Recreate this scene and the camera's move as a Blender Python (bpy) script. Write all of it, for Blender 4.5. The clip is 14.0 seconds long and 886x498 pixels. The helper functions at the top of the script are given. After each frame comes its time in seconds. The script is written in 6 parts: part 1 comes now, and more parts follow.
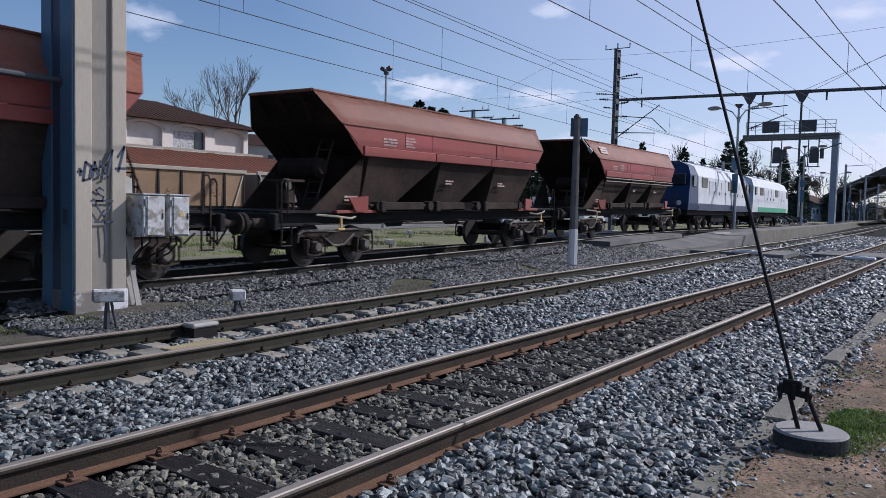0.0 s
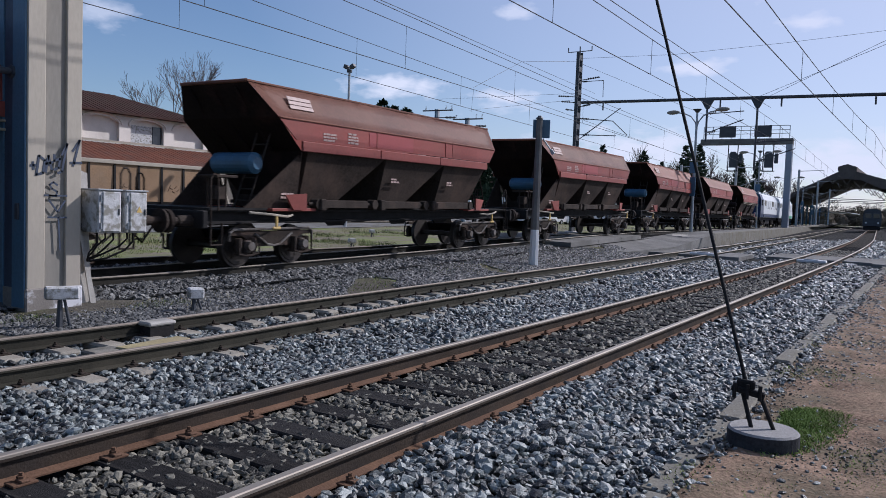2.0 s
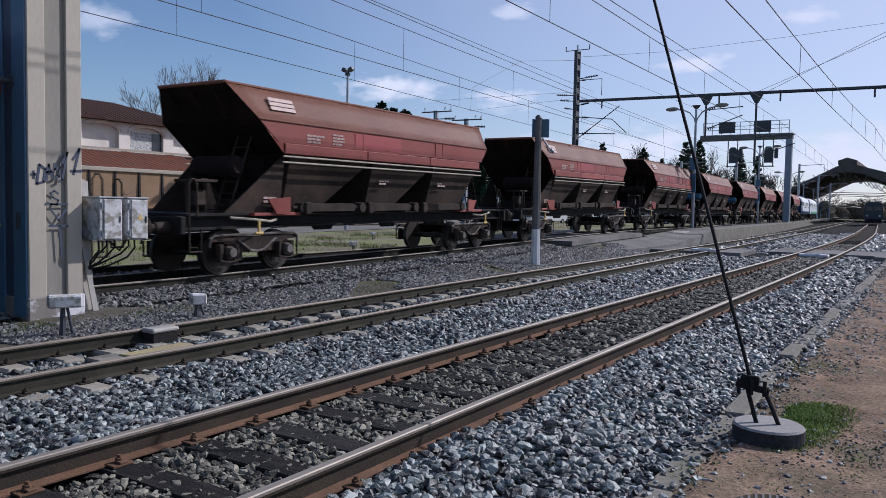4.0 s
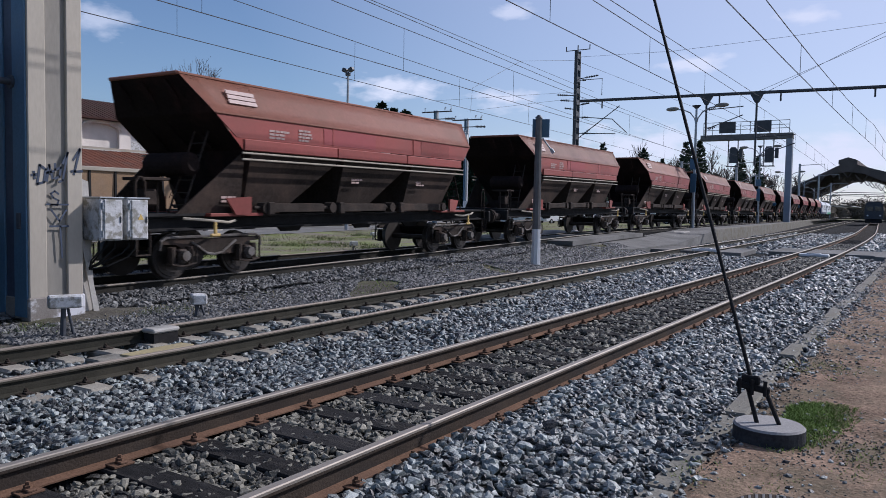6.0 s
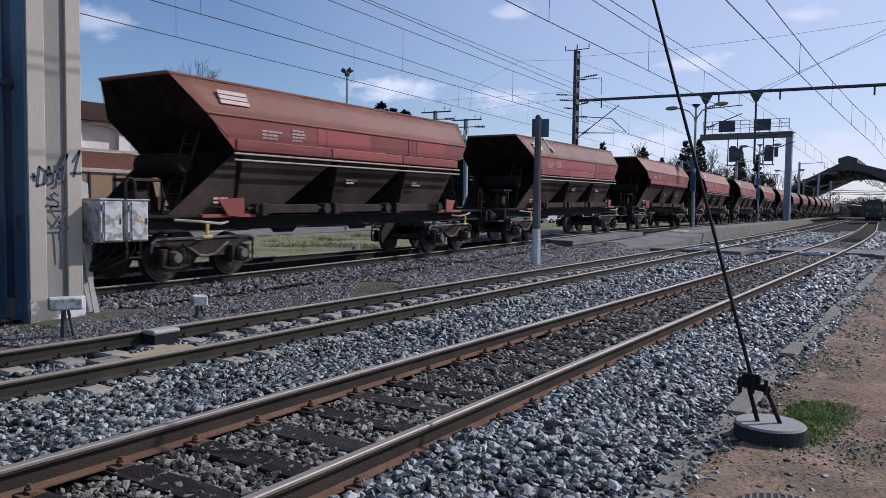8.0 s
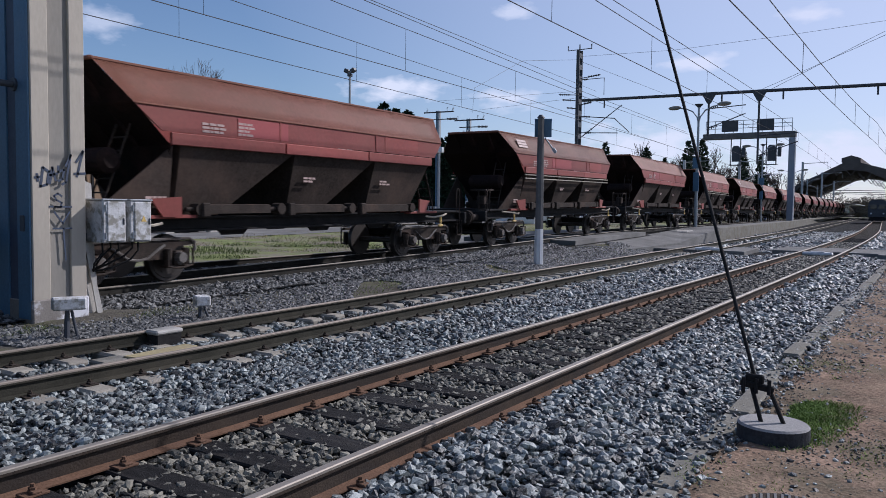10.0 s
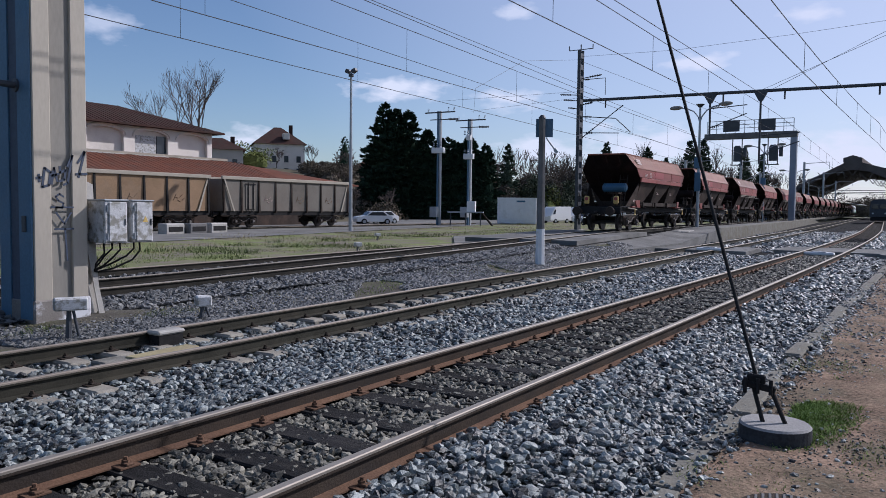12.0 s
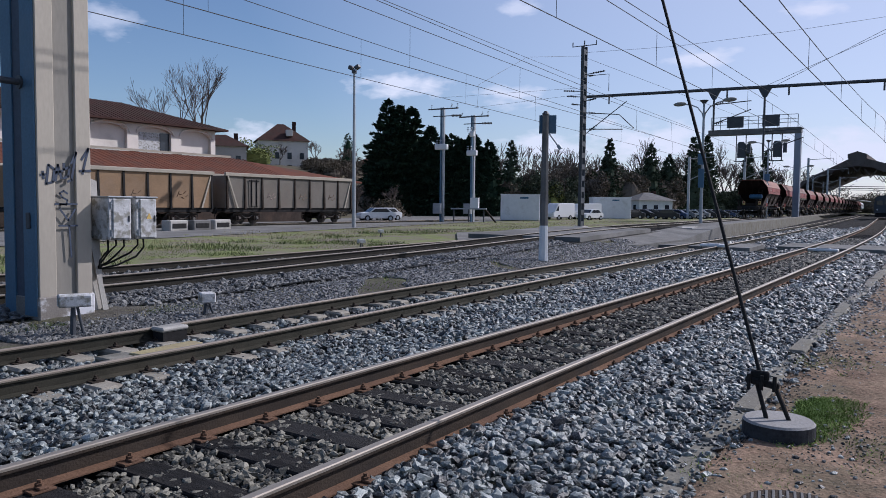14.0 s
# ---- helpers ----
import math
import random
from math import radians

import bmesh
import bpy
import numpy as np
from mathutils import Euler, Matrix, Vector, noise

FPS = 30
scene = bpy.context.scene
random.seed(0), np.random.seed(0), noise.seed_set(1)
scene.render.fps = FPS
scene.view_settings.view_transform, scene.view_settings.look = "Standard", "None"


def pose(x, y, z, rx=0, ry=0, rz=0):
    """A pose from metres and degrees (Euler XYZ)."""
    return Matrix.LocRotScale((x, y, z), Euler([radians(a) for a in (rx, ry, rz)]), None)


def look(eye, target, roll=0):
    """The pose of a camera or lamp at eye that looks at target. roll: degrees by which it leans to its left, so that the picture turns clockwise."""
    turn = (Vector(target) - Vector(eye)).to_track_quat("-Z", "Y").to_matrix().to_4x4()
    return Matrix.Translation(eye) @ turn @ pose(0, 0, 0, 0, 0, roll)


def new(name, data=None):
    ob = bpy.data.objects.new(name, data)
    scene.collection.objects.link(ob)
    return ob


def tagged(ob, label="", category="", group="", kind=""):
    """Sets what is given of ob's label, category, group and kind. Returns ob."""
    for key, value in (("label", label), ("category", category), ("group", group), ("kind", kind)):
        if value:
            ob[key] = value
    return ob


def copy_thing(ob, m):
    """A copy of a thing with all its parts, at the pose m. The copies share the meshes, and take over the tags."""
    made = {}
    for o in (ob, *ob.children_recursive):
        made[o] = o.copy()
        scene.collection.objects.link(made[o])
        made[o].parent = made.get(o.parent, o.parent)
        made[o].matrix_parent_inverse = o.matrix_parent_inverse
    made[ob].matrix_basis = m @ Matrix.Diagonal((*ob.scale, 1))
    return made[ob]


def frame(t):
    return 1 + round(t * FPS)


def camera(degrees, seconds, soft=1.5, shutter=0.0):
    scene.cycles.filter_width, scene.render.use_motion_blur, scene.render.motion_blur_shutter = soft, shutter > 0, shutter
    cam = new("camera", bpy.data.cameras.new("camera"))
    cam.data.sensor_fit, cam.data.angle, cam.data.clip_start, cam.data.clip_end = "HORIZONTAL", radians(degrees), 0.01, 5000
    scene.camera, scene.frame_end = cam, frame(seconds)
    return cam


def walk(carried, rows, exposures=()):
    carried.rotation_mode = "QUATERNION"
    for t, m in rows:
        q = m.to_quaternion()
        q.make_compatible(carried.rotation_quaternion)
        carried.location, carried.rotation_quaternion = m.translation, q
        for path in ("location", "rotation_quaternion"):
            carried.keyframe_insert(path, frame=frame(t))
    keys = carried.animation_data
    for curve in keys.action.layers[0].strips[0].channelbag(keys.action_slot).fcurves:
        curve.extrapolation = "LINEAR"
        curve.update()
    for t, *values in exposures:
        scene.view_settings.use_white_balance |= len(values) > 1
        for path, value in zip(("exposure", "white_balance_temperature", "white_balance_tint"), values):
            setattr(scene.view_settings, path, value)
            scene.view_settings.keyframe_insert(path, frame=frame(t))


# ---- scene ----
LENS, SECONDS = 60.74, 14.0
cam = camera(LENS, SECONDS, soft=0.75, shutter=0.06)
EYE = (0.0, 0.0, 1.552)
# seconds and turn of the hand-held camera (degrees)
TURNS = [
    (0.0, 86.734, -1.425, -54.213), (0.5, 86.804, -1.804, -56.378), (1.0, 86.774, -2.022, -56.838),
    (1.5, 86.766, -2.044, -57.07), (2.0, 86.786, -2.123, -57.058), (2.5, 86.803, -1.972, -57.033),
    (3.0, 86.863, -1.13, -57.062), (5.5, 86.879, -1.005, -56.987), (6.0, 86.879, -0.996, -56.98),
    (6.5, 86.884, -0.985, -56.983), (7.0, 86.89, -0.958, -56.979), (7.5, 86.9, -0.796, -56.977),
    (8.0, 86.89, -0.731, -56.991), (10.5, 86.9, -0.713, -56.721), (11.0, 86.907, -0.727, -56.678),
    (11.5, 86.912, -0.675, -56.694), (12.0, 86.908, -0.652, -56.686), (12.5, 86.9, -0.584, -56.704),
    (13.0, 86.782, -0.52, -56.685), (13.5, 86.642, -0.584, -56.618), (14.0, 86.644, -0.611, -56.441)]
walk(cam, [(t, pose(*EYE, rx, ry, rz)) for t, rx, ry, rz in TURNS], [(0.0, -0.24, 5710, 16.5), (14.0, -0.24, 5710, 16.5)])

# ---------------------------------------------------------------- light
SUN_AZ, SUN_EL = -30.0, 36.0  # degrees from +x towards +y, and above the horizon
sd = Vector((math.cos(radians(SUN_EL)) * math.cos(radians(SUN_AZ)), math.cos(radians(SUN_EL)) * math.sin(radians(SUN_AZ)), math.sin(radians(SUN_EL))))
sun = new("sun", bpy.data.lights.new("sun", "SUN"))
sun.data.energy, sun.data.angle, sun.data.color = 5.0, radians(0.6), (1.0, 0.93, 0.84)
sun.matrix_world = look(sd * 50, (0, 0, 0))
scene.view_settings.exposure = 0.0

world = bpy.data.worlds.new("sky")
scene.world = world
world.use_nodes = True
wn, wl = world.node_tree.nodes, world.node_tree.links
wn.clear()
w_out, w_bg = wn.new("ShaderNodeOutputWorld"), wn.new("ShaderNodeBackground")
sky = wn.new("ShaderNodeTexSky")
sky.sky_type, sky.sun_disc = "NISHITA", False
sky.sun_elevation, sky.sun_rotation = radians(SUN_EL), radians(90 - SUN_AZ)
sky.air_density, sky.dust_density, sky.ozone_density = 1.0, 0.5, 2.6
w_co, w_map = wn.new("ShaderNodeTexCoord"), wn.new("ShaderNodeMapping")
w_map.inputs["Scale"].default_value = (1.0, 1.0, 2.6)
w_no, w_ra, w_mix = wn.new("ShaderNodeTexNoise"), wn.new("ShaderNodeValToRGB"), wn.new("ShaderNodeMixRGB")
w_no.inputs["Scale"].default_value, w_no.inputs["Detail"].default_value = 7.5, 7.0
w_ra.color_ramp.elements[0].position, w_ra.color_ramp.elements[1].position = 0.70, 0.82
w_mix.inputs["Color2"].default_value = (9.0, 9.1, 9.6, 1)
wl.new(w_co.outputs["Generated"], w_map.inputs[0])
wl.new(w_map.outputs[0], w_no.inputs["Vector"])
w_xyz, w_low, w_sum = wn.new("ShaderNodeSeparateXYZ"), wn.new("ShaderNodeMapRange"), wn.new("ShaderNodeMath")
w_low.inputs["From Min"].default_value, w_low.inputs["From Max"].default_value = 0.03, 0.16
w_low.inputs["To Min"].default_value, w_low.inputs["To Max"].default_value = 0.10, 0.0
wl.new(w_co.outputs["Generated"], w_xyz.inputs[0])
wl.new(w_xyz.outputs["Z"], w_low.inputs["Value"])
wl.new(w_no.outputs["Fac"], w_sum.inputs[0])
wl.new(w_low.outputs[0], w_sum.inputs[1])
wl.new(w_sum.outputs[0], w_ra.inputs[0])
# small fair-weather clouds: azimuth and height in degrees, half width and half height
PUFFS = [(37.0, 8.85, 2.7, .8, .85), (28.5, 8.2, 1.9, .75, .75), (15.1, 10.4, 2.0, .7, .8), (28.2, 14.4, 1.4, .6, .6), (57.3, 12.2, 2.2, .9, .5), (7.8, 13.2, 1.3, .5, .7),
         (47.5, 4.8, 1.8, .8, .8), (5.0, 4.0, 6.5, 1.6, .9), (18.0, 4.6, 5.5, 1.3, .85), (26.2, 4.6, 2.5, .9, .8), (-8.0, 5.5, 7.0, 2.2, .8), (80.0, 9.0, 4.0, 1.3, .6)]
w_edge = wn.new("ShaderNodeTexNoise")
w_edge.inputs["Scale"].default_value, w_edge.inputs["Detail"].default_value = 26.0, 7.0
wl.new(w_map.outputs[0], w_edge.inputs["Vector"])
w_all = w_ra.outputs[0]
for p_az, p_el, p_w, p_h, p_dense in PUFFS:
    a_, e_ = radians(p_az), radians(p_el)
    mid_ = Vector((math.cos(e_) * math.cos(a_), math.cos(e_) * math.sin(a_), math.sin(e_)))
    flat_ = Vector((-math.sin(a_), math.cos(a_), 0))
    sub, du, dv = (wn.new("ShaderNodeVectorMath") for _ in range(3))
    sub.operation, du.operation, dv.operation = "SUBTRACT", "DOT_PRODUCT", "DOT_PRODUCT"
    sub.inputs[1].default_value = mid_
    du.inputs[1].default_value, dv.inputs[1].default_value = flat_ / radians(p_w), mid_.cross(flat_) / radians(p_h)
    com, leng, rag, fade, big_ = wn.new("ShaderNodeCombineXYZ"), wn.new("ShaderNodeVectorMath"), wn.new("ShaderNodeMath"), wn.new("ShaderNodeMapRange"), wn.new("ShaderNodeMath")
    leng.operation, rag.operation, big_.operation = "LENGTH", "MULTIPLY_ADD", "MAXIMUM"
    rag.inputs[1].default_value = -3.2
    fade.inputs["From Min"].default_value, fade.inputs["From Max"].default_value = -.35, -1.35
    fade.inputs["To Max"].default_value = p_dense
    wl.new(w_co.outputs["Generated"], sub.inputs[0])
    wl.new(sub.outputs[0], du.inputs[0]), wl.new(sub.outputs[0], dv.inputs[0])
    wl.new(du.outputs["Value"], com.inputs[0]), wl.new(dv.outputs["Value"], com.inputs[1])
    wl.new(com.outputs[0], leng.inputs[0])
    wl.new(w_edge.outputs["Fac"], rag.inputs[0]), wl.new(leng.outputs["Value"], rag.inputs[2])
    wl.new(rag.outputs[0], fade.inputs["Value"])
    wl.new(w_all, big_.inputs[0]), wl.new(fade.outputs[0], big_.inputs[1])
    w_all = big_.outputs[0]
wl.new(w_all, w_mix.inputs["Fac"])
wl.new(sky.outputs[0], w_mix.inputs["Color1"])
# thin haze that brightens towards the sun
w_dot, w_hz, w_haze = wn.new("ShaderNodeVectorMath"), wn.new("ShaderNodeMapRange"), wn.new("ShaderNodeMixRGB")
w_dot.operation = "DOT_PRODUCT"
w_dot.inputs[1].default_value = sd
w_hz.inputs["From Min"].default_value, w_hz.inputs["From Max"].default_value = 0.3, 1.0
w_hz.inputs["To Min"].default_value, w_hz.inputs["To Max"].default_value = 0.0, 0.8
w_haze.inputs["Color2"].default_value = (7.6, 7.7, 8.7, 1)
wl.new(w_co.outputs["Generated"], w_dot.inputs[0])
wl.new(w_dot.outputs["Value"], w_hz.inputs["Value"])
wl.new(w_hz.outputs[0], w_haze.inputs["Fac"])
wl.new(w_mix.outputs[0], w_haze.inputs["Color1"])
wl.new(w_haze.outputs[0], w_bg.inputs["Color"])
wl.new(w_bg.outputs[0], w_out.inputs["Surface"])
w_bg.inputs["Strength"].default_value = 0.109


# ---------------------------------------------------------------- materials
def material(name, base, rough=0.8, metal=0.0, vary=0.25, scale=6.0, fine=60.0, bump=0.2, stain=None, stain_at=0.62, spread=0.12,
             per_object=0.0, per_island=0.0, spec=None, stretch=(1, 1, 1)):
    """Colour with variation at two scales, a stain colour in patches and fine relief."""
    m = bpy.data.materials.new(name)
    m.use_nodes = True
    n, l = m.node_tree.nodes, m.node_tree.links
    b = n["Principled BSDF"]
    b.inputs["Roughness"].default_value, b.inputs["Metallic"].default_value = rough, metal
    b.inputs["Specular IOR Level"].default_value = spec if spec is not None else 0.08 if rough >= 0.7 else 0.35
    co, mp = n.new("ShaderNodeTexCoord"), n.new("ShaderNodeMapping")
    mp.inputs["Scale"].default_value = stretch
    l.new(co.outputs["Object"], mp.inputs[0])
    big, small = n.new("ShaderNodeTexNoise"), n.new("ShaderNodeTexNoise")
    for t, s in ((big, scale), (small, fine)):
        t.inputs["Scale"].default_value, t.inputs["Detail"].default_value = s, 6.0
        l.new(mp.outputs[0], t.inputs["Vector"])
    add = n.new("ShaderNodeMath")
    add.operation = "ADD"
    l.new(big.outputs["Fac"], add.inputs[0])
    l.new(small.outputs["Fac"], add.inputs[1])
    val = add.outputs[0]
    for amount, kind in ((per_object, "ShaderNodeObjectInfo"), (per_island, "ShaderNodeNewGeometry")):
        if amount:
            info = n.new(kind)
            k, s2 = n.new("ShaderNodeMath"), n.new("ShaderNodeMath")
            k.operation, s2.operation = "MULTIPLY_ADD", "ADD"
            k.inputs[1].default_value, k.inputs[2].default_value = amount, -amount / 2
            l.new(info.outputs["Random" if kind.endswith("Info") else "Random Per Island"], k.inputs[0])
            l.new(val, s2.inputs[0])
            l.new(k.outputs[0], s2.inputs[1])
            val = s2.outputs[0]
    rng = n.new("ShaderNodeMapRange")
    rng.inputs["From Min"].default_value, rng.inputs["From Max"].default_value = 0.6, 1.4
    rng.inputs["To Min"].default_value, rng.inputs["To Max"].default_value = 1 - vary, 1 + vary
    rng.clamp = False
    l.new(val, rng.inputs["Value"])
    mul = n.new("ShaderNodeVectorMath")
    mul.operation = "MULTIPLY"
    mul.inputs[0].default_value = base
    l.new(rng.outputs[0], mul.inputs[1])
    col = mul.outputs[0]
    if stain:
        patch, ramp, mix = n.new("ShaderNodeTexNoise"), n.new("ShaderNodeValToRGB"), n.new("ShaderNodeMixRGB")
        patch.inputs["Scale"].default_value, patch.inputs["Detail"].default_value = scale * 0.45, 8.0
        patch.inputs["Roughness"].default_value = 0.65
        l.new(mp.outputs[0], patch.inputs["Vector"])
        ramp.color_ramp.elements[0].position, ramp.color_ramp.elements[1].position = stain_at - spread, stain_at + spread
        l.new(patch.outputs["Fac"], ramp.inputs[0])
        l.new(ramp.outputs[0], mix.inputs["Fac"])
        l.new(col, mix.inputs["Color1"])
        mix.inputs["Color2"].default_value = (*stain, 1)
        col = mix.outputs[0]
    l.new(col, b.inputs["Base Color"])
    if bump:
        bp = n.new("ShaderNodeBump")
        bp.inputs["Strength"].default_value, bp.inputs["Distance"].default_value = bump, 0.02
        l.new(val, bp.inputs["Height"])
        l.new(bp.outputs[0], b.inputs["Normal"])
    return m


M_STONE = material("ballast_stone", (0.122, 0.133, 0.127), 0.45, vary=0.95, scale=9, fine=90, bump=0.35, per_island=1.2, spec=0.6)
M_STONE_BROWN = material("ballast_stone_rusty", (0.12, 0.112, 0.088), 0.6, vary=0.9, scale=9, fine=90, bump=0.3, per_island=0.9)
M_STONE_DARK = material("ballast_stone_dark", (0.10, 0.10, 0.097), 0.45, vary=0.6, scale=9, fine=90, bump=0.3, per_island=0.9)
# bed colours near black: the shade in gaps between stones is painted in
M_BED_SHADE = material("ballast_bed", (0.015, 0.015, 0.015), 0.95, vary=0.9, scale=11, fine=34, bump=1.0)
M_BED_BROWN_SHADE = material("ballast_bed_rusty", (0.02, 0.017, 0.014), 0.95, vary=0.9, scale=11, fine=34, bump=1.0)
M_EARTH = material("reddish_earth", (0.20, 0.138, 0.098), 0.95, vary=0.95, scale=3.0, fine=28, bump=0.9, stain=(0.15, 0.125, 0.085), stain_at=0.56, spread=.14)
M_GROUND = material("yard_ground", (0.16, 0.15, 0.125), 0.95, vary=0.4, scale=0.35, fine=9, bump=0.5, stain=(0.12, 0.145, 0.05), stain_at=0.52, spread=0.1)
M_GRASS_GROUND = material("grassy_ground", (0.17, 0.195, 0.075), 0.95, vary=0.5, scale=0.9, fine=22, bump=0.8, stain=(0.19, 0.165, 0.13), stain_at=0.5, spread=0.09)
M_STRIP = material("stony_earth", (0.085, 0.078, 0.066), 0.95, vary=0.7, scale=1.2, fine=30, bump=1.0, stain=(0.12, 0.125, 0.06), stain_at=0.6, spread=0.1)
M_KERB = material("dirty_concrete", (0.20, 0.19, 0.165), 0.9, vary=0.35, scale=3, fine=40, bump=0.4, stain=(0.15, 0.135, 0.10), stain_at=0.55)
M_STRAW = material("straw_coloured_timber", (0.33, 0.28, 0.16), 0.8, vary=0.3, scale=4, fine=30, bump=0.2, stain=(0.25, 0.21, 0.15), stain_at=0.55)
M_ASPHALT = material("worn_asphalt", (0.20, 0.195, 0.185), 0.9, vary=0.4, scale=0.7, fine=30, bump=0.4, stain=(0.12, 0.118, 0.11), stain_at=0.54, spread=0.14)
M_CONCRETE = material("concrete", (0.42, 0.40, 0.37), 0.85, vary=0.2, scale=2.5, fine=50, bump=0.25, stain=(0.26, 0.25, 0.22), stain_at=0.6)
M_CONC_SLEEPER = material("concrete_sleeper", (0.27, 0.25, 0.21), 0.85, vary=0.3, scale=4, fine=50, bump=0.3, stain=(0.2, 0.17, 0.14), stain_at=0.58, per_object=0.3)
M_WOOD_SLEEPER = material("creosoted_wood", (0.026, 0.025, 0.025), 0.85, vary=0.5, scale=3, fine=40, bump=0.6, stain=(0.06, 0.053, 0.046), stain_at=0.66, per_object=0.5, stretch=(6, 1, 6))
# rail web colours: dark rust, deepened for shade below the overhanging head
M_RUST_SHADE = material("rusty_rail_steel", (0.05, 0.038, 0.029), 0.75, vary=0.4, scale=3, fine=60, bump=0.3, stain=(0.035, 0.03, 0.027), stain_at=0.55)
M_RUST_FAR = material("brake_dusted_rail", (0.028, 0.026, 0.022), 0.75, vary=0.4, scale=3, fine=60, bump=0.3, stain=(0.042, 0.037, 0.03), stain_at=0.62)
M_RUST_OLIVE = material("dull_olive_rust", (0.038, 0.036, 0.028), 0.75, vary=0.4, scale=3, fine=60, bump=0.3, stain=(0.06, 0.053, 0.04), stain_at=0.62)
M_RUST_FOOT = material("orange_rust", (0.135, 0.08, 0.052), 0.85, vary=0.35, scale=4, fine=60, bump=0.3, stain=(0.10, 0.06, 0.045), stain_at=0.62)
M_RAILHEAD = material("polished_rail_head", (0.30, 0.265, 0.225), 0.6, metal=0.6, vary=0.15, scale=4, fine=40, bump=0.05, stretch=(0.2, 1, 1))
M_RAILHEAD_DULL = material("dull_rail_head", (0.30, 0.255, 0.21), 0.6, metal=0.6, vary=0.2, scale=4, fine=40, bump=0.05, stretch=(0.2, 1, 1))
M_RED = material("faded_red_paint", (0.26, 0.062, 0.052), 0.5, vary=0.2, scale=0.8, fine=14, bump=0.06, stain=(0.21, 0.07, 0.054), stain_at=0.56, spread=0.16, per_object=1.0, spec=0.25)
M_RED_TOP = material("dusty_red_paint", (0.19, 0.074, 0.05), 0.6, vary=0.3, scale=0.9, fine=14, bump=0.1, stain=(0.19, 0.088, 0.056), stain_at=0.55, spread=0.14, per_object=1.1, spec=0.2)
M_PANEL = material("fresh_red_paint", (0.30, 0.06, 0.06), 0.5, vary=0.1, scale=1.5, fine=20, bump=0.04)
# grime, with the shade below skirts and eaves mixed into the brown
M_GRIME_SHADE = material("grimy_brown_paint", (0.048, 0.037, 0.031), 0.75, vary=0.45, scale=1.2, fine=16, bump=0.15, stain=(0.10, 0.068, 0.053), stain_at=0.6, per_object=0.4)
# wagon ends turned from the sun: their shade is put into this colour
M_END_SHADE = material("sooty_end_paint", (0.02, 0.014, 0.013), 0.85, vary=0.4, scale=1.2, fine=16, bump=0.15, stain=(0.07, 0.035, 0.03), stain_at=0.62)
M_BOGIE = material("brake_dust_steel", (0.042, 0.034, 0.029), 0.8, vary=0.5, scale=4, fine=40, bump=0.25, stain=(0.085, 0.058, 0.045), stain_at=0.62)
M_STRAP = material("worn_bogie_steel", (0.16, 0.15, 0.14), 0.6, metal=0.2, vary=0.35, scale=6, fine=50, bump=0.15, stain=(0.08, 0.065, 0.055), stain_at=0.5)
M_BLACK = material("black_underframe", (0.025, 0.024, 0.024), 0.7, vary=0.4, scale=4, fine=40, bump=0.15)
M_WHEEL = material("worn_wheel_steel", (0.055, 0.048, 0.044), 0.5, metal=0.6, vary=0.3, scale=5, fine=50, bump=0.1)
M_BLUE = material("blue_paint", (0.05, 0.13, 0.22), 0.45, vary=0.2, scale=2, fine=30, bump=0.05, stain=(0.04, 0.08, 0.11), stain_at=0.6)
M_YELLOW = material("yellow_paint", (0.55, 0.38, 0.12), 0.6, vary=0.25, scale=5, fine=40, bump=0.1, stain=(0.35, 0.25, 0.12), stain_at=0.6)
M_WHITE = material("white_paint", (0.72, 0.72, 0.72), 0.55, vary=0.1, scale=2, fine=30, bump=0.05, stain=(0.5, 0.49, 0.46), stain_at=0.68)
M_BAR = material("white_lettering", (0.40, 0.29, 0.26), 0.6, vary=0.2, scale=8, fine=40, bump=0)
M_STEEL = material("galvanised_steel", (0.36, 0.38, 0.40), 0.5, metal=0.5, vary=0.2, scale=2, fine=30, bump=0.06)
M_DARKSTEEL = material("dark_painted_steel", (0.06, 0.065, 0.075), 0.55, vary=0.25, scale=2, fine=30, bump=0.08)
# blue-grey of boards and sheds; also painted shade on column and pole sides
M_BLUESTEEL_AND_SHADE = material("blue_grey_paint", (0.075, 0.15, 0.23), 0.55, vary=0.2, scale=1.2, fine=30, bump=0.06, stain=(0.13, 0.18, 0.23), stain_at=0.62)
M_BEIGE = material("beige_paint", (0.43, 0.385, 0.315), 0.6, vary=0.1, scale=0.9, fine=25, bump=0.06, stain=(0.30, 0.27, 0.23), stain_at=0.58, stretch=(1, 1, 0.3))
M_GREYPANEL = material("grey_weathered_panel", (0.29, 0.27, 0.235), 0.7, vary=0.12, scale=0.9, fine=25, bump=0.08, stain=(0.19, 0.18, 0.16), stain_at=0.58, stretch=(1, 1, 0.3))
M_CABINET = material("lichen_grey_cabinet", (0.52, 0.52, 0.52), 0.75, vary=0.3, scale=14, fine=70, bump=0.2, stain=(0.26, 0.25, 0.22), stain_at=0.54, spread=0.05)
M_INK_SHADE = material("graffiti_ink", (0.05, 0.065, 0.10), 0.6, vary=0.3, scale=8, fine=40, bump=0)
M_POST = material("weathered_grey_post", (0.17, 0.165, 0.16), 0.8, vary=0.2, scale=2, fine=30, bump=0.15, stain=(0.11, 0.105, 0.10), stain_at=0.58)
M_WIRE = material("weathered_copper_wire", (0.06, 0.06, 0.065), 0.6, vary=0.1, scale=2, fine=20, bump=0)
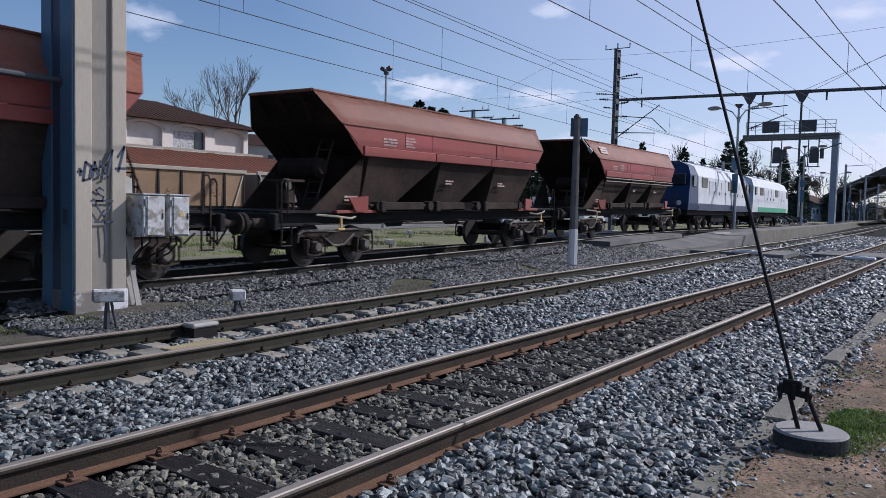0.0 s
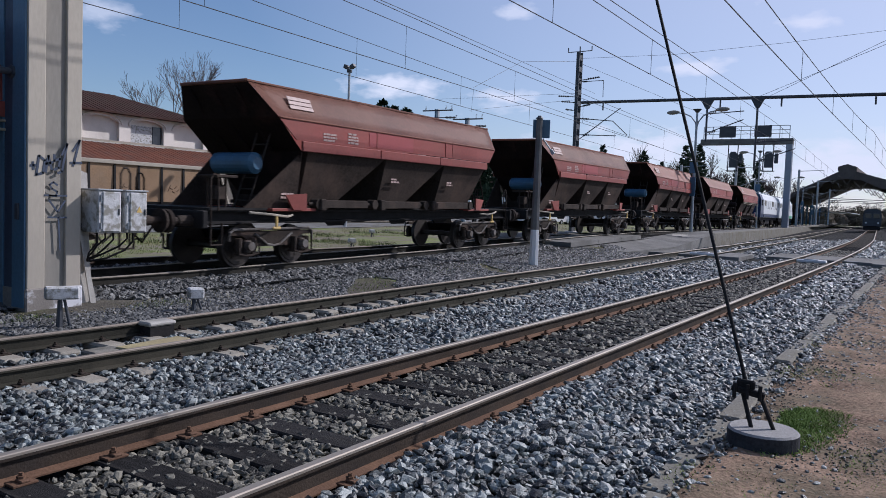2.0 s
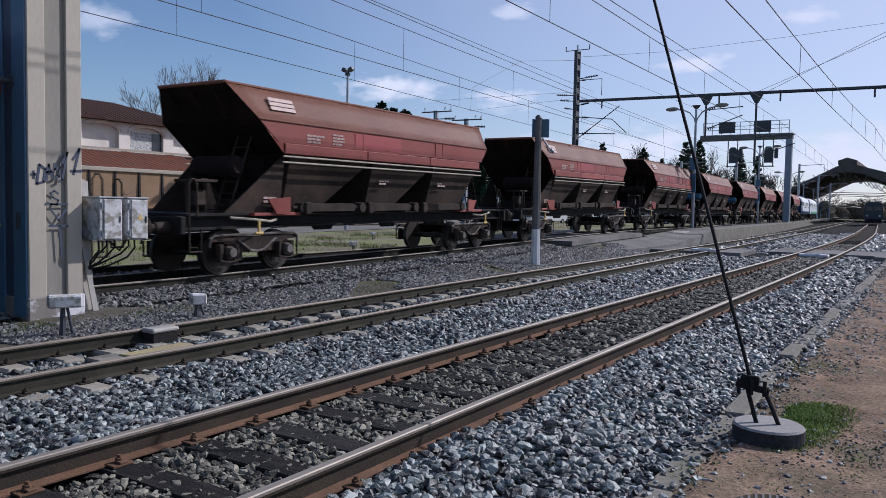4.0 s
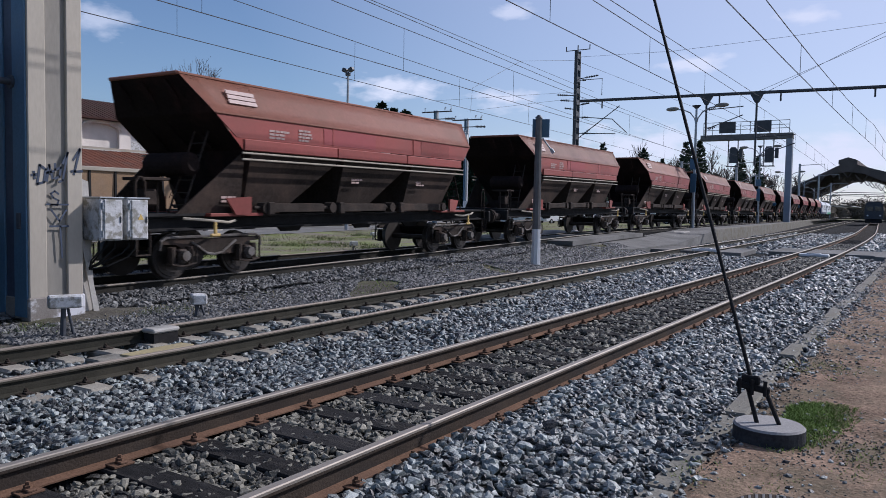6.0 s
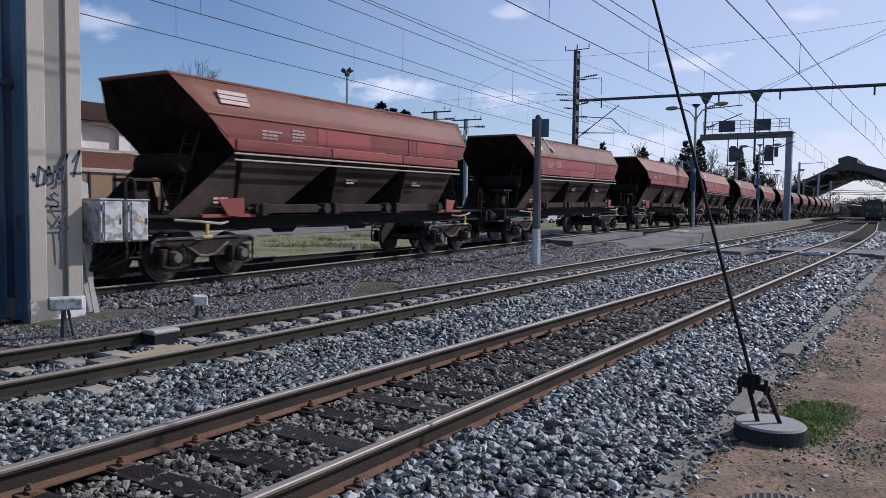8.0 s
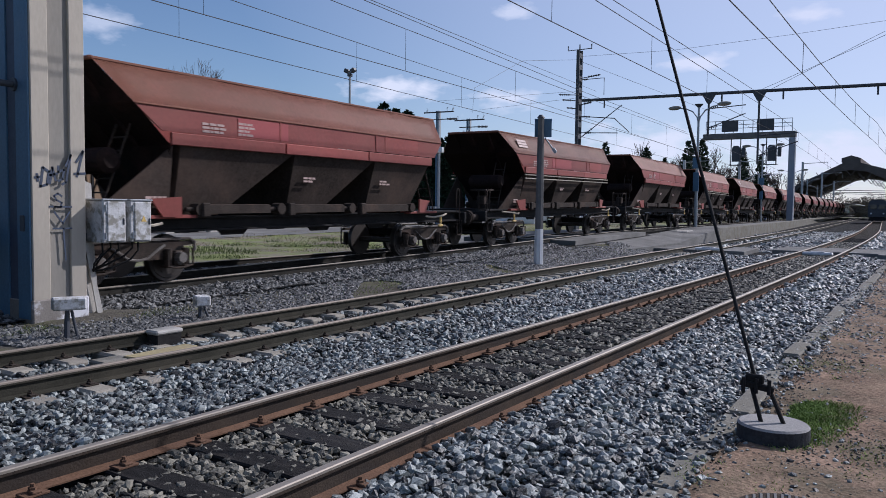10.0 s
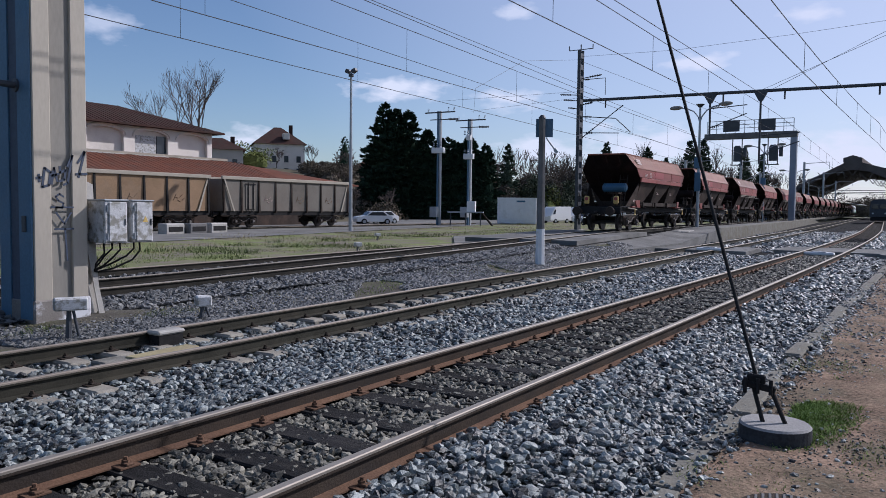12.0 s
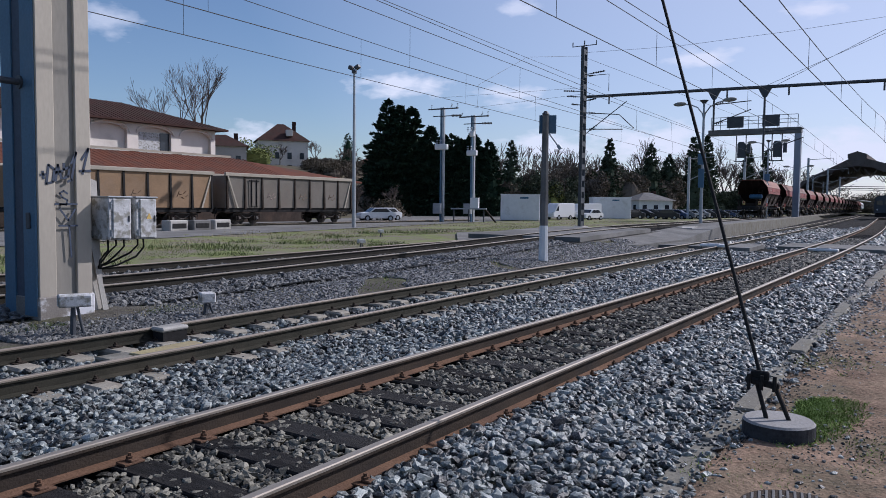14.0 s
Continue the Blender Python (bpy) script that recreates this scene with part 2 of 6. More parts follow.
M_STUCCO = material("cream_stucco", (0.70, 0.64, 0.58), 0.9, vary=0.1, scale=0.6, fine=14, bump=0.15, stain=(0.47, 0.42, 0.37), stain_at=0.62)
M_STUCCO_IN = material("walled_up_stucco", (0.50, 0.45, 0.40), 0.9, vary=0.12, scale=0.6, fine=14, bump=0.15, stain=(0.42, 0.37, 0.32), stain_at=0.6)
M_TILE = material("clay_roof_tile", (0.135, 0.055, 0.036), 0.9, vary=0.3, scale=1.2, fine=10, bump=0.5, stain=(0.10, 0.06, 0.048), stain_at=0.58)
M_TILE_DARK = material("dark_clay_tile", (0.062, 0.034, 0.029), 0.9, vary=0.3, scale=1.2, fine=10, bump=0.5, stain=(0.055, 0.042, 0.036), stain_at=0.58)
M_GLASS = material("dark_window", (0.03, 0.035, 0.045), 0.15, vary=0.2, scale=1, fine=10, bump=0, spec=0.6)
M_TAN = material("tan_wagon_paint", (0.27, 0.18, 0.11), 0.75, vary=0.25, scale=0.9, fine=14, bump=0.12, stain=(0.24, 0.18, 0.13), stain_at=0.55, per_object=0.6)
M_GREYWAGON = material("grey_wagon_paint", (0.16, 0.145, 0.125), 0.75, vary=0.25, scale=0.9, fine=14, bump=0.12, stain=(0.17, 0.145, 0.12), stain_at=0.55, per_object=0.6)
M_RAILING = material("pale_coping_paint", (0.36, 0.32, 0.26), 0.7, vary=0.2, scale=1.2, fine=14, bump=0.1)
M_BARK = material("bark", (0.09, 0.075, 0.062), 0.9, vary=0.3, scale=3, fine=30, bump=0.4)
M_TWIG = material("bare_twigs", (0.13, 0.105, 0.09), 0.9, vary=0.3, scale=3, fine=30, bump=0)
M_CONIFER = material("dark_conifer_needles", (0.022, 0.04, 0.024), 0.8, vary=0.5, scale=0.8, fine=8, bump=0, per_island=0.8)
M_SHRUB = material("brown_green_brush", (0.11, 0.092, 0.068), 0.9, vary=0.5, scale=0.5, fine=6, bump=0, per_island=0.9)
# paler copy of the conifer needles: distant haze is mixed into the colour
M_HAZEFIR = material("far_conifer_needles", (0.052, 0.07, 0.047), 0.85, vary=0.5, scale=0.8, fine=8, bump=0, per_island=0.8)
# lightened too for haze over the distance
M_GREENLEAF = material("fresh_green_leaves", (0.16, 0.18, 0.06), 0.8, vary=0.5, scale=0.5, fine=6, bump=0, per_island=0.9)
M_GRASS = material("grass_blades", (0.17, 0.215, 0.065), 0.8, vary=0.4, scale=3, fine=20, bump=0, per_island=0.8)
M_LAWN = material("fresh_grass_blades", (0.16, 0.23, 0.06), 0.8, vary=0.4, scale=3, fine=20, bump=0, per_island=0.8)
M_WEED = material("dark_weeds", (0.085, 0.11, 0.04), 0.8, vary=0.5, scale=3, fine=20, bump=0, per_island=0.8)
M_DRYGRASS = material("dry_grass_blades", (0.29, 0.25, 0.14), 0.85, vary=0.4, scale=3, fine=20, bump=0, per_island=0.8)
M_HILL = material("wooded_hill", (0.10, 0.088, 0.06), 0.95, vary=0.5, scale=0.06, fine=0.6, bump=0.5)
M_CARS = [material("car_paint_" + n, c, 0.3, vary=0.04, scale=1, fine=8, bump=0) for n, c in
          (("white", (0.7, 0.7, 0.7)), ("black", (0.02, 0.02, 0.025)), ("grey", (0.2, 0.21, 0.23)), ("blue", (0.04, 0.07, 0.16)))]
M_RUBBER = material("tyre_rubber", (0.02, 0.02, 0.02), 0.8, vary=0.2, scale=6, fine=40, bump=0.1)
M_LOCO_BLUE = material("locomotive_blue", (0.013, 0.03, 0.09), 0.35, vary=0.1, scale=1, fine=10, bump=0.02)
M_LOCO_WHITE = material("locomotive_white", (0.62, 0.64, 0.65), 0.45, vary=0.1, scale=1, fine=10, bump=0.02, stain=(0.42, 0.42, 0.41), stain_at=0.64)
M_LOCO_GREEN = material("locomotive_green", (0.05, 0.35, 0.18), 0.4, vary=0.1, scale=1, fine=10, bump=0.02)


# ---------------------------------------------------------------- mesh tools
def box(bm, c, s, turn=None, bevel=0.0):
    m = Matrix.Translation(c) @ (turn if turn else Matrix()) @ Matrix.Diagonal((*s, 1))
    r = bmesh.ops.create_cube(bm, size=1.0, matrix=m)
    if bevel:
        bmesh.ops.bevel(bm, geom=list({e for v in r["verts"] for e in v.link_edges}), offset=bevel, segments=1, affect="EDGES")
    return bm


def rod(bm, p0, p1, r0, r1=None, n=8):
    p0, p1 = Vector(p0), Vector(p1)
    d = p1 - p0
    m = Matrix.Translation((p0 + p1) / 2) @ d.to_track_quat("Z", "Y").to_matrix().to_4x4()
    bmesh.ops.create_cone(bm, cap_ends=True, segments=n, radius1=r0, radius2=r0 if r1 is None else r1, depth=d.length, matrix=m)
    return bm


def tube(bm, pts, r, n=6):
    """One bent tube through the points."""
    pts = [Vector(p) for p in pts]
    up = Vector((0.31, 0.42, 0.85)).normalized()
    prev = None
    for i, p in enumerate(pts):
        d = ((pts[min(i + 1, len(pts) - 1)] - p).normalized() + (p - pts[max(i - 1, 0)]).normalized()).normalized()
        u = d.cross(up).normalized()
        v = d.cross(u)
        ring = [bm.verts.new(p + (u * math.cos(a) + v * math.sin(a)) * r) for a in (k * 2 * math.pi / n for k in range(n))]
        if prev:
            for k in range(n):
                bm.faces.new((prev[k], ring[k], ring[(k + 1) % n], prev[(k + 1) % n]))
        else:
            bm.faces.new(ring[::-1])
        prev = ring
    bm.faces.new(prev)
    bmesh.ops.recalc_face_normals(bm, faces=bm.faces)
    return bm


def prism(bm, outline, a, b, axis="x"):
    """An outline of two coordinates, drawn out along an axis from a to b."""
    def at(u, v, w):
        return {"x": (w, u, v), "y": (u, w, v), "z": (u, v, w)}[axis]
    lo = [bm.verts.new(at(u, v, a)) for u, v in outline]
    hi = [bm.verts.new(at(u, v, b)) for u, v in outline]
    k = len(outline)
    bm.faces.new(lo), bm.faces.new(hi[::-1])
    for i in range(k):
        bm.faces.new((lo[i], hi[i], hi[(i + 1) % k], lo[(i + 1) % k]))
    bmesh.ops.recalc_face_normals(bm, faces=bm.faces)
    return bm


def plate(bm, corners, thick):
    """A flat sheet with thickness from its corners in order."""
    c = [Vector(p) for p in corners]
    nrm = (c[1] - c[0]).cross(c[2] - c[0]).normalized() * thick
    lo, hi = [bm.verts.new(p) for p in c], [bm.verts.new(p - nrm) for p in c]
    k = len(c)
    bm.faces.new(lo), bm.faces.new(hi[::-1])
    for i in range(k):
        bm.faces.new((lo[i], hi[i], hi[(i + 1) % k], lo[(i + 1) % k]))
    bmesh.ops.recalc_face_normals(bm, faces=bm.faces)
    return bm


def mesh_of(name, bm, mat, smooth=False):
    me = bpy.data.meshes.new(name)
    bm.to_mesh(me)
    bm.free()
    me.materials.append(mat)
    if smooth:
        me.shade_smooth()
    return me


def part(name, bm, mat, parent, label="", smooth=False):
    ob = new(name, mesh_of(name, bm, mat, smooth))
    ob.parent = parent
    return tagged(ob, label)


def thing(name, m=None, label="", category="", group=""):
    ob = new(name)
    ob.empty_display_size = 0.2
    if m is not None:
        ob.matrix_world = m
    return tagged(ob, label, category, group)


def solid(name, bm, mat, label="", category="", kind="", group="", smooth=False, m=None):
    ob = new(name, mesh_of(name, bm, mat, smooth))
    if m is not None:
        ob.matrix_world = m
    return tagged(ob, label, category, group, kind)


def cloud_mesh(name, verts, faces, mat):
    me = bpy.data.meshes.new(name)
    me.from_pydata(np.asarray(verts).tolist(), [], np.asarray(faces).tolist())
    me.materials.append(mat)
    return me


rng = np.random.default_rng(7)
# a rough stone: a squashed, uneven icosahedron
G = (1 + 5 ** .5) / 2
ST_V = np.array([(-1, G, 0), (1, G, 0), (-1, -G, 0), (1, -G, 0), (0, -1, G), (0, 1, G), (0, -1, -G), (0, 1, -G), (G, 0, -1), (G, 0, 1), (-G, 0, -1), (-G, 0, 1)]) / 1.75
ST_F = np.array([(0, 11, 5), (0, 5, 1), (0, 1, 7), (0, 7, 10), (0, 10, 11), (1, 5, 9), (5, 11, 4), (11, 10, 2), (10, 7, 6), (7, 1, 8), (3, 9, 4), (3, 4, 2), (3, 2, 6), (3, 6, 8), (3, 8, 9),
                 (4, 9, 5), (2, 4, 11), (6, 2, 10), (8, 6, 7), (9, 8, 1)])


def stones(name, at, size, mat, label):
    """Many loose stones at the given places, one joined mesh."""
    k = len(at)
    v = ST_V[None] * (1 + rng.uniform(-.36, .36, (k, 12, 3)))
    v *= (size * rng.uniform(.55, 1.35, k))[:, None, None] * rng.uniform(.55, 1.5, (k, 1, 3))
    q = rng.normal(size=(k, 4))
    q /= np.linalg.norm(q, axis=1)[:, None]
    w, x, y, z = q.T
    rot = np.stack([1 - 2 * (y * y + z * z), 2 * (x * y - z * w), 2 * (x * z + y * w), 2 * (x * y + z * w), 1 - 2 * (x * x + z * z),
                    2 * (y * z - x * w), 2 * (x * z - y * w), 2 * (y * z + x * w), 1 - 2 * (x * x + y * y)], -1).reshape(k, 3, 3)
    v = np.einsum("kij,knj->kni", rot, v) * np.array([1.08, 1.08, .82]) + np.asarray(at)[:, None]
    f = (ST_F[None] + 12 * np.arange(k)[:, None, None]).reshape(-1, 3)
    ob = new(name, cloud_mesh(name, v.reshape(-1, 3), f, mat))
    return tagged(ob, label, "ballast", kind="stuff")


def blades(name, at, height, mat, label, lean=0.5):
    k = len(at)
    at = np.asarray(at)
    a = rng.uniform(0, 6.283, k)
    hgt = height * rng.uniform(.4, 1.2, k)
    side = np.stack([np.cos(a), np.sin(a), 0 * a], -1) * (0.004 + 0.05 * hgt)[:, None]
    tip = at + np.stack([rng.normal(0, lean, k) * hgt, rng.normal(0, lean, k) * hgt, hgt], -1)
    v = np.stack([at - side, at + side, tip], 1).reshape(-1, 3)
    f = np.arange(3 * k).reshape(k, 3)
    ob = new(name, cloud_mesh(name, v, f, mat))
    return tagged(ob, label, "grass", kind="stuff")


# ---------------------------------------------------------------- the lines of the tracks
def bend(x, start=20.0, end=85.0, k=0.0008):
    if x < start:
        return 0.0
    return k * (x - start) ** 2 / 2 if x < end else k * (end - start) ** 2 / 2 + k * (end - start) * (x - end)


def near_y(x):      # axis of the near track
    return 3.76 + bend(x)


def mid_y(x):       # axis of the middle track
    return 8.0 + 0.034 * max(0.0, x - 6) + bend(x, 42, 90, 0.0004)


def far_y(x):       # axis of the train's track
    return 13.0 + 0.05 * x


def siding_y(x):    # axis of the rail beside it
    return 15.55 + 0.068 * x


MID_Z, FAR_Z = -0.12, 0.03


def far_z(x):       # the train's track climbs to the platform
    a = min(1.0, max(0.0, (x - 6) / 38))
    return FAR_Z + 0.44 * a * a * (3 - 2 * a)


def far_bed_z(x, y):    # ballast under the far track, falling back to the siding
    return far_z(x) - .24 - (far_z(x) - FAR_Z) * min(1.0, max(0.0, (y - far_y(x) - .9) / 1.2))


def strip_z(x, y):      # earth strip between the middle and the far track
    return -.29 + (far_z(x) - FAR_Z) * max(0.0, min(1.0, (y - mid_y(x) - 1.6) / 1.5))


# ---------------------------------------------------------------- ground
def sheet(name, xs, lo, hi, z, mat, label, category, cols=2, rough=0.0):
    """A strip of ground along x between two lines of y."""
    bm = bmesh.new()
    rows = []
    for x in xs:
        a, b = lo(x), hi(x)
        rows.append([bm.verts.new((x, a + (b - a) * j / (cols - 1), (z(x, a + (b - a) * j / (cols - 1)) if callable(z) else z) + (noise.noise((x * 1.3, (a + (b - a) * j / (cols - 1)) * 1.3, 4.0)) * rough))) for j in range(cols)])
    for r0, r1 in zip(rows, rows[1:]):
        for j in range(cols - 1):
            bm.faces.new((r0[j], r1[j], r1[j + 1], r0[j + 1]))
    return solid(name, bm, mat, label, category, "structure")


def spans(a, b, near=1.0):
    xs, x = [], a
    while x < b:
        xs.append(x)
        x += near if x < 45 else near * 6
    return xs + [b]


bm = bmesh.new()
bmesh.ops.create_grid(bm, x_segments=24, y_segments=24, size=3000, matrix=Matrix.Translation((800, 0, -0.42)))
solid("ground", bm, M_GROUND, "flat yard ground of gravel and thin grass", "ground", "structure")
XS = spans(-12, 330)
sheet("ballast_bed", XS, lambda x: 1.2 + bend(x), lambda x: mid_y(x) + (2.0 if x < 31 else 4.2), lambda x, y: -0.275 - .12 * min(1, max(0, (y - near_y(x) - 1.6) / .9)), M_BED_SHADE, "crushed-stone ballast bed under two tracks, blackened for shade between stones", "ballast bed", 24, 0.03)
sheet("track_bed", XS, lambda x: near_y(x) - 0.68, lambda x: near_y(x) + 0.68, -0.225, M_BED_BROWN_SHADE, "rust-brown ballast between the rails, darkened for shaded gaps", "ballast bed", 6, 0.02)
sheet("ballast_bed_far", XS, lambda x: far_y(x) - 2.0, lambda x: siding_y(x) + 0.7, far_bed_z, M_BED_SHADE, "ballast bed under the train's track, darkened for shaded gaps", "ballast bed", 12, 0.04)
sheet("grass_strip", spans(-12, 33), lambda x: mid_y(x) + 1.5, lambda x: far_y(x) - 1.7, strip_z, M_STRIP, "earth strip with thin grass between the tracks", "verge", 8, 0.04)
sheet("grass_verge", XS, lambda x: siding_y(x) + 0.6, lambda x: siding_y(x) + 14 + 0.135 * x, -0.27, M_GRASS_GROUND, "grassy verge beside the yard", "verge", 8, 0.05)
sheet("yard_road", spans(-30, 170), lambda x: 27.5 + 0.20 * x, lambda x: 40 + 0.30 * x, -0.24, M_ASPHALT, "worn grey asphalt yard road", "road", 6, 0.02)
sheet("earth_platform", spans(-6, 33), lambda x: -9.0, lambda x: 1.44, lambda x, y: -.115 - .06 * max(0, (y - 1.15) / .3), M_EARTH, "reddish packed-earth platform with gravel", "platform", 30, 0.03)
sheet("gravel_path", spans(33, 330), lambda x: -9.0 + bend(x), lambda x: 1.36 + bend(x), -0.13, M_BED_SHADE, "grey gravel path along the track", "path", 8, 0.03)


# ---------------------------------------------------------------- tracks
FOOT = [(-.07, -.172), (.07, -.172), (.07, -.162), (.012, -.143), (-.012, -.143), (-.07, -.162)]
WEB = [(-.012, -.144), (.012, -.144), (.009, -.05), (.034, -.04), (.034, -.022), (-.034, -.022), (-.034, -.04), (-.009, -.05)]
HEAD = [(-.0345, -.022), (.0345, -.022), (.0345, -.006), (.026, 0.0), (-.026, 0.0), (-.0345, -.006)]


def sweep(name, outline, line, off, z, xs, mat, parent, label=""):
    bm = bmesh.new()
    prev = None
    for x in xs:
        row = [bm.verts.new((x, line(x) + off + u, (z(x) if callable(z) else z) + v)) for u, v in outline]
        if prev:
            for i in range(len(row)):
                j = (i + 1) % len(row)
                bm.faces.new((prev[i], row[i], row[j], prev[j]))
        prev = row
    bmesh.ops.recalc_face_normals(bm, faces=bm.faces)
    return part(name, bm, mat, parent, label)


def track(label, line, z, xs, rails, head_mat, web_mat=M_RUST_OLIVE, foot_mat=M_RUST_OLIVE):
    t = thing("railway_track", Matrix(), label, "railway track")
    for off in rails:
        # web colour holds rust and painted shade
        r = sweep("rail", WEB, line, off, z, xs, web_mat, t, "rusty steel rail, web darkened for shade")
        sweep("rail_foot", FOOT, line, off, z, xs, foot_mat, r, "rust-coloured rail foot")
        sweep("rail_head", HEAD, line, off, z, xs, head_mat, r, "polished running surface")
    return t


def sleeper_mesh(kind):
    bm = bmesh.new()
    if kind == "wood":
        box(bm, (0, 0, -.075), (.25, 2.55, .15), bevel=.012)
        return mesh_of("sleeper", bm, M_WOOD_SLEEPER)
    for s in (-1, 1):
        box(bm, (0, s * .75, -.08), (.28, .82, .16), bevel=.03)
    box(bm, (0, 0, -.1), (.06, .8, .05))
    return mesh_of("sleeper", bm, M_CONC_SLEEPER)


def clip_mesh(mat):
    bm = bmesh.new()
    box(bm, (0, 0, .006), (.15, .11, .016), bevel=.003)
    box(bm, (0, -.02, .022), (.06, .07, .018), bevel=.005)
    rod(bm, (0, .0, .02), (0, .0, .066), .014, n=6)
    rod(bm, (0, .0, .03), (0, .0, .046), .026, n=6)
    return mesh_of("rail_clip", bm, mat)


def lay_sleepers(t, line, z, x0, count, step, me, clips=0, clip_mat=M_RUST_FOOT):
    k = clip_mesh(clip_mat) if clips else None
    for i in range(count):
        x = x0 + i * step
        s = new("sleeper", me)
        s.parent = t
        s.matrix_basis = pose(x + random.uniform(-.02, .02), line(x), (z(x) if callable(z) else z) - .172, 0, 0, random.uniform(-.6, .6))
        if i < clips:
            for off in (-.7525, .7525):
                for side in (-1, 1):
                    c = new("rail_clip", k)
                    c.parent = t
                    c.matrix_basis = pose(x, line(x) + off + side * .1, z - .168, 0, 0, 180 if side > 0 else 0)


near_track = track("near railway track, polished rails on dark wooden sleepers", near_y, 0.0, XS, (-.7525, .7525), M_RAILHEAD, M_RUST_SHADE, M_RUST_FOOT)
lay_sleepers(near_track, near_y, 0.0, -1.25, 100, 0.6, sleeper_mesh("wood"), 46)
mid_track = track("middle railway track, dull rails on pale concrete sleepers", mid_y, MID_Z, XS, (-.7525, .7525), M_RAILHEAD_DULL)
lay_sleepers(mid_track, mid_y, MID_Z, 0.2, 75, 0.6, sleeper_mesh("concrete"), 30, M_RUST_SHADE)
far_track = track("far railway track on which the goods train runs", far_y, far_z, [-140, -60, 0, 10] + [20 + 2 * i for i in range(18)] + [100, 300, 700], (-.7525, .7525), M_RAILHEAD, M_RUST_FAR, M_RUST_FAR)
lay_sleepers(far_track, far_y, far_z, 4.0, 60, 0.6, sleeper_mesh("wood"), 0)
side_track = track("rusty siding rail beside the train's track", siding_y, 0.0, XS, (0.35,), M_RAILHEAD_DULL, M_RUST_FAR, M_RUST_FAR)

# ---------------------------------------------------------------- the goods train
PITCH, V = 15.92, 23.4


def bogie(parent, x):
    b = thing("bogie")
    b.parent = parent
    b.matrix_basis = pose(x, 0, 0)
    for s in (-1, 1):
        bm = bmesh.new()
        y = s * 1.0
        prism(bm, [(-1.32, .72), (-1.28, .80), (1.28, .80), (1.32, .72), (.95, .70), (.55, .46), (-.55, .46), (-.95, .70)], y - .05, y + .05, "y")
        part("side_frame", bm, M_BOGIE, b)
        bm = tube(bmesh.new(), [(-.6, y + s * .08, .74), (-.45, y + s * .08, .66), (-.2, y + s * .08, .5), (0, y + s * .08, .47), (.2, y + s * .08, .5), (.45, y + s * .08, .66), (.6, y + s * .08, .74)], .028, 6)
        part("bowed_strap", bm, M_STRAP, b, "bowed worn steel strap")
        bm = tube(bmesh.new(), [(-1.34, y + s * .06, .60), (-1.33, y + s * .06, .78), (-1.2, y + s * .06, .845), (1.2, y + s * .06, .845), (1.33, y + s * .06, .78), (1.34, y + s * .06, .60)], .03, 6)
        part("top_flange", bm, M_STRAP, b, "worn upper flange")
        for e in (-1, 1):
            bm = bmesh.new()
            box(bm, (e * .88, y + s * .06, .47), (.24, .26, .30), bevel=.04)
            tube(bm, [(e * .88 - .3, y + s * .19, .66), (e * .88 - .3, y + s * .19, .33), (e * .88 - .1, y + s * .19, .29), (e * .88 + .1, y + s * .19, .29), (e * .88 + .3, y + s * .19, .33), (e * .88 + .3, y + s * .19, .66)], .022, 6)
            for q in (-.21, .21):
                rod(bm, (e * .88 + q, y + s * .08, .34), (e * .88 + q, y + s * .08, .66), .075, n=8)
                box(bm, (e * .88 + q, y + s * .08, .32), (.2, .2, .04))
            part("axlebox", bm, M_BOGIE, b, "grimy axlebox between coil springs")
            bm = bmesh.new()
            rod(bm, (e * .88, y + s * .15, .49), (e * .88, y + s * .27, .49), .12, .1, 12)
            box(bm, (e * .88, y + s * .17, .47), (.16, .12, .26), bevel=.04)
            part("axle_cover", bm, M_STRAP, b, "worn pale axlebox cover")
    for e in (-1, 1):
        bm = bmesh.new()
        rod(bm, (0, -.95, 0), (0, .95, 0), .08, n=10)
        for s in (-1, 1):
            for y0, y1, r0, r1 in ((.685, .715, .475, .475), (.715, .82, .46, .452)):
                rod(bm, (0, s * y0, 0), (0, s * y1, 0), r0, r1, 28)
            rod(bm, (0, s * .82, 0), (0, s * .835, 0), .40, .39, 28)
            rod(bm, (0, s * .82, 0), (0, s * .87, 0), .14, .12, 12)
            for k in range(6):
                a = k * math.pi / 3
                rod(bm, (.27 * math.cos(a), s * .83, .27 * math.sin(a)), (.27 * math.cos(a), s * .842, .27 * math.sin(a)), .05, n=6)
        bm2 = bm
        ob = part("wheelset", bm2, M_WHEEL, b, "worn steel wheelset")
        ob.matrix_basis = pose(e * .88, 0, .46)
    bm = bmesh.new()
    box(bm, (0, 0, .66), (.5, 2.0, .22), bevel=.03)
    part("bolster", bm, M_BLACK, b)
    return b


def bars(bm, x, y, z, w, hgt, rows, face=-1):
    """Unreadable lettering as short bars on a side sheet."""
    for i in range(rows):
        cx, left = x, w * random.uniform(.6, 1)
        while left > .05:
            k = min(left, random.uniform(.08, .22))
            box(bm, (cx + k / 2, y, z - i * hgt * 1.6), (k * .85, .006, hgt))
            cx += k
            left -= k


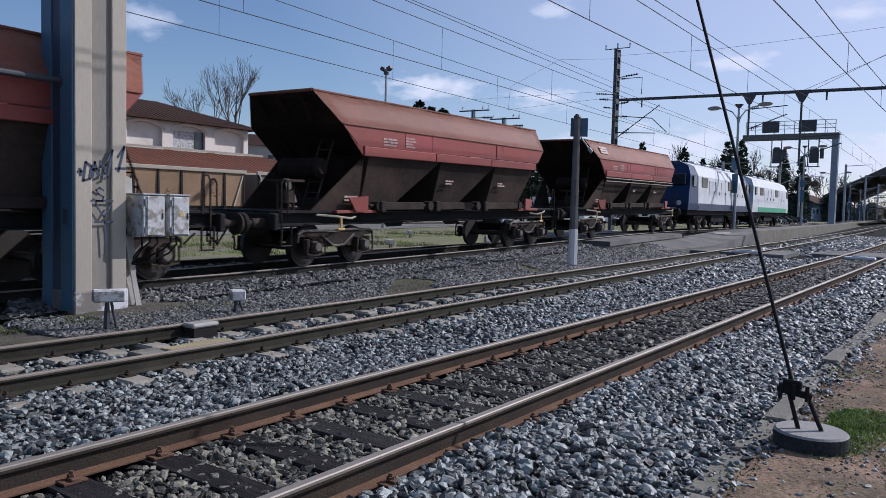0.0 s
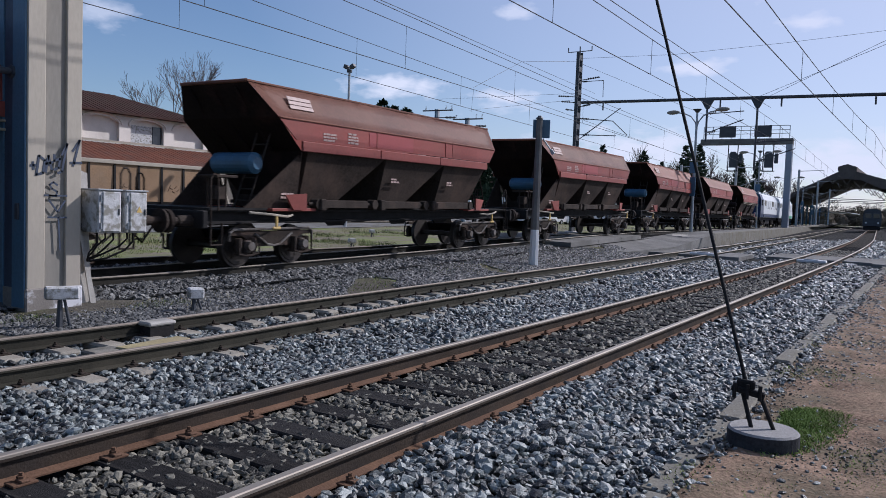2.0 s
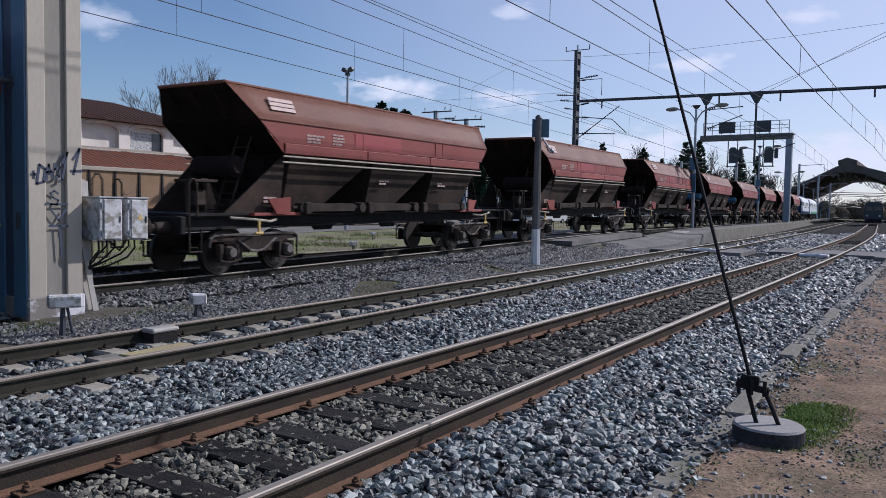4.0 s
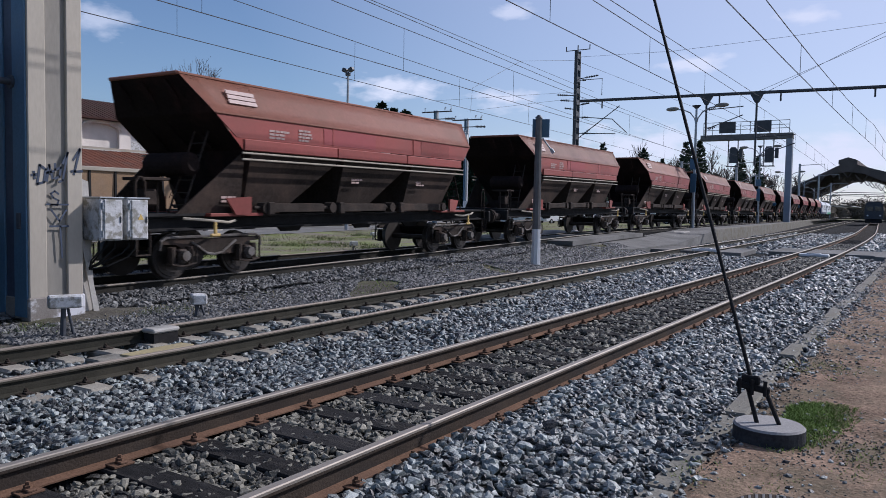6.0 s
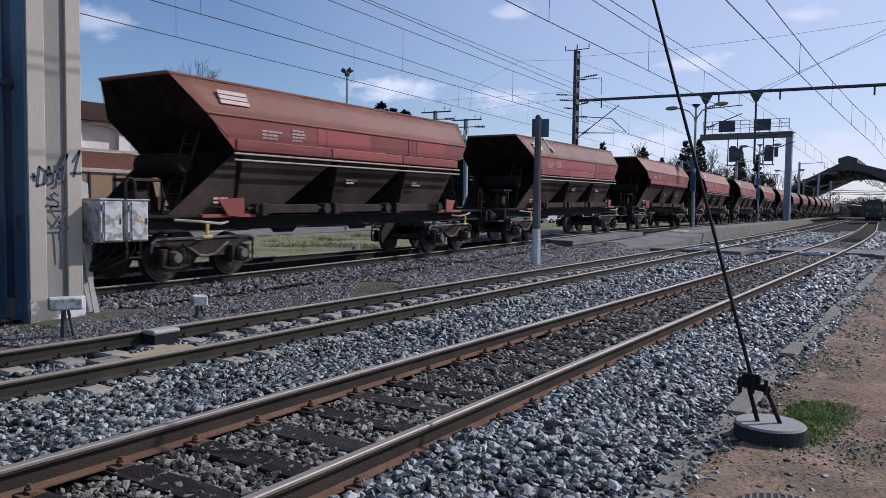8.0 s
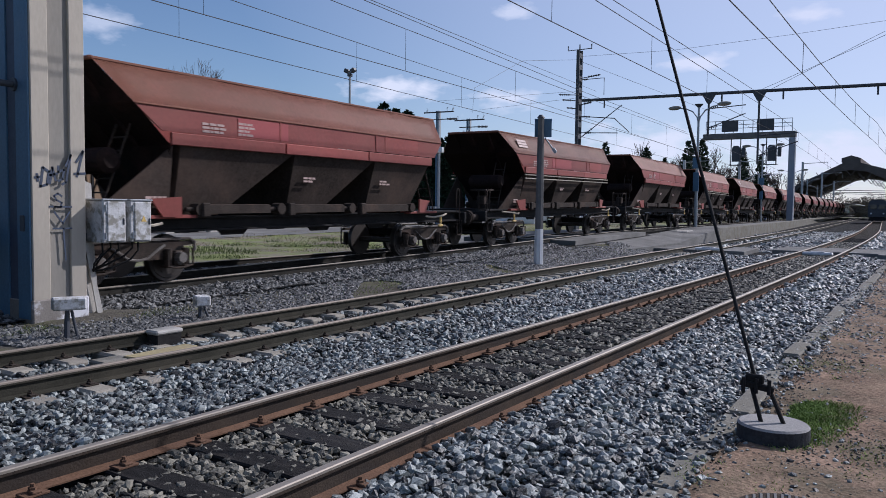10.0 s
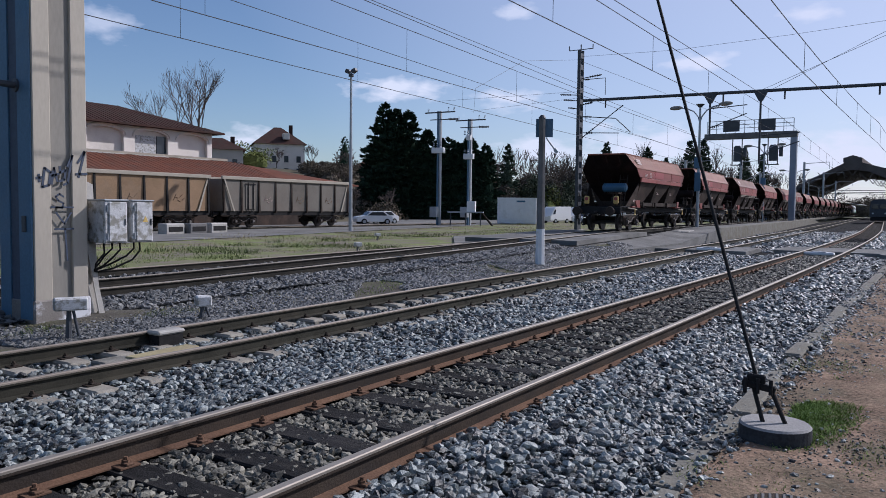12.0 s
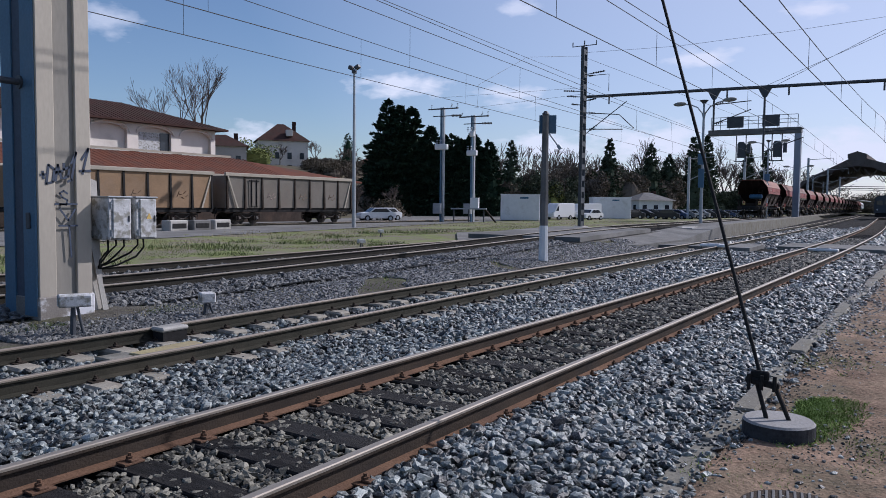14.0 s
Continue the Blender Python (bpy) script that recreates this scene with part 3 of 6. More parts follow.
def hopper_wagon(variant):
    w = thing("hopper_wagon", Matrix(), ["faded red bogie hopper wagon with grimy, shade-dark brown pockets", "faded red bogie hopper wagon with pale side rails",
                                         "faded red bogie hopper wagon with a blue air tank"][variant], "freight wagon", "wagons of the goods train")
    TOPX, FOLDX, LOWX = 5.55, 5.25, 4.62
    ZT, ZF, ZL = 4.06, 3.32, 2.62
    YT, YF = 1.02, 1.5

    def ex(x, z):
        """The rear end reaches a little further back at its top."""
        return x * (1 + .065 * (z - ZL) / (ZT - ZL)) if x < 0 else x
    for s in (-1, 1):
        bm = bmesh.new()
        # upper slope, a sheet with a gentle dent here and there
        cols = 26
        grid = []
        for j, (z, y, x) in enumerate(((ZT, YT, TOPX), (ZT - (ZT - ZF) * .35, YT + (YF - YT) * .35, TOPX + (FOLDX - TOPX) * .35), (ZT - (ZT - ZF) * .7, YT + (YF - YT) * .7, TOPX + (FOLDX - TOPX) * .7), (ZF, YF, FOLDX))):
            grid.append([bm.verts.new((ex(x * (2 * i / cols - 1), z), s * (y + (.026 * noise.noise((i * .5, j * .9, variant + s)))), z + (.035 * noise.noise((i * .4, 9 + j, variant)) if j == 0 else 0))) for i in range(cols + 1)])
        for a, b in zip(grid, grid[1:]):
            for i in range(cols):
                bm.faces.new((a[i], a[i + 1], b[i + 1], b[i]))
        bmesh.ops.solidify(bm, geom=bm.faces[:], thickness=.03 * s)
        part("upper_side", bm, M_RED_TOP, w, "dusty orange-red sloping side sheet", True)
        bm = bmesh.new()
        ZM, MIDX = 2.87, 4.83
        plate(bm, [(ex(-FOLDX, ZF), s * YF, ZF), (FOLDX, s * YF, ZF), (MIDX, s * (YF + .01), ZM), (-MIDX, s * (YF + .01), ZM)], .03 * s)
        part("skirt", bm, M_RED, w, "faded red side skirt")
        for x0, x1 in ((-LOWX - .02, -1.56), (-1.53, 1.53), (1.56, LOWX + .02)):
            bm = box(bmesh.new(), ((x0 + x1) / 2, s * (YF + .005), (ZM + ZL) / 2 - .01), (x1 - x0, .07, ZM - ZL - .02), bevel=.012)
            part("side_sill", bm, M_RED, w, "red lower sill length")
        part("fold_rib", box(bmesh.new(), (-.1, s * (YF + .01), ZF), (2 * FOLDX + .1, .03, .035), bevel=.008), M_RED_TOP, w)
        for x in (-1.7, 1.9):
            part("seam_rib", box(bmesh.new(), (x, s * (YF + .012), (ZF + ZM) / 2), (.05, .02, ZF - ZM - .04)), M_RED, w)
        part("repainted_panel", box(bmesh.new(), (-1.0 if variant else -2.2, s * (YF + .008), ZF - .23), (2.1 if variant else 1.5, .014, .36)), M_PANEL, w, "fresher red repainted panel")
        part("repainted_panel", box(bmesh.new(), (3.1, s * (YF + .008), ZF - .23), (1.6, .012, .38)), M_RED, w, "darker red repainted panel")
        if variant:
            bm = bmesh.new()
            u = .3
            y_, z_ = YT + (YF - YT) * .6 + .055, ZT + (ZF - ZT) * .6
            for q in range(3):
                plate(bm, [(-4.9, s * (y_ + .02 - q * .05), z_ - .05 + q * .1), (-4.1, s * (y_ + .02 - q * .05), z_ - .05 + q * .1), (-4.1, s * (y_ - .02 - q * .05), z_ + .03 + q * .1), (-4.9, s * (y_ - .02 - q * .05), z_ + .03 + q * .1)], -.02 * s)
            part("lettering_panel", bm, M_BAR, w, "pale unreadable lettering panel")
        if variant == 1:
            bm = bmesh.new()
            for dz in (0, -.13):
                rod(bm, (-LOWX - .1, s * (YF + .05), ZL - .06 + dz), (LOWX + .1, s * (YF + .05), ZL - .06 + dz), .022, n=6)
            part("side_rail", bm, M_RAILING, w, "pale grey lengthwise rail")
        y = s * (YF + .014)
        random.seed(5 + variant)
        for x, z, wd, hg, rows in ((-3.9, 3.08, .7, .045, 3), (-2.95, 3.16, .5, .045, 4), (.3, 2.84, .6, .045, 1)):
            bm = bmesh.new()
            bars(bm, x, y, z, wd, hg, rows)
            part("lettering", bm, M_BAR, w, "small white unreadable lettering")
    for s in (-1, 1):
        # end sheets and ribs carry painted-in shade
        bm = bmesh.new()
        ring = [[(ex(s * TOPX, ZT), -YT, ZT), (ex(s * TOPX, ZT), YT, ZT)], [(ex(s * FOLDX, ZF), -YF, ZF), (ex(s * FOLDX, ZF), YF, ZF)], [(s * LOWX, -YF + .02, ZL), (s * LOWX, YF - .02, ZL)], [(s * 4.1, -.6, 1.25), (s * 4.1, .6, 1.25)]]
        vs = [[bm.verts.new(p) for p in r] for r in ring]
        for a, b in zip(vs, vs[1:]):
            bm.faces.new((a[0], a[1], b[1], b[0]))
        bmesh.ops.solidify(bm, geom=bm.faces[:], thickness=.03)
        part("end_sheet", bm, M_END_SHADE, w, "sloping end sheet coloured near-black for shade")
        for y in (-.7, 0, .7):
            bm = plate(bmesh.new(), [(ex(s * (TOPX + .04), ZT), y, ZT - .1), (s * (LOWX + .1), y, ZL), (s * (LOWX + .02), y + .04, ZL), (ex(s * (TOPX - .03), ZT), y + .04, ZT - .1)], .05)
            part("end_rib", bm, M_END_SHADE, w)
    bm = bmesh.new()
    for s in (-1, 1):
        rod(bm, (ex(-TOPX, ZT), s * YT, ZT), (TOPX, s * YT, ZT), .03, n=6)
        rod(bm, (ex(s * TOPX, ZT), -YT, ZT), (ex(s * TOPX, ZT), YT, ZT), .04, n=6)
    part("top_rim", bm, M_RED_TOP, w)
    # their dark brown is grime plus painted shade below the skirt
    # discharge pockets with gaps between them
    for top0, top1, low0, low1 in ((-4.35, -1.2, -4.2, -3.05), (-1.15, 1.9, -1.0, .1), (1.95, 4.6, 2.05, 4.1)):
        bm = bmesh.new()
        lo = [(low0, -1.0, 1.3), (low1, -1.0, 1.3), (low1, 1.0, 1.3), (low0, 1.0, 1.3)]
        hi = [(top0, -1.44, ZL + .02), (top1, -1.44, ZL + .02), (top1, 1.44, ZL + .02), (top0, 1.44, ZL + .02)]
        a, b = [bm.verts.new(p) for p in lo], [bm.verts.new(p) for p in hi]
        bm.faces.new(a[::-1]), bm.faces.new(b)
        for i in range(4):
            bm.faces.new((a[i], a[(i + 1) % 4], b[(i + 1) % 4], b[i]))
        part("discharge_pocket", bm, M_GRIME_SHADE, w, "grimy brown discharge pocket, darkened for shade")
    for s in (-1, 1):
        bm = plate(bmesh.new(), [(-4.5, s * 1.4, ZL), (-4.42, s * 1.14, 1.3), (-6.1, s * 1.14, 1.3)], .03 * s)
        part("end_bracing_panel", bm, M_GRIME_SHADE, w, "grimy triangular side panel under the end slope")
        bm = bmesh.new()
        random.seed(40 + variant)
        bars(bm, -5.0, s * 1.21, 1.72, .5, .05, 3)
        part("lettering", bm, M_BAR, w, "small pale unreadable lettering")
        for x in (-.75, 2.3):
            bm = bmesh.new()
            bars(bm, x, s * 1.33, 2.12, .5, .045, 2)
            part("lettering", bm, M_BAR, w, "small pale unreadable lettering")
    bm = bmesh.new()
    for s in (-1, 1):
        prism(bm, [(s * .92, .98), (s * 1.1, .98), (s * 1.1, 1.02), (s * .97, 1.03), (s * .97, 1.22), (s * 1.1, 1.23), (s * 1.1, 1.27), (s * .92, 1.27)], -7.28, 7.28)
        box(bm, (s * 7.23, 0, 1.08), (.14, 2.5, .36), bevel=.02)
    for x in (-5.06, -1.5, 1.5, 5.06):
        box(bm, (x, 0, 1.1), (.3, 1.9, .26))
    part("underframe", bm, M_BLACK, w, "black steel underframe")
    for s in (-1, 1):
        bm = bmesh.new()
        for x0, x1 in ((-3.6, -1.9), (-1.1, .7), (1.6, 3.6)):
            prism(bm, [(s * 1.32, 1.33), (s * 1.40, 1.33), (s * 1.40, 1.50), (s * 1.32, 1.52)], x0, x1)
            box(bm, (x0 - .1, s * 1.34, 1.40), (.22, .16, .30), bevel=.03)
        rod(bm, (-4.1, s * 1.25, 1.42), (4.1, s * 1.25, 1.42), .045, n=8)
        for x in (-3.8, -1.5, 1.1, 3.9):
            rod(bm, (x, s * 1.14, 1.42), (x, s * 1.36, 1.42), .13, n=10)
        part("door_gear", bm, M_BOGIE, w, "rusty shaft and arms of the discharge doors")
        for e in (-1, 1):
            bm = bmesh.new()
            plate(bm, [(e * 4.95, s * 1.28, 1.62), (e * 4.3, s * 1.34, 1.66), (e * 4.3, s * 1.34, 1.28), (e * 4.7, s * 1.3, 1.28)], .05)
            box(bm, (e * 4.6, s * 1.12, 1.28), (1.5, .34, .07), bevel=.01)
            part("gusset", bm, M_RED, w, "faded red corner gusset")
        for x in (-2.4, .5, 2.9):
            bm = bmesh.new()
            plate(bm, [(x - .7, s * .72, 1.2), (x + .7, s * .72, 1.2), (x + .3, s * .72, .86), (x - .3, s * .72, .86)], .06)
            part("discharge_door", bm, M_BLACK, w)
    for x in (-5.06, 5.06):
        bogie(w, x)
    for e in (-1, 1):
        for s in (-1, 1):
            bm = bmesh.new()
            rod(bm, (e * 7.28, s * .88, 1.05), (e * 7.63, s * .88, 1.05), .12, .10, 12)
            rod(bm, (e * 7.63, s * .88, 1.05), (e * 7.86, s * .88, 1.05), .075, n=12)
            rod(bm, (e * 7.86, s * .88, 1.05), (e * 7.93, s * .88, 1.05), .24, .22, 20)
            part("buffer", bm, M_BOGIE, w)
            bm = bmesh.new()
            tube(bm, [(e * 6.0, s * 1.24, 1.22), (e * 5.5, s * 1.42, 1.18), (e * 5.0, s * 1.42, 1.13), (e * 4.7, s * 1.3, 1.16)], .028)
            part("release_bar", bm, M_RAILING, w, "cream-painted brake release bar")
            bm = bmesh.new()
            box(bm, (e * 5.35, s * 1.42, 1.0), (.07, .05, .28), bevel=.012)
            box(bm, (e * 5.35, s * 1.42, .88), (.26, .06, .07), bevel=.02)
            part("changeover_lever", bm, M_YELLOW, w, "yellow-painted brake lever")
            bm = bmesh.new()
            tube(bm, [(e * 7.0, s * 1.15, .62), (e * 7.0, s * 1.15, 1.9), (e * 6.94, s * 1.15, 2.0), (e * 6.86, s * 1.15, 2.0), (e * 6.8, s * 1.15, 1.9), (e * 6.8, s * 1.15, 1.25)], .02)
            tube(bm, [(e * 7.05, s * 1.2, 1.0), (e * 7.05, s * 1.2, .55), (e * 6.75, s * 1.2, .55), (e * 6.75, s * 1.2, 1.0)], .025)
            part("shunter_step", bm, M_BOGIE, w, "bent steel handrail and step")
        bm = bmesh.new()
        rod(bm, (e * 7.15, 0, 1.02), (e * 7.8, 0, 1.0), .06, .05, 8)
        tube(bm, [(e * 7.2, .3, .95), (e * 7.5, .32, .55), (e * 7.8, .3, .8)], .025)
        part("coupling", bm, M_BLACK, w)
        bm = bmesh.new()
        box(bm, (e * 6.2, 0, 1.29), (1.7, 2.3, .05))
        part("end_platform", bm, M_BLACK, w)
        bm = bmesh.new()
        for y in (-.92, -.52):
            rod(bm, (e * 5.75, s * 0 + y, 1.3), (e * 5.05, y, 3.0), .022)
        for k in range(6):
            f = .1 + k * .15
            rod(bm, (e * (5.75 - .7 * f), -.92, 1.3 + 1.7 * f), (e * (5.75 - .7 * f), -.52, 1.3 + 1.7 * f), .016)
        part("ladder", bm, M_BOGIE, w, "rust-brown steel ladder")
    bm = bmesh.new()
    rod(bm, (-5.55, -.95, 2.3), (-5.55, .2, 2.3), .24, n=18)
    rod(bm, (-5.55, -.95, 2.3), (-5.55, -1.03, 2.3), .24, .14, 18)
    rod(bm, (-5.55, .2, 2.3), (-5.55, .28, 2.3), .24, .14, 18)
    part("air_tank", bm, M_BLUE if variant == 2 else M_END_SHADE, w, "blue air tank" if variant == 2 else "air tank darkened for the end's shade")
    bm = bmesh.new()
    box(bm, (-6.35, -.62, 1.98), (.62, .62, .06), bevel=.01)
    for q in (-.25, .25):
        rod(bm, (-6.35 + q, -.62, 1.3), (-6.35 + q, -.62, 1.96), .03)
    box(bm, (-6.35, -.62, 1.62), (.3, .3, .34), bevel=.04)
    part("brake_stand", bm, M_GRIME_SHADE, w, "brown steel stand on the end platform")
    return w


def locomotive(green):
    lo = thing("locomotive", Matrix(), "white diesel locomotive with a green band" if green else "blue and white diesel locomotive", "locomotive")
    band = M_LOCO_GREEN if green else M_LOCO_BLUE
    prof = [(-1.45, 1.2), (-1.48, 1.6), (-1.42, 3.2), (-1.15, 3.75), (-.6, 4.0), (.6, 4.0), (1.15, 3.75), (1.42, 3.2), (1.48, 1.6), (1.45, 1.2)]
    prism(bm := bmesh.new(), prof, -6.6, 6.6)
    part("body", bm, M_LOCO_WHITE, lo, "dusty white body side")
    for e in (-1, 1):
        bm = bmesh.new()
        a = [bm.verts.new((e * 6.61, y, z)) for y, z in prof]
        b = [bm.verts.new((e * (8.4 if z < 2.3 else 8.0 if z < 3.4 else 7.6), y * .94, z)) for y, z in prof]
        bm.faces.new(a), bm.faces.new(b)
        for i in range(len(prof)):
            bm.faces.new((a[i], a[(i + 1) % len(prof)], b[(i + 1) % len(prof)], b[i]))
        bmesh.ops.recalc_face_normals(bm, faces=bm.faces)
        cab = part("cab", bm, M_LOCO_WHITE if green else M_LOCO_BLUE, lo, "driving cab")
        for s in (-1, 1):
            bm = bmesh.new()
            box(bm, (e * 8.12, s * .62, 2.95), (.1, 1.0, .62), bevel=.04)
            part("windscreen", bm, M_GLASS, cab)
            bm = bmesh.new()
            box(bm, (e * 7.3, s * 1.41, 2.85), (.62, .08, .62), bevel=.03)
            part("cab_window", bm, M_GLASS, cab)
            bm = bmesh.new()
            rod(bm, (e * 8.4, s * .85, 1.6), (e * 8.46, s * .85, 1.6), .14, n=14)
            part("headlight", bm, M_WHITE, cab)
            bm = bmesh.new()
            rod(bm, (e * 8.3, s * .88, 1.05), (e * 8.9, s * .88, 1.05), .09, n=10)
            rod(bm, (e * 8.9, s * .88, 1.05), (e * 8.96, s * .88, 1.05), .25, n=16)
            part("buffer", bm, M_BLACK, lo)
        bogie(lo, e * 4.6)
    for s in (-1, 1):
        bm = bmesh.new()
        box(bm, (0, s * 1.475, 1.42), (13.1, .03, .36))
        part("side_band", bm, band, lo, "coloured lengthwise band")
        for x in (-5.2, 1.6):
            bm = bmesh.new()
            box(bm, (x, s * 1.44, 2.85), (1.3, .06, .6), bevel=.01)
            for k in range(5):
                box(bm, (x, s * 1.475, 2.62 + k * .115), (1.2, .03, .03))
            part("side_grille", bm, M_GREYPANEL, lo, "grey louvred grille")
        for x in (-3.4, -1.9, -.4, 3.4, 4.9):
            bm = box(bmesh.new(), (x, s * 1.45, 2.35), (1.2, .03, 1.35), bevel=.01)
            door = part("engine_door", bm, M_LOCO_WHITE, lo, "dusty white engine-room door")
            part("door_handle", box(bmesh.new(), (x + .45, s * 1.48, 2.3), (.06, .04, .2)), M_DARKSTEEL, door)
    bm = bmesh.new()
    box(bm, (0, 0, 1.05), (15.8, 2.4, .32), bevel=.03)
    box(bm, (0, 0, .72), (3.6, 2.2, .6), bevel=.06)
    part("underframe", bm, M_BLACK, lo)
    for x in (-4, -1.2, 1.6, 4.2):
        part("roof_hatch", box(bmesh.new(), (x, 0, 4.05), (1.6, 1.3, .16), bevel=.04), M_STEEL, lo)
    return lo


S0 = 18.3          # place of the wagon that is in full view at the start
train = []         # each vehicle with its place along the track at the start
models = [hopper_wagon(0), hopper_wagon(1), hopper_wagon(2)]
used = set()
ORDER = [1, 0, 2, 2, 2, 1, 1, 1, 1, 1, 1, 0, 1, 1, 0, 1, 0, 2]
for i, kind in enumerate(ORDER):
    ob = models[kind] if kind not in used else copy_thing(models[kind], Matrix())
    used.add(kind)
    train.append((ob, S0 + PITCH * (1 - i)))
for y in (-1.0, .55):
    lamp = part("tail_lamp", box(bmesh.new(), (-7.28, y, 1.62), (.14, .26, .42), bevel=.05), M_YELLOW, train[-1][0], "yellow tail lamp box")
    part("lens", rod(bmesh.new(), (-7.36, y, 1.68), (-7.34, y, 1.68), .09, n=14), M_PANEL, lamp, "red lamp lens")
train.append((locomotive(False), S0 + PITCH * 1 + 16.9))
train.append((locomotive(True), S0 + PITCH * 1 + 34.9))


# ---------------------------------------------------------------- crossing, platform, kerb
def flat_panel(name, corners, z, thick, mat, parent=None):
    bm = bmesh.new()
    prism(bm, corners, z - thick, z, "z")
    bmesh.ops.bevel(bm, geom=bm.edges[:], offset=.01, segments=1, affect="EDGES")
    return part(name, bm, mat, parent)


def plat_front(x):
    return 11.55 + 0.058 * (x - 50) + bend(x, 50, 110, 0.0003)


def plat_back(x):
    return far_y(x) - 1.75


crossing = tagged(thing("level_crossing", Matrix(), "worn concrete foot crossing laid between the rails", "crossing"), kind="structure")
for line, z in ((near_y, 0.0), (mid_y, MID_Z)):
    for lo, hi in ((-2.0, -.84), (-.66, 0), (0, .66), (.84, 2.05)):
        for x0, x1 in ((34.6, 36.6), (36.62, 38.6)):
            flat_panel("panel", [(x0, line(x0) + lo + .015), (x1, line(x1) + lo + .015), (x1, line(x1) + hi - .015), (x0, line(x0) + hi - .015)], z - .06, .2, M_ASPHALT, crossing)
for lo, hi in ((-2.0, -.84), (-.66, .66), (.84, 3.4)):
    for x0, x1 in ((29.0, 32.5), (32.52, 36.0), (36.02, 39.5)):
        bm = bmesh.new()
        top = [(x0, far_y(x0) + lo, far_z(x0) - .05), (x1, far_y(x1) + lo, far_z(x1) - .05), (x1, far_y(x1) + hi, far_z(x1) - .05), (x0, far_y(x0) + hi, far_z(x0) - .05)]
        vs = [bm.verts.new(p) for p in top] + [bm.verts.new((p[0], p[1], p[2] - .2)) for p in top]
        for f in ((0, 1, 2, 3), (7, 6, 5, 4), (0, 4, 5, 1), (1, 5, 6, 2), (2, 6, 7, 3), (3, 7, 4, 0)):
            bm.faces.new([vs[i] for i in f])
        part("panel", bm, M_ASPHALT, crossing)
flat_panel("approach", [(33.5, -6), (39.8, -6), (39.8, 1.9), (33.5, 1.9)], -.05, .2, M_ASPHALT, crossing)
bm = bmesh.new()
vs = [bm.verts.new(p) for p in ((31.5, 10.95, -.1), (39.0, 11.0, -.08), (39.8, plat_back(39.8), .2), (29.2, 12.7, .05), (31.5, 10.95, -.4), (39.0, 11.0, -.4), (39.8, plat_back(39.8), -.4), (29.2, 12.7, -.4))]
for f in ((0, 1, 2, 3), (0, 4, 5, 1), (3, 2, 6, 7), (0, 3, 7, 4)):
    bm.faces.new([vs[i] for i in f])
bmesh.ops.recalc_face_normals(bm, faces=bm.faces)
part("approach", bm, M_ASPHALT, crossing)
flat_panel("approach", [(29, 18.4), (40.5, 19.0), (52, 24.5), (40, 25.5)], -.18, .1, M_ASPHALT, crossing)


platform = tagged(thing("island_platform", Matrix(), "low asphalt island platform with a concrete edge", "platform"), kind="structure")
bm = bmesh.new()
xs = spans(49.5, 420)
prev = None
for x in xs:
    a, b = plat_front(x), max(plat_back(x), plat_front(x) + .8)
    row = [bm.verts.new(p) for p in ((x, a + .3, -.4), (x, a + .3, .46), (x, b, .46), (x, b, -.4))]
    if prev:
        for i in range(3):
            bm.faces.new((prev[i], row[i], row[i + 1], prev[i + 1]))
    else:
        bm.faces.new(row)
    prev = row
part("surface", bm, M_ASPHALT, platform)
sweep("edge_stone", [(0, -.4), (0, .47), (.02, .49), (.32, .49), (.32, -.4)], plat_front, 0, 0, xs, M_KERB, platform, "worn concrete platform edge")
bm = bmesh.new()
vs = [bm.verts.new(p) for p in ((39.0, 11.0, -.08), (49.5, plat_front(49.5), .46), (49.5, plat_back(49.5), .46), (39.8, plat_back(39.8), .2),
                                (39.0, 11.0, -.4), (49.5, plat_front(49.5), -.4), (49.5, plat_back(49.5), -.4), (39.8, plat_back(39.8), -.4))]
for f in ((0, 1, 2, 3), (0, 4, 5, 1), (3, 2, 6, 7), (0, 3, 7, 4), (1, 5, 6, 2)):
    bm.faces.new([vs[i] for i in f])
bmesh.ops.recalc_face_normals(bm, faces=bm.faces)
part("ramp", bm, M_ASPHALT, platform)
bm = bmesh.new()
box(bm, (46.5, 13.0, .32), (1.2, .9, .06), pose(0, 0, 0, 0, -3.2, 0), .01)
part("inspection_cover", bm, M_CONCRETE, platform, "pale inspection cover in the ramp")

kerb = tagged(thing("kerb", Matrix(), "sunken concrete kerb between earth and ballast", "kerb"), kind="structure")
me = mesh_of("kerb_stone", box(bmesh.new(), (0, 0, -.09), (.98, .2, .2), bevel=.02), M_KERB)
for i in range(32):
    x = 1.0 + i * 1.0
    ob = new("kerb_stone", me)
    ob.parent = kerb
    ob.matrix_basis = pose(x, 1.35 + random.uniform(-.03, .03), -.108 + random.uniform(-.035, .012), random.uniform(-2, 2), random.uniform(-1, 1), random.uniform(-1, 1))


# ---------------------------------------------------------------- loose stones and grass
def scatter(n, x0, x1, lo, hi, keep=None):
    x = x0 + (x1 - x0) * rng.uniform(0, 1, n)
    lo_, hi_ = np.array([lo(a) for a in x]), np.array([hi(a) for a in x])
    y = lo_ + (hi_ - lo_) * rng.uniform(0, 1, n)
    ok = (y < 1.45 + 1.95 * x) & (y > -0.02 * x - 2)   # the wedge before the camera
    if keep is not None:
        ok &= keep(x, y)
    return x[ok], y[ok]


def ny(x):
    return np.array([near_y(a) for a in x])


def my(x):
    return np.array([mid_y(a) for a in x])


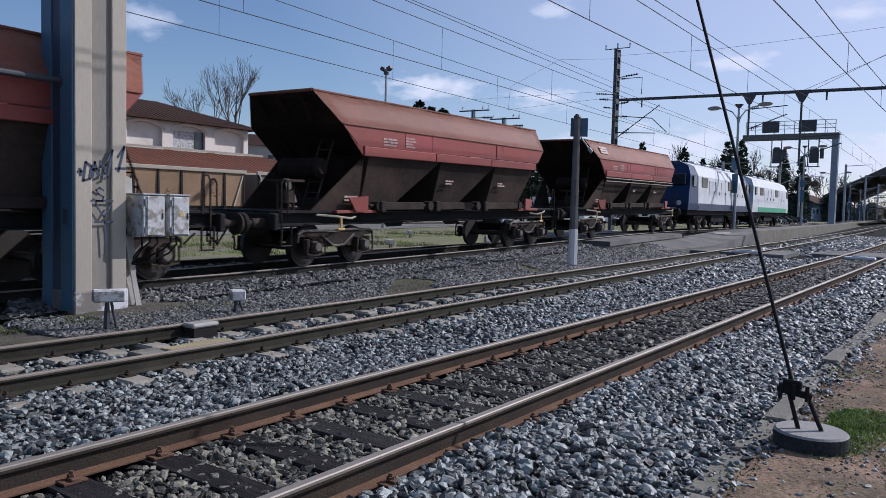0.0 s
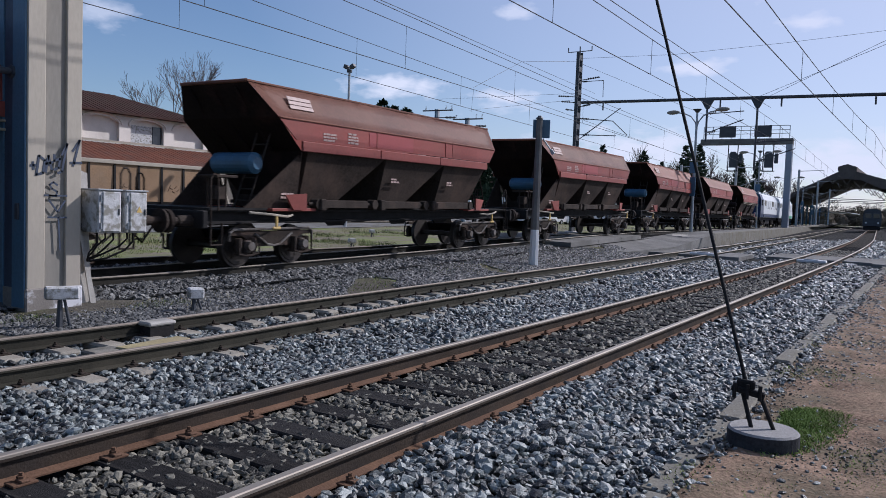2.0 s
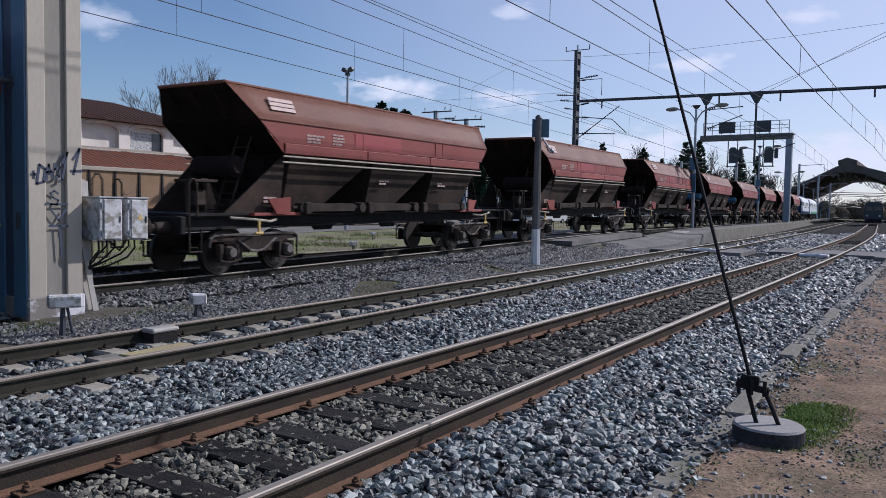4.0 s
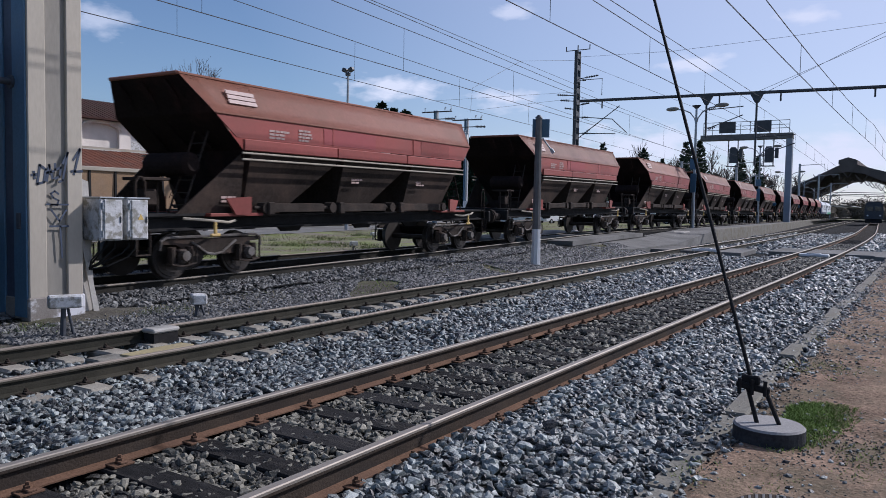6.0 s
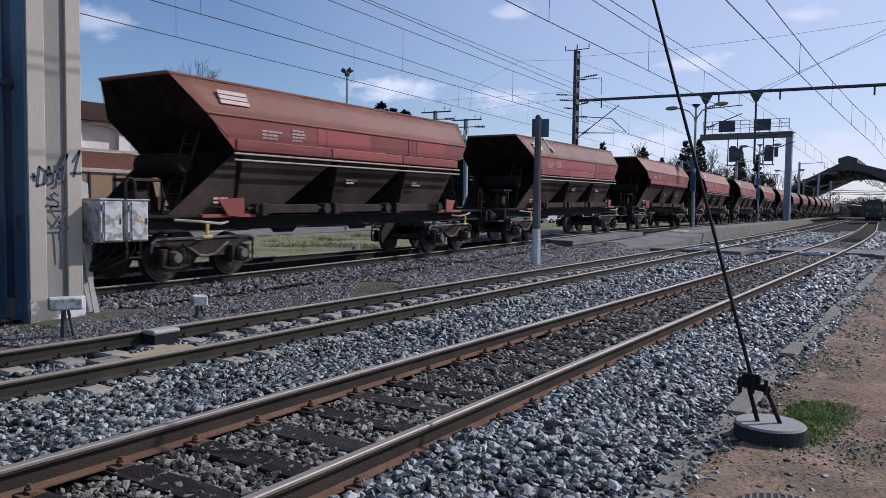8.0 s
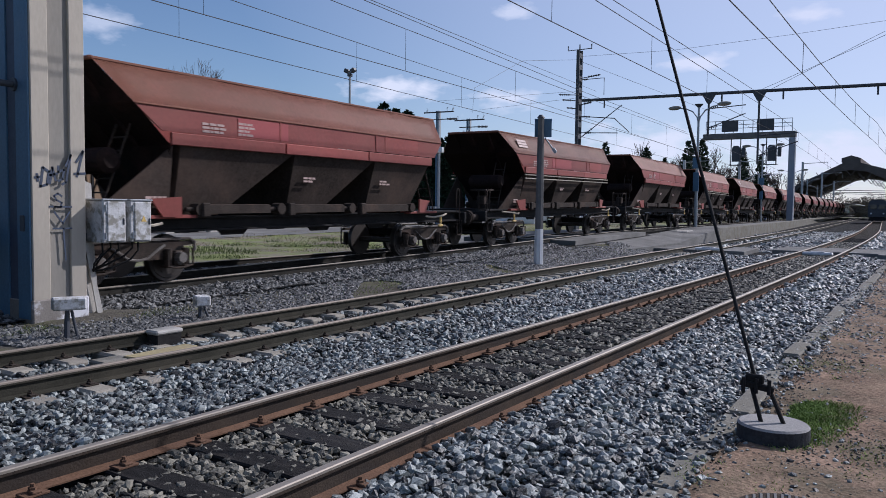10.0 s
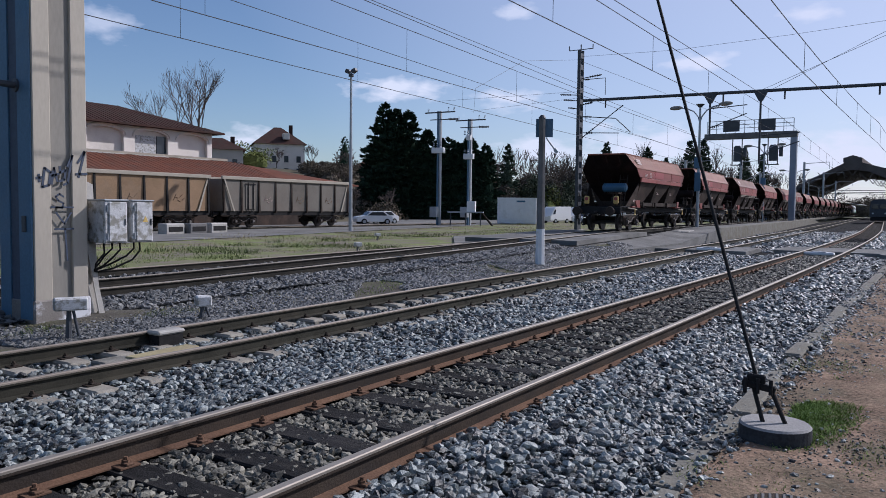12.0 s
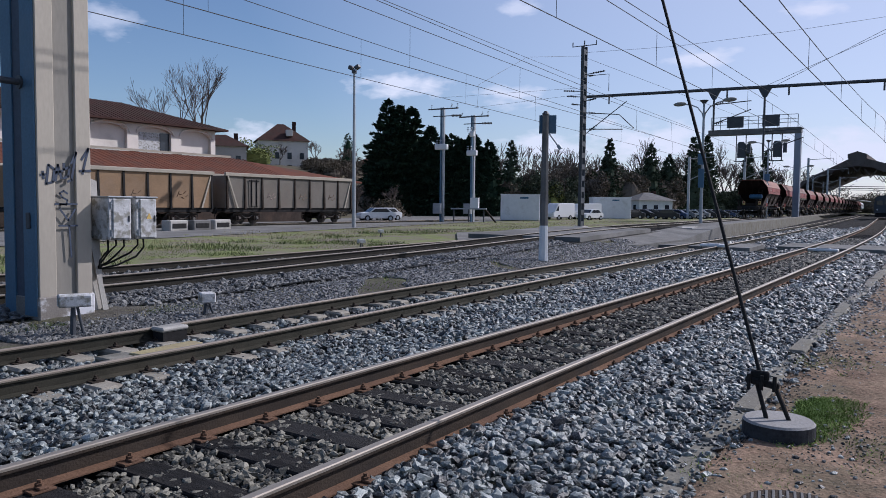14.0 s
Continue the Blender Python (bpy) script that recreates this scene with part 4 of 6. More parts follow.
def clear(x, y):
    """Free of rails, crossing panels and of the space inside the near track."""
    d, e = np.abs(y - ny(x)), np.abs(y - my(x))
    return (d > .86) & (np.abs(e - .7525) > .085) & ((e > .7) | (rng.uniform(0, 1, len(x)) < .6)) & ~((x > 34.5) & (x < 38.7))


def in_track(x, y):
    return (np.abs(y - ny(x)) < .66) & ~((x > 34.5) & (x < 38.7))


def heap(x, y):
    """Height of the ballast: shoulders up to the sleepers, a shallow dip between the tracks."""
    d = np.minimum(np.abs(y - ny(x)), np.abs(y - my(x)) + .2)
    low = .125 * np.clip((y - ny(x) - 1.6) / .9, 0, 1)
    low = low + .024 * (np.abs(y - my(x)) < .7)
    low = low - .034 * (np.abs(y - ny(x)) < 1.42)
    return -.205 - low - .05 * np.clip((d - 1.3) / .8, 0, 1) + .02 * np.sin(3.1 * x + 2.3 * y) + rng.uniform(-.045, .028, len(x))


for n, x0, x1, size in ((56000, .8, 8, .0275), (36000, 8, 18, .035), (24000, 18, 40, .05), (9000, 40, 80, .09)):
    x, y = scatter(n, x0, x1, lambda a: 1.46 + bend(a), lambda a: mid_y(a) + 1.9, clear)
    stones("ballast_stones", np.stack([x, y, heap(x, y)], -1), size, M_STONE, "loose grey crushed-stone ballast")
x, y = scatter(9000, .8, 11, lambda a: 1.42, lambda a: 2.95, clear)
stones("ballast_stones", np.stack([x, y, heap(x, y) + .012], -1), .030, M_STONE, "loose pale grey ballast shoulder")
for n, x0, x1, size in ((9500, .8, 8, .025), (8500, 8, 22, .031), (6000, 22, 50, .045)):
    x, y = scatter(n, x0, x1, lambda a: near_y(a) - .66, lambda a: near_y(a) + .66, in_track)
    z = -.205 + rng.uniform(-.03, .02, len(x))
    stones("ballast_stones", np.stack([x, y, z], -1), size, M_STONE_BROWN, "rust-stained ballast between the rails")
x, y = scatter(15000, 5, 34, lambda a: far_y(a) - 2.0, lambda a: far_y(a) - .82, lambda x, y: x < 28.3)
z = -.15 - .14 * np.clip(13.0 + .05 * x - 1.1 - y, 0, 1) + rng.uniform(-.02, .03, len(x)) + np.array([far_z(a) - FAR_Z for a in x])
stones("ballast_stones", np.stack([x, y, z], -1), .042, M_STONE_DARK, "dark ballast shoulder beside the far track")
x, y = scatter(5000, 5, 34, lambda a: far_y(a) - .66, lambda a: siding_y(a) + 1.2, lambda x, y: x < 28.3)
stones("ballast_stones", np.stack([x, y, np.array([far_bed_z(a, b) for a, b in zip(x, y)]) + .03 + rng.uniform(-.02, .02, len(x))], -1), .045, M_STONE_DARK, "dark ballast of the far track")
x, y = scatter(3600, 2, 14, lambda a: -1.5, lambda a: 1.6)
keep = rng.uniform(0, 1, len(x)) < np.clip((y + .6) / 2.0, .08, 1)
stones("loose_gravel", np.stack([x[keep], y[keep], np.full(keep.sum(), -.113)], -1), .013, M_STONE, "scattered small stones on packed earth")
x, y = scatter(900, 2.5, 20, lambda a: 1.12, lambda a: 1.5)
stones("loose_gravel", np.stack([x, y, np.full(len(x), -.118)], -1), .022, M_STONE, "ballast stones spilled over the kerb")
x, y = scatter(16000, 2.5, 12, lambda a: -1.8, lambda a: 1.25)
stones("loose_gravel", np.stack([x, y, np.full(len(x), -.117)], -1), .006, M_STONE_BROWN, "fine brown grit on packed earth")
x, y = scatter(9000, 10, 34, lambda a: -2.5, lambda a: 1.5, lambda x, y: rng.uniform(0, 1, len(x)) < np.clip((x - 7.5) / 8 + (y - .6) * .6, 0, 1))
stones("loose_gravel", np.stack([x, y, np.full(len(x), -.12)], -1), .022, M_STONE_DARK, "grey gravel along the kerb")


def patches(x, y, s, at):
    return np.array([noise.noise((a * s, b * s, 2.5)) for a, b in zip(x, y)]) > at


x, y = scatter(90000, 5.6, 9.2, lambda a: .2 - .03 * (a - 6), lambda a: 1.36, lambda x, y: patches(x, y, 1.6, -.05) & (np.hypot((x - 7.1) / 1.5, (y - .90) / .48) < rng.uniform(.1, 1.0, len(x))))
blades("grass_tuft", np.stack([x, y, np.full(len(x), -.12)], -1), .034, M_LAWN, "short fresh green grass beside the anchor block", 1.0)
x, y = scatter(16000, 3.5, 12, lambda a: -1.6, lambda a: 1.35, lambda x, y: patches(x, y, .9, .25))
blades("grass_tuft", np.stack([x, y, np.full(len(x), -.12)], -1), .022, M_GRASS, "thin moss and grass on packed earth", 1.0)
x, y = scatter(46000, 5, 34, lambda a: mid_y(a) + 1.3, lambda a: far_y(a) - 1.5, lambda x, y: patches(x, y, .5, -.5) & (x < 33))
stones("loose_gravel", np.stack([x, y, np.array([strip_z(a, b) for a, b in zip(x, y)]) + .01], -1), .035, M_STONE_DARK, "loose stones on the earth strip")
x, y = scatter(5000, 5, 32, lambda a: mid_y(a) + 1.7, lambda a: far_y(a) - 1.8, lambda x, y: patches(x, y, .45, .08))
blades("grass_tuft", np.stack([x, y, np.array([strip_z(a, b) for a, b in zip(x, y)]) + .01], -1), .07, M_DRYGRASS, "dry grass between the tracks")
x, y = scatter(9000, 5, 32, lambda a: mid_y(a) + 1.7, lambda a: far_y(a) - 1.6, lambda x, y: patches(x, y, .7, .14))
blades("grass_tuft", np.stack([x, y, np.array([strip_z(a, b) for a, b in zip(x, y)]) + .01], -1), .05, M_GRASS, "green tufts between the tracks")
x, y = scatter(46000, 7, 60, lambda a: siding_y(a) + .9, lambda a: siding_y(a) + 7 + .1 * a, lambda x, y: patches(x, y, .35, .0) & ~((x > 28) & (x < 52) & (y > 17) & (y < 26)))
blades("grass_tuft", np.stack([x, y, np.full(len(x), -.27)], -1), .06, M_GRASS, "low green grass of the verge")
x, y = scatter(24000, 9, 45, lambda a: siding_y(a) + 1.6, lambda a: siding_y(a) + 9 + .1 * a, lambda x, y: patches(x, y, .55, .27) & ~((x > 28) & (x < 52) & (y > 17) & (y < 26)))
blades("weed_clump", np.stack([x, y, np.full(len(x), -.28)], -1), .2, M_WEED, "dark green weeds along the yard edge")
x, y = scatter(26000, 10, 95, lambda a: siding_y(a) + 4, lambda a: 30 + .22 * a, lambda x, y: patches(x, y, .3, .0) & ~((x > 28) & (x < 52) & (y > 17) & (y < 26)))
blades("grass_tuft", np.stack([x, y, np.full(len(x), -.3)], -1), .16, M_DRYGRASS, "dry weeds at the edge of the yard")


# ---------------------------------------------------------------- beside the tracks
def portal_column():
    c = thing("gantry_column", pose(6.42, 11.62, -.3, 0, 0, 0), "beige steel gantry column with graffiti, left side coloured for shade", "column")
    w, d, hgt = .84, .95, 9.2
    for x, wd in ((-w / 2 + .135, .27), (w / 2 - .125, .25)):
        bm = box(bmesh.new(), (x, 0, hgt / 2 + .12), (wd, d, hgt), bevel=.012)
        part("flange", bm, M_BEIGE, c, "beige painted flange")
    bm = box(bmesh.new(), (.01, .0, hgt / 2 + .12), (.40, d - .09, hgt), bevel=.006)
    part("web", bm, M_GREYPANEL, c, "grey recessed web panel")
    # the column's shaded left face, its blue shade given as plate colour
    for y, wd in ((-.28, .34), (.3, .3)):
        bm = box(bmesh.new(), (-w / 2 - .016, y, hgt / 2 + .12), (.03, wd, hgt), bevel=.005)
        part("side_plate", bm, M_BLUESTEEL_AND_SHADE, c, "side plate coloured blue-grey for shade")
    # thin dark strip that paints the recess shade
    part("recess_plate", box(bmesh.new(), (-w / 2 - .004, .02, hgt / 2 + .12), (.012, .24, hgt), bevel=.003), M_INK_SHADE, c, "dark strip for the shade between the side plates")
    bm = box(bmesh.new(), (0, 0, .16), (w + .05, d + .05, .5), bevel=.02)
    part("plinth", bm, M_PLINTH, c, "concrete plinth splashed with blue and white paint")
    bm = bmesh.new()
    rod(bm, (-w / 2 - .03, -.1, 3.6), (-w / 2 - 2.6, -.1, 3.62), .05, n=10)
    rod(bm, (-w / 2 - .03, -.1, 3.6), (-w / 2 - .06, -.1, 3.6), .1, n=10)
    part("stay_tube", bm, M_DARKSTEEL, c, "dark horizontal stay tube")
    bm = box(bmesh.new(), (-w / 2 - .045, -.28, 1.55), (.03, .1, .24), bevel=.01)
    part("switch_box", bm, M_DARKSTEEL, c)
    ink = M_INK_SHADE

    def stroke(pts, r=.016):
        b = bmesh.new()
        for (u0, v0), (u1, v1) in zip(pts, pts[1:]):
            dx, dz = u1 - u0, v1 - v0
            ln = math.hypot(dx, dz)
            box(b, ((u0 + u1) / 2, -d / 2 - .004, (v0 + v1) / 2), (ln + r, .006, r * 1.6), Matrix.Rotation(-math.atan2(dz, dx), 4, "Y"))
        return b
    tag = [[(-0.37, 2.23), (-0.3, 2.24)],
           [(-0.34, 2.28), (-0.33, 2.18)],
           [(-0.29, 2.1), (-0.25, 2.38), (-0.16, 2.32), (-0.19, 2.13), (-0.29, 2.1)],
           [(-0.15, 2.15), (-0.11, 2.39), (-0.06, 2.19)],
           [(-0.15, 2.27), (-0.04, 2.3)],
           [(-0.02, 2.41), (-0.02, 2.32), (0.07, 2.36), (0.05, 2.22), (-0.02, 2.19)],
           [(0.04, 2.14), (0.1, 2.17), (0.18, 2.59), (0.1, 2.42)],
           [(0.28, 2.27), (0.38, 2.66), (0.27, 2.49)],
           [(0.24, 2.31), (0.41, 2.32)],
           [(0.03, 1.96), (-0.03, 2.0), (-0.09, 1.96), (-0.05, 1.9), (0.03, 1.86), (0.01, 1.79), (-0.09, 1.8)],
           [(-0.16, 1.8), (0.18, 1.8)],
           [(-0.09, 1.72), (0.04, 1.55), (0.15, 1.72)],
           [(-0.11, 1.47), (0.18, 1.47)],
           [(0.05, 1.47), (0.08, 0.99)]]
    for k, pts in enumerate(tag):
        part("graffiti", stroke(pts, .022 if k < 9 else .017), ink, c, "dark sprayed tag" if k < 9 else "dark sprayed letters")
    return c


M_PLINTH = material("paint_splashed_concrete", (0.22, 0.20, 0.18), 0.85, vary=0.3, scale=2.2, fine=40, bump=0.2, stain=(0.62, 0.62, 0.64), stain_at=0.57, spread=0.03)
portal_column()
bm = bmesh.new()
bmesh.ops.create_circle(bm, cap_ends=False, segments=40, radius=1)
rim = bm.verts[:]
rings = [rim]
for f in (.8, .6, .4, .2):
    rings.append([bm.verts.new((v.co.x * f, v.co.y * f, 0)) for v in rim])
for a, b in zip(rings, rings[1:]):
    for i in range(40):
        bm.faces.new((a[i], a[(i + 1) % 40], b[(i + 1) % 40], b[i]))
bm.faces.new(rings[-1])
for v in bm.verts:
    r = min(1.0, math.hypot(v.co.x, v.co.y))
    wob = 1 + .12 * noise.noise((v.co.x * 2.2, v.co.y * 2.2, 1.0))
    v.co = Vector((6.9 + v.co.x * 2.0 * wob, 11.35 + v.co.y * .95 * wob, -.37 + .17 * (1 - r ** 2.4) + .03 * noise.noise((v.co.x * 5, v.co.y * 4, 7.0)) * (1 - r)))
bmesh.ops.recalc_face_normals(bm, faces=bm.faces)
solid("earth_mound", bm, M_STRIP, "low brown earth mound round the column foot", "mound", "structure")
x, y = scatter(2600, 4.6, 8.6, lambda a: 10.4, lambda a: 11.2, lambda x, y: patches(x, y, 1.3, .05))
blades("grass_tuft", np.stack([x, y, np.full(len(x), -.3)], -1), .09, M_WEED, "dark moss and weeds at the column foot")


def cabinet_post():
    c = thing("trackside_cabinet", pose(7.0, 11.14, -.28), "two lichen-speckled grey cabinets on a concrete post", "cabinet")
    bm = bmesh.new()
    prism(bm, [(-.1, 0), (.2, 0), (.12, 1.1), (.08, 2.15), (-.05, 2.2), (-.06, 1.2)], .24, .42, "y")
    part("post", bm, M_CONCRETE, c, "tapered concrete post")
    part("strut", plate(bmesh.new(), [(-.1, .18, 1.2), (-.04, .18, 1.2), (.22, .18, 0), (.12, .18, 0)], .03), M_CONCRETE, c, "pale leaning strut")
    part("bracket", box(bmesh.new(), (.35, .24, 1.3), (.95, .06, .12), bevel=.01), M_DARKSTEEL, c)
    for x, wd in ((.17, .40), (.645, .39)):
        bm = box(bmesh.new(), (x, -.01, 1.555), (wd, .46, .67), bevel=.015)
        b = part("cabinet_box", bm, M_CABINET, c)
        part("door", box(bmesh.new(), (x + .02, -.249, 1.555), (wd - .09, .024, .63), bevel=.012), M_CABINET, b)
        for q in (-.22, .22):
            part("hinge", rod(bmesh.new(), (x - wd / 2 + .04, -.25, 1.5 + q), (x - wd / 2 + .04, -.25, 1.6 + q), .014, n=6), M_STEEL, b)
        part("latch", box(bmesh.new(), (x + wd * .36, -.265, 1.555), (.025, .02, .1), bevel=.005), M_DARKSTEEL, b)
        part("lid", box(bmesh.new(), (x, -.01, 1.9), (wd + .03, .5, .025), bevel=.006), M_STEEL, b)
    bm = bmesh.new()
    prism(bm, [(.63, 1.55), (.73, 1.55), (.68, 1.65)], -.266, -.260, "y")
    part("warning_sign", bm, M_YELLOW, c, "small yellow warning triangle")
    for k, (x, drop) in enumerate(((.02, .55), (.16, .35), (.3, .42), (.55, .38), (.66, .5))):
        bm = bmesh.new()
        tube(bm, [(x + .05, -.05, 1.25), (x + .06, -.05, 1.25 - drop * .35), (x - .05, .0, 1.2 - drop * .55), (x * .5, .1, 1.1 - drop * .62), (.06, .2, .82 - .02 * k), (.05, .22, .6)], .016, 6)
        part("cable", bm, M_RUBBER, c, "black cable loop")
    return c


cabinet_post()


def marker(x, y, name, wide, hgt, label):
    c = thing(name, pose(x, y, -.3, 0, 0, -25), label, "junction box")
    bm = bmesh.new()
    box(bm, (0, 0, hgt), (wide, .2, .17), bevel=.02)
    part("box", bm, M_CABINET, c)
    bm = bmesh.new()
    rod(bm, (-.03, 0, 0), (-.02, 0, hgt - .08), .045, .03)
    rod(bm, (.1, 0, .05), (.03, 0, hgt - .08), .02)
    part("stem", bm, M_DARKSTEEL, c)


marker(5.75, 9.8, "junction_box", .42, .5, "white junction box on a short dark stem")
marker(8.0, 9.85, "junction_box", .24, .32, "small white junction box on a bent stem")
marker(23.6, 19.6, "junction_box", .3, .35, "small white box at the edge of the verge")
marker(33.0, 26.0, "junction_box", .3, .35, "small white box at the edge of the yard")

box_t = thing("point_machine_cover", pose(5.95, 8.0, -.42), "weathered concrete cover with a timber between the rails", "cover")
part("lid", box(bmesh.new(), (.42, .6, .285), (.42, .26, .06), bevel=.02), M_CONCRETE, box_t)
part("box_side", box(bmesh.new(), (.42, .6, .16), (.37, .22, .2)), M_BLACK, box_t)
part("timber", box(bmesh.new(), (-.15, -.12, .14), (.95, .24, .1), pose(0, 0, 0, 0, 0, 6), .01), M_STRAW, box_t, "straw-coloured timber")
part("block", box(bmesh.new(), (-.75, .0, .12), (.4, .3, .1), bevel=.02), M_KERB, box_t)
for x, y in ((34.0, 8.35), (33.6, 4.0)):
    c = thing("detector_box", pose(x, y, -.14), "flat white detector box between the rails", "detector")
    part("casing", box(bmesh.new(), (0, 0, .04), (.42, 1.1, .12), bevel=.03), M_WHITE, c)
    part("cover_plate", box(bmesh.new(), (0, 0, .11), (.3, .5, .03), bevel=.008), M_STEEL, c)


def signal_post():
    c = thing("back_turned_signal", pose(21.9, 10.66, -.28), "grey concrete signal post with a dark square board", "signal")
    bm = bmesh.new()
    bmesh.ops.create_cone(bm, cap_ends=True, segments=8, radius1=.15, radius2=.1, depth=4.6, matrix=Matrix.Translation((0, 0, 2.42)))
    part("post", bm, M_POST, c)
    bm = bmesh.new()
    bmesh.ops.create_cone(bm, cap_ends=True, segments=8, radius1=.158, radius2=.139, depth=1.2, matrix=Matrix.Translation((0, 0, .6)))
    part("painted_foot", bm, M_WHITE, c, "white-painted foot")
    part("board", box(bmesh.new(), (.16, 0, 4.42), (.05, .54, .58), pose(0, 0, 0, 0, 0, 28), .01), M_BLUESTEEL_AND_SHADE, c, "dark blue-grey signal board")
    bm = bmesh.new()
    rod(bm, (.1, -.1, 4.1), (.1, -.42, 3.7), .025)
    box(bm, (.1, -.44, 3.68), (.03, .1, .16), pose(0, 0, 0, -38, 0, 0))
    part("arm", bm, M_STEEL, c)
    bm = rod(bmesh.new(), (0, 0, 4.72), (0, 0, 4.82), .13, .05, 10)
    part("cap", bm, M_DARKSTEEL, c)


signal_post()


def anchor():
    c = thing("guy_anchor", pose(5.96, .96, -.12), "thick black guy rod clamped to a round concrete block", "anchor")
    # side near black for its backlit shade, top in a pale concrete colour
    block = part("block", rod(bmesh.new(), (0, 0, -.1), (0, 0, .105), .255, .25, 36), M_ANCHOR_SHADE, c, "round block with its side darkened for shade", False)
    part("block_top", rod(bmesh.new(), (0, 0, .105), (0, 0, .12), .25, .235, 36), M_ANCHOR_TOP, block, "pale worn concrete top")
    a, b = Vector((0.02, .125, .37)), Vector((1.6, 1.56, 4.06))
    for q in (-1, 1):
        bm = rod(bmesh.new(), (q * -.02 - .01, q * .075, .1), (a.x, a.y + q * .06 - .02, a.z), .016, n=8)
        part("eye_bolt", bm, M_BLACK, c)
    bm = bmesh.new()
    box(bm, a, (.05, .24, .05), pose(0, 0, 0, 8, 0, 0), .01)
    box(bm, a + Vector((.01, .02, .05)), (.04, .13, .07), None, .01)
    for q in (-.09, .0, .09):
        rod(bm, a + Vector((-.04, q, -.05)), a + Vector((-.03, q, .06)), .015, n=6)
    part("clamp", bm, M_BLACK, c, "black bolted clamp")
    d = (b - a)
    bm = rod(bmesh.new(), a, a + d * 2.6, .0145, n=10)
    part("guy_rod", bm, M_BLACK, c)


# concrete with the shade of the block's side put into the colour
M_ANCHOR_SHADE = material("tarred_concrete", (0.045, 0.046, 0.05), 0.7, vary=0.4, scale=5, fine=50, bump=0.2, stain=(0.09, 0.09, 0.09), stain_at=0.62)
M_ANCHOR_TOP = material("worn_concrete_top", (0.30, 0.29, 0.28), 0.75, vary=0.3, scale=5, fine=50, bump=0.25, stain=(0.24, 0.23, 0.22), stain_at=0.56)
anchor()


def ribbed_cover():
    c = thing("inspection_cover", pose(4.5, .62, -.116, 0, 0, 10), "ribbed grey cast-iron cover set in the earth", "cover")
    part("plate", rod(bmesh.new(), (0, 0, -.05), (0, 0, .004), .30, .295, 40), M_RUST_SHADE, c)
    for i in range(-7, 8):
        y = i * .038
        part("rib", box(bmesh.new(), (0, y, .007), (2 * math.sqrt(.28 ** 2 - y * y), .016, .006), bevel=.002), M_POST, c)


ribbed_cover()


# ---------------------------------------------------------------- overhead line
def lattice_mast(x, y, hgt, wide, label, z0=-.3, mat=None):
    c = thing("catenary_mast", pose(x, y, z0), label, "mast")
    mat = mat or M_STEEL
    for s in (-1, 1):
        bm = bmesh.new()
        prism(bm, [(s * wide / 2 - .04, -.13), (s * wide / 2 + .04, -.13), (s * wide / 2 + .04, .13), (s * wide / 2 - .04, .13)], 0, hgt, "z")
        part("flange", bm, mat, c)
    n = int(hgt / .9)
    for i in range(n):
        z = (i + .5) * hgt / n
        part("batten_plate", box(bmesh.new(), (0, -.11, z), (wide - .02, .02, .4)), mat, c)
    part("footing", box(bmesh.new(), (0, 0, .1), (wide + .5, .8, .3), bevel=.04), M_CONCRETE, c)
    return c


def insulator(bm, p, q, n=5, r=.07):
    p, q = Vector(p), Vector(q)
    for i in range(n):
        a, b = p.lerp(q, (i + .15) / n), p.lerp(q, (i + .6) / n)
        rod(bm, a, b, r, r * .6, 8)


PX, PY = 57.0, 24.45
mast = lattice_mast(PX, PY, 14.55, .62, "tall dark riveted steel catenary mast", mat=M_DARKSTEEL)
bm = bmesh.new()
tube(bm, [(0, -1.0, 14.95), (0, -1.0, 14.6), (0, 1.0, 14.6), (0, 1.0, 14.95)], .05)
rod(bm, (0, 0, 14.4), (0, 0, 15.0), .05)
part("top_bracket", bm, M_DARKSTEEL, mast)
for z, ln in ((11.0, 1.6), (10.55, 1.3), (9.9, .9), (10.2, -1.2), (12.3, -1.9)):
    bm = bmesh.new()
    rod(bm, (0, 0, z), (-.3, ln, z + .12), .035)
    insulator(bm, (-.2, ln * .45, z + .05), (-.3, ln, z + .12), 5, .09)
    part("insulator_arm", bm, M_DARKSTEEL, mast)
for pts in ([(0, -.2, 12.2), (0, -2.1, 12.2), (0, -2.1, 10.9)], [(0, -.2, 7.6), (0, -3.6, 10.0)], [(0, -.2, 8.0), (0, -3.3, 7.85)], [(0, -.2, 9.3), (0, -3.0, 9.0), (0, -4.2, 7.9)]):
    bm = tube(bmesh.new(), pts, .035)
    insulator(bm, Vector(pts[0]).lerp(Vector(pts[1]), .12), Vector(pts[0]).lerp(Vector(pts[1]), .3), 4, .09)
    part("cantilever", bm, M_DARKSTEEL, mast)

beam = thing("portal_beam", pose(PX, 0, 0), "long dark steel catenary portal beam across the tracks", "portal beam")
bm = bmesh.new()
rod(bm, (0, PY - .3, 10.25), (0, -5.0, 9.75), .115, n=10)
part("tube", bm, M_DARKSTEEL, beam)
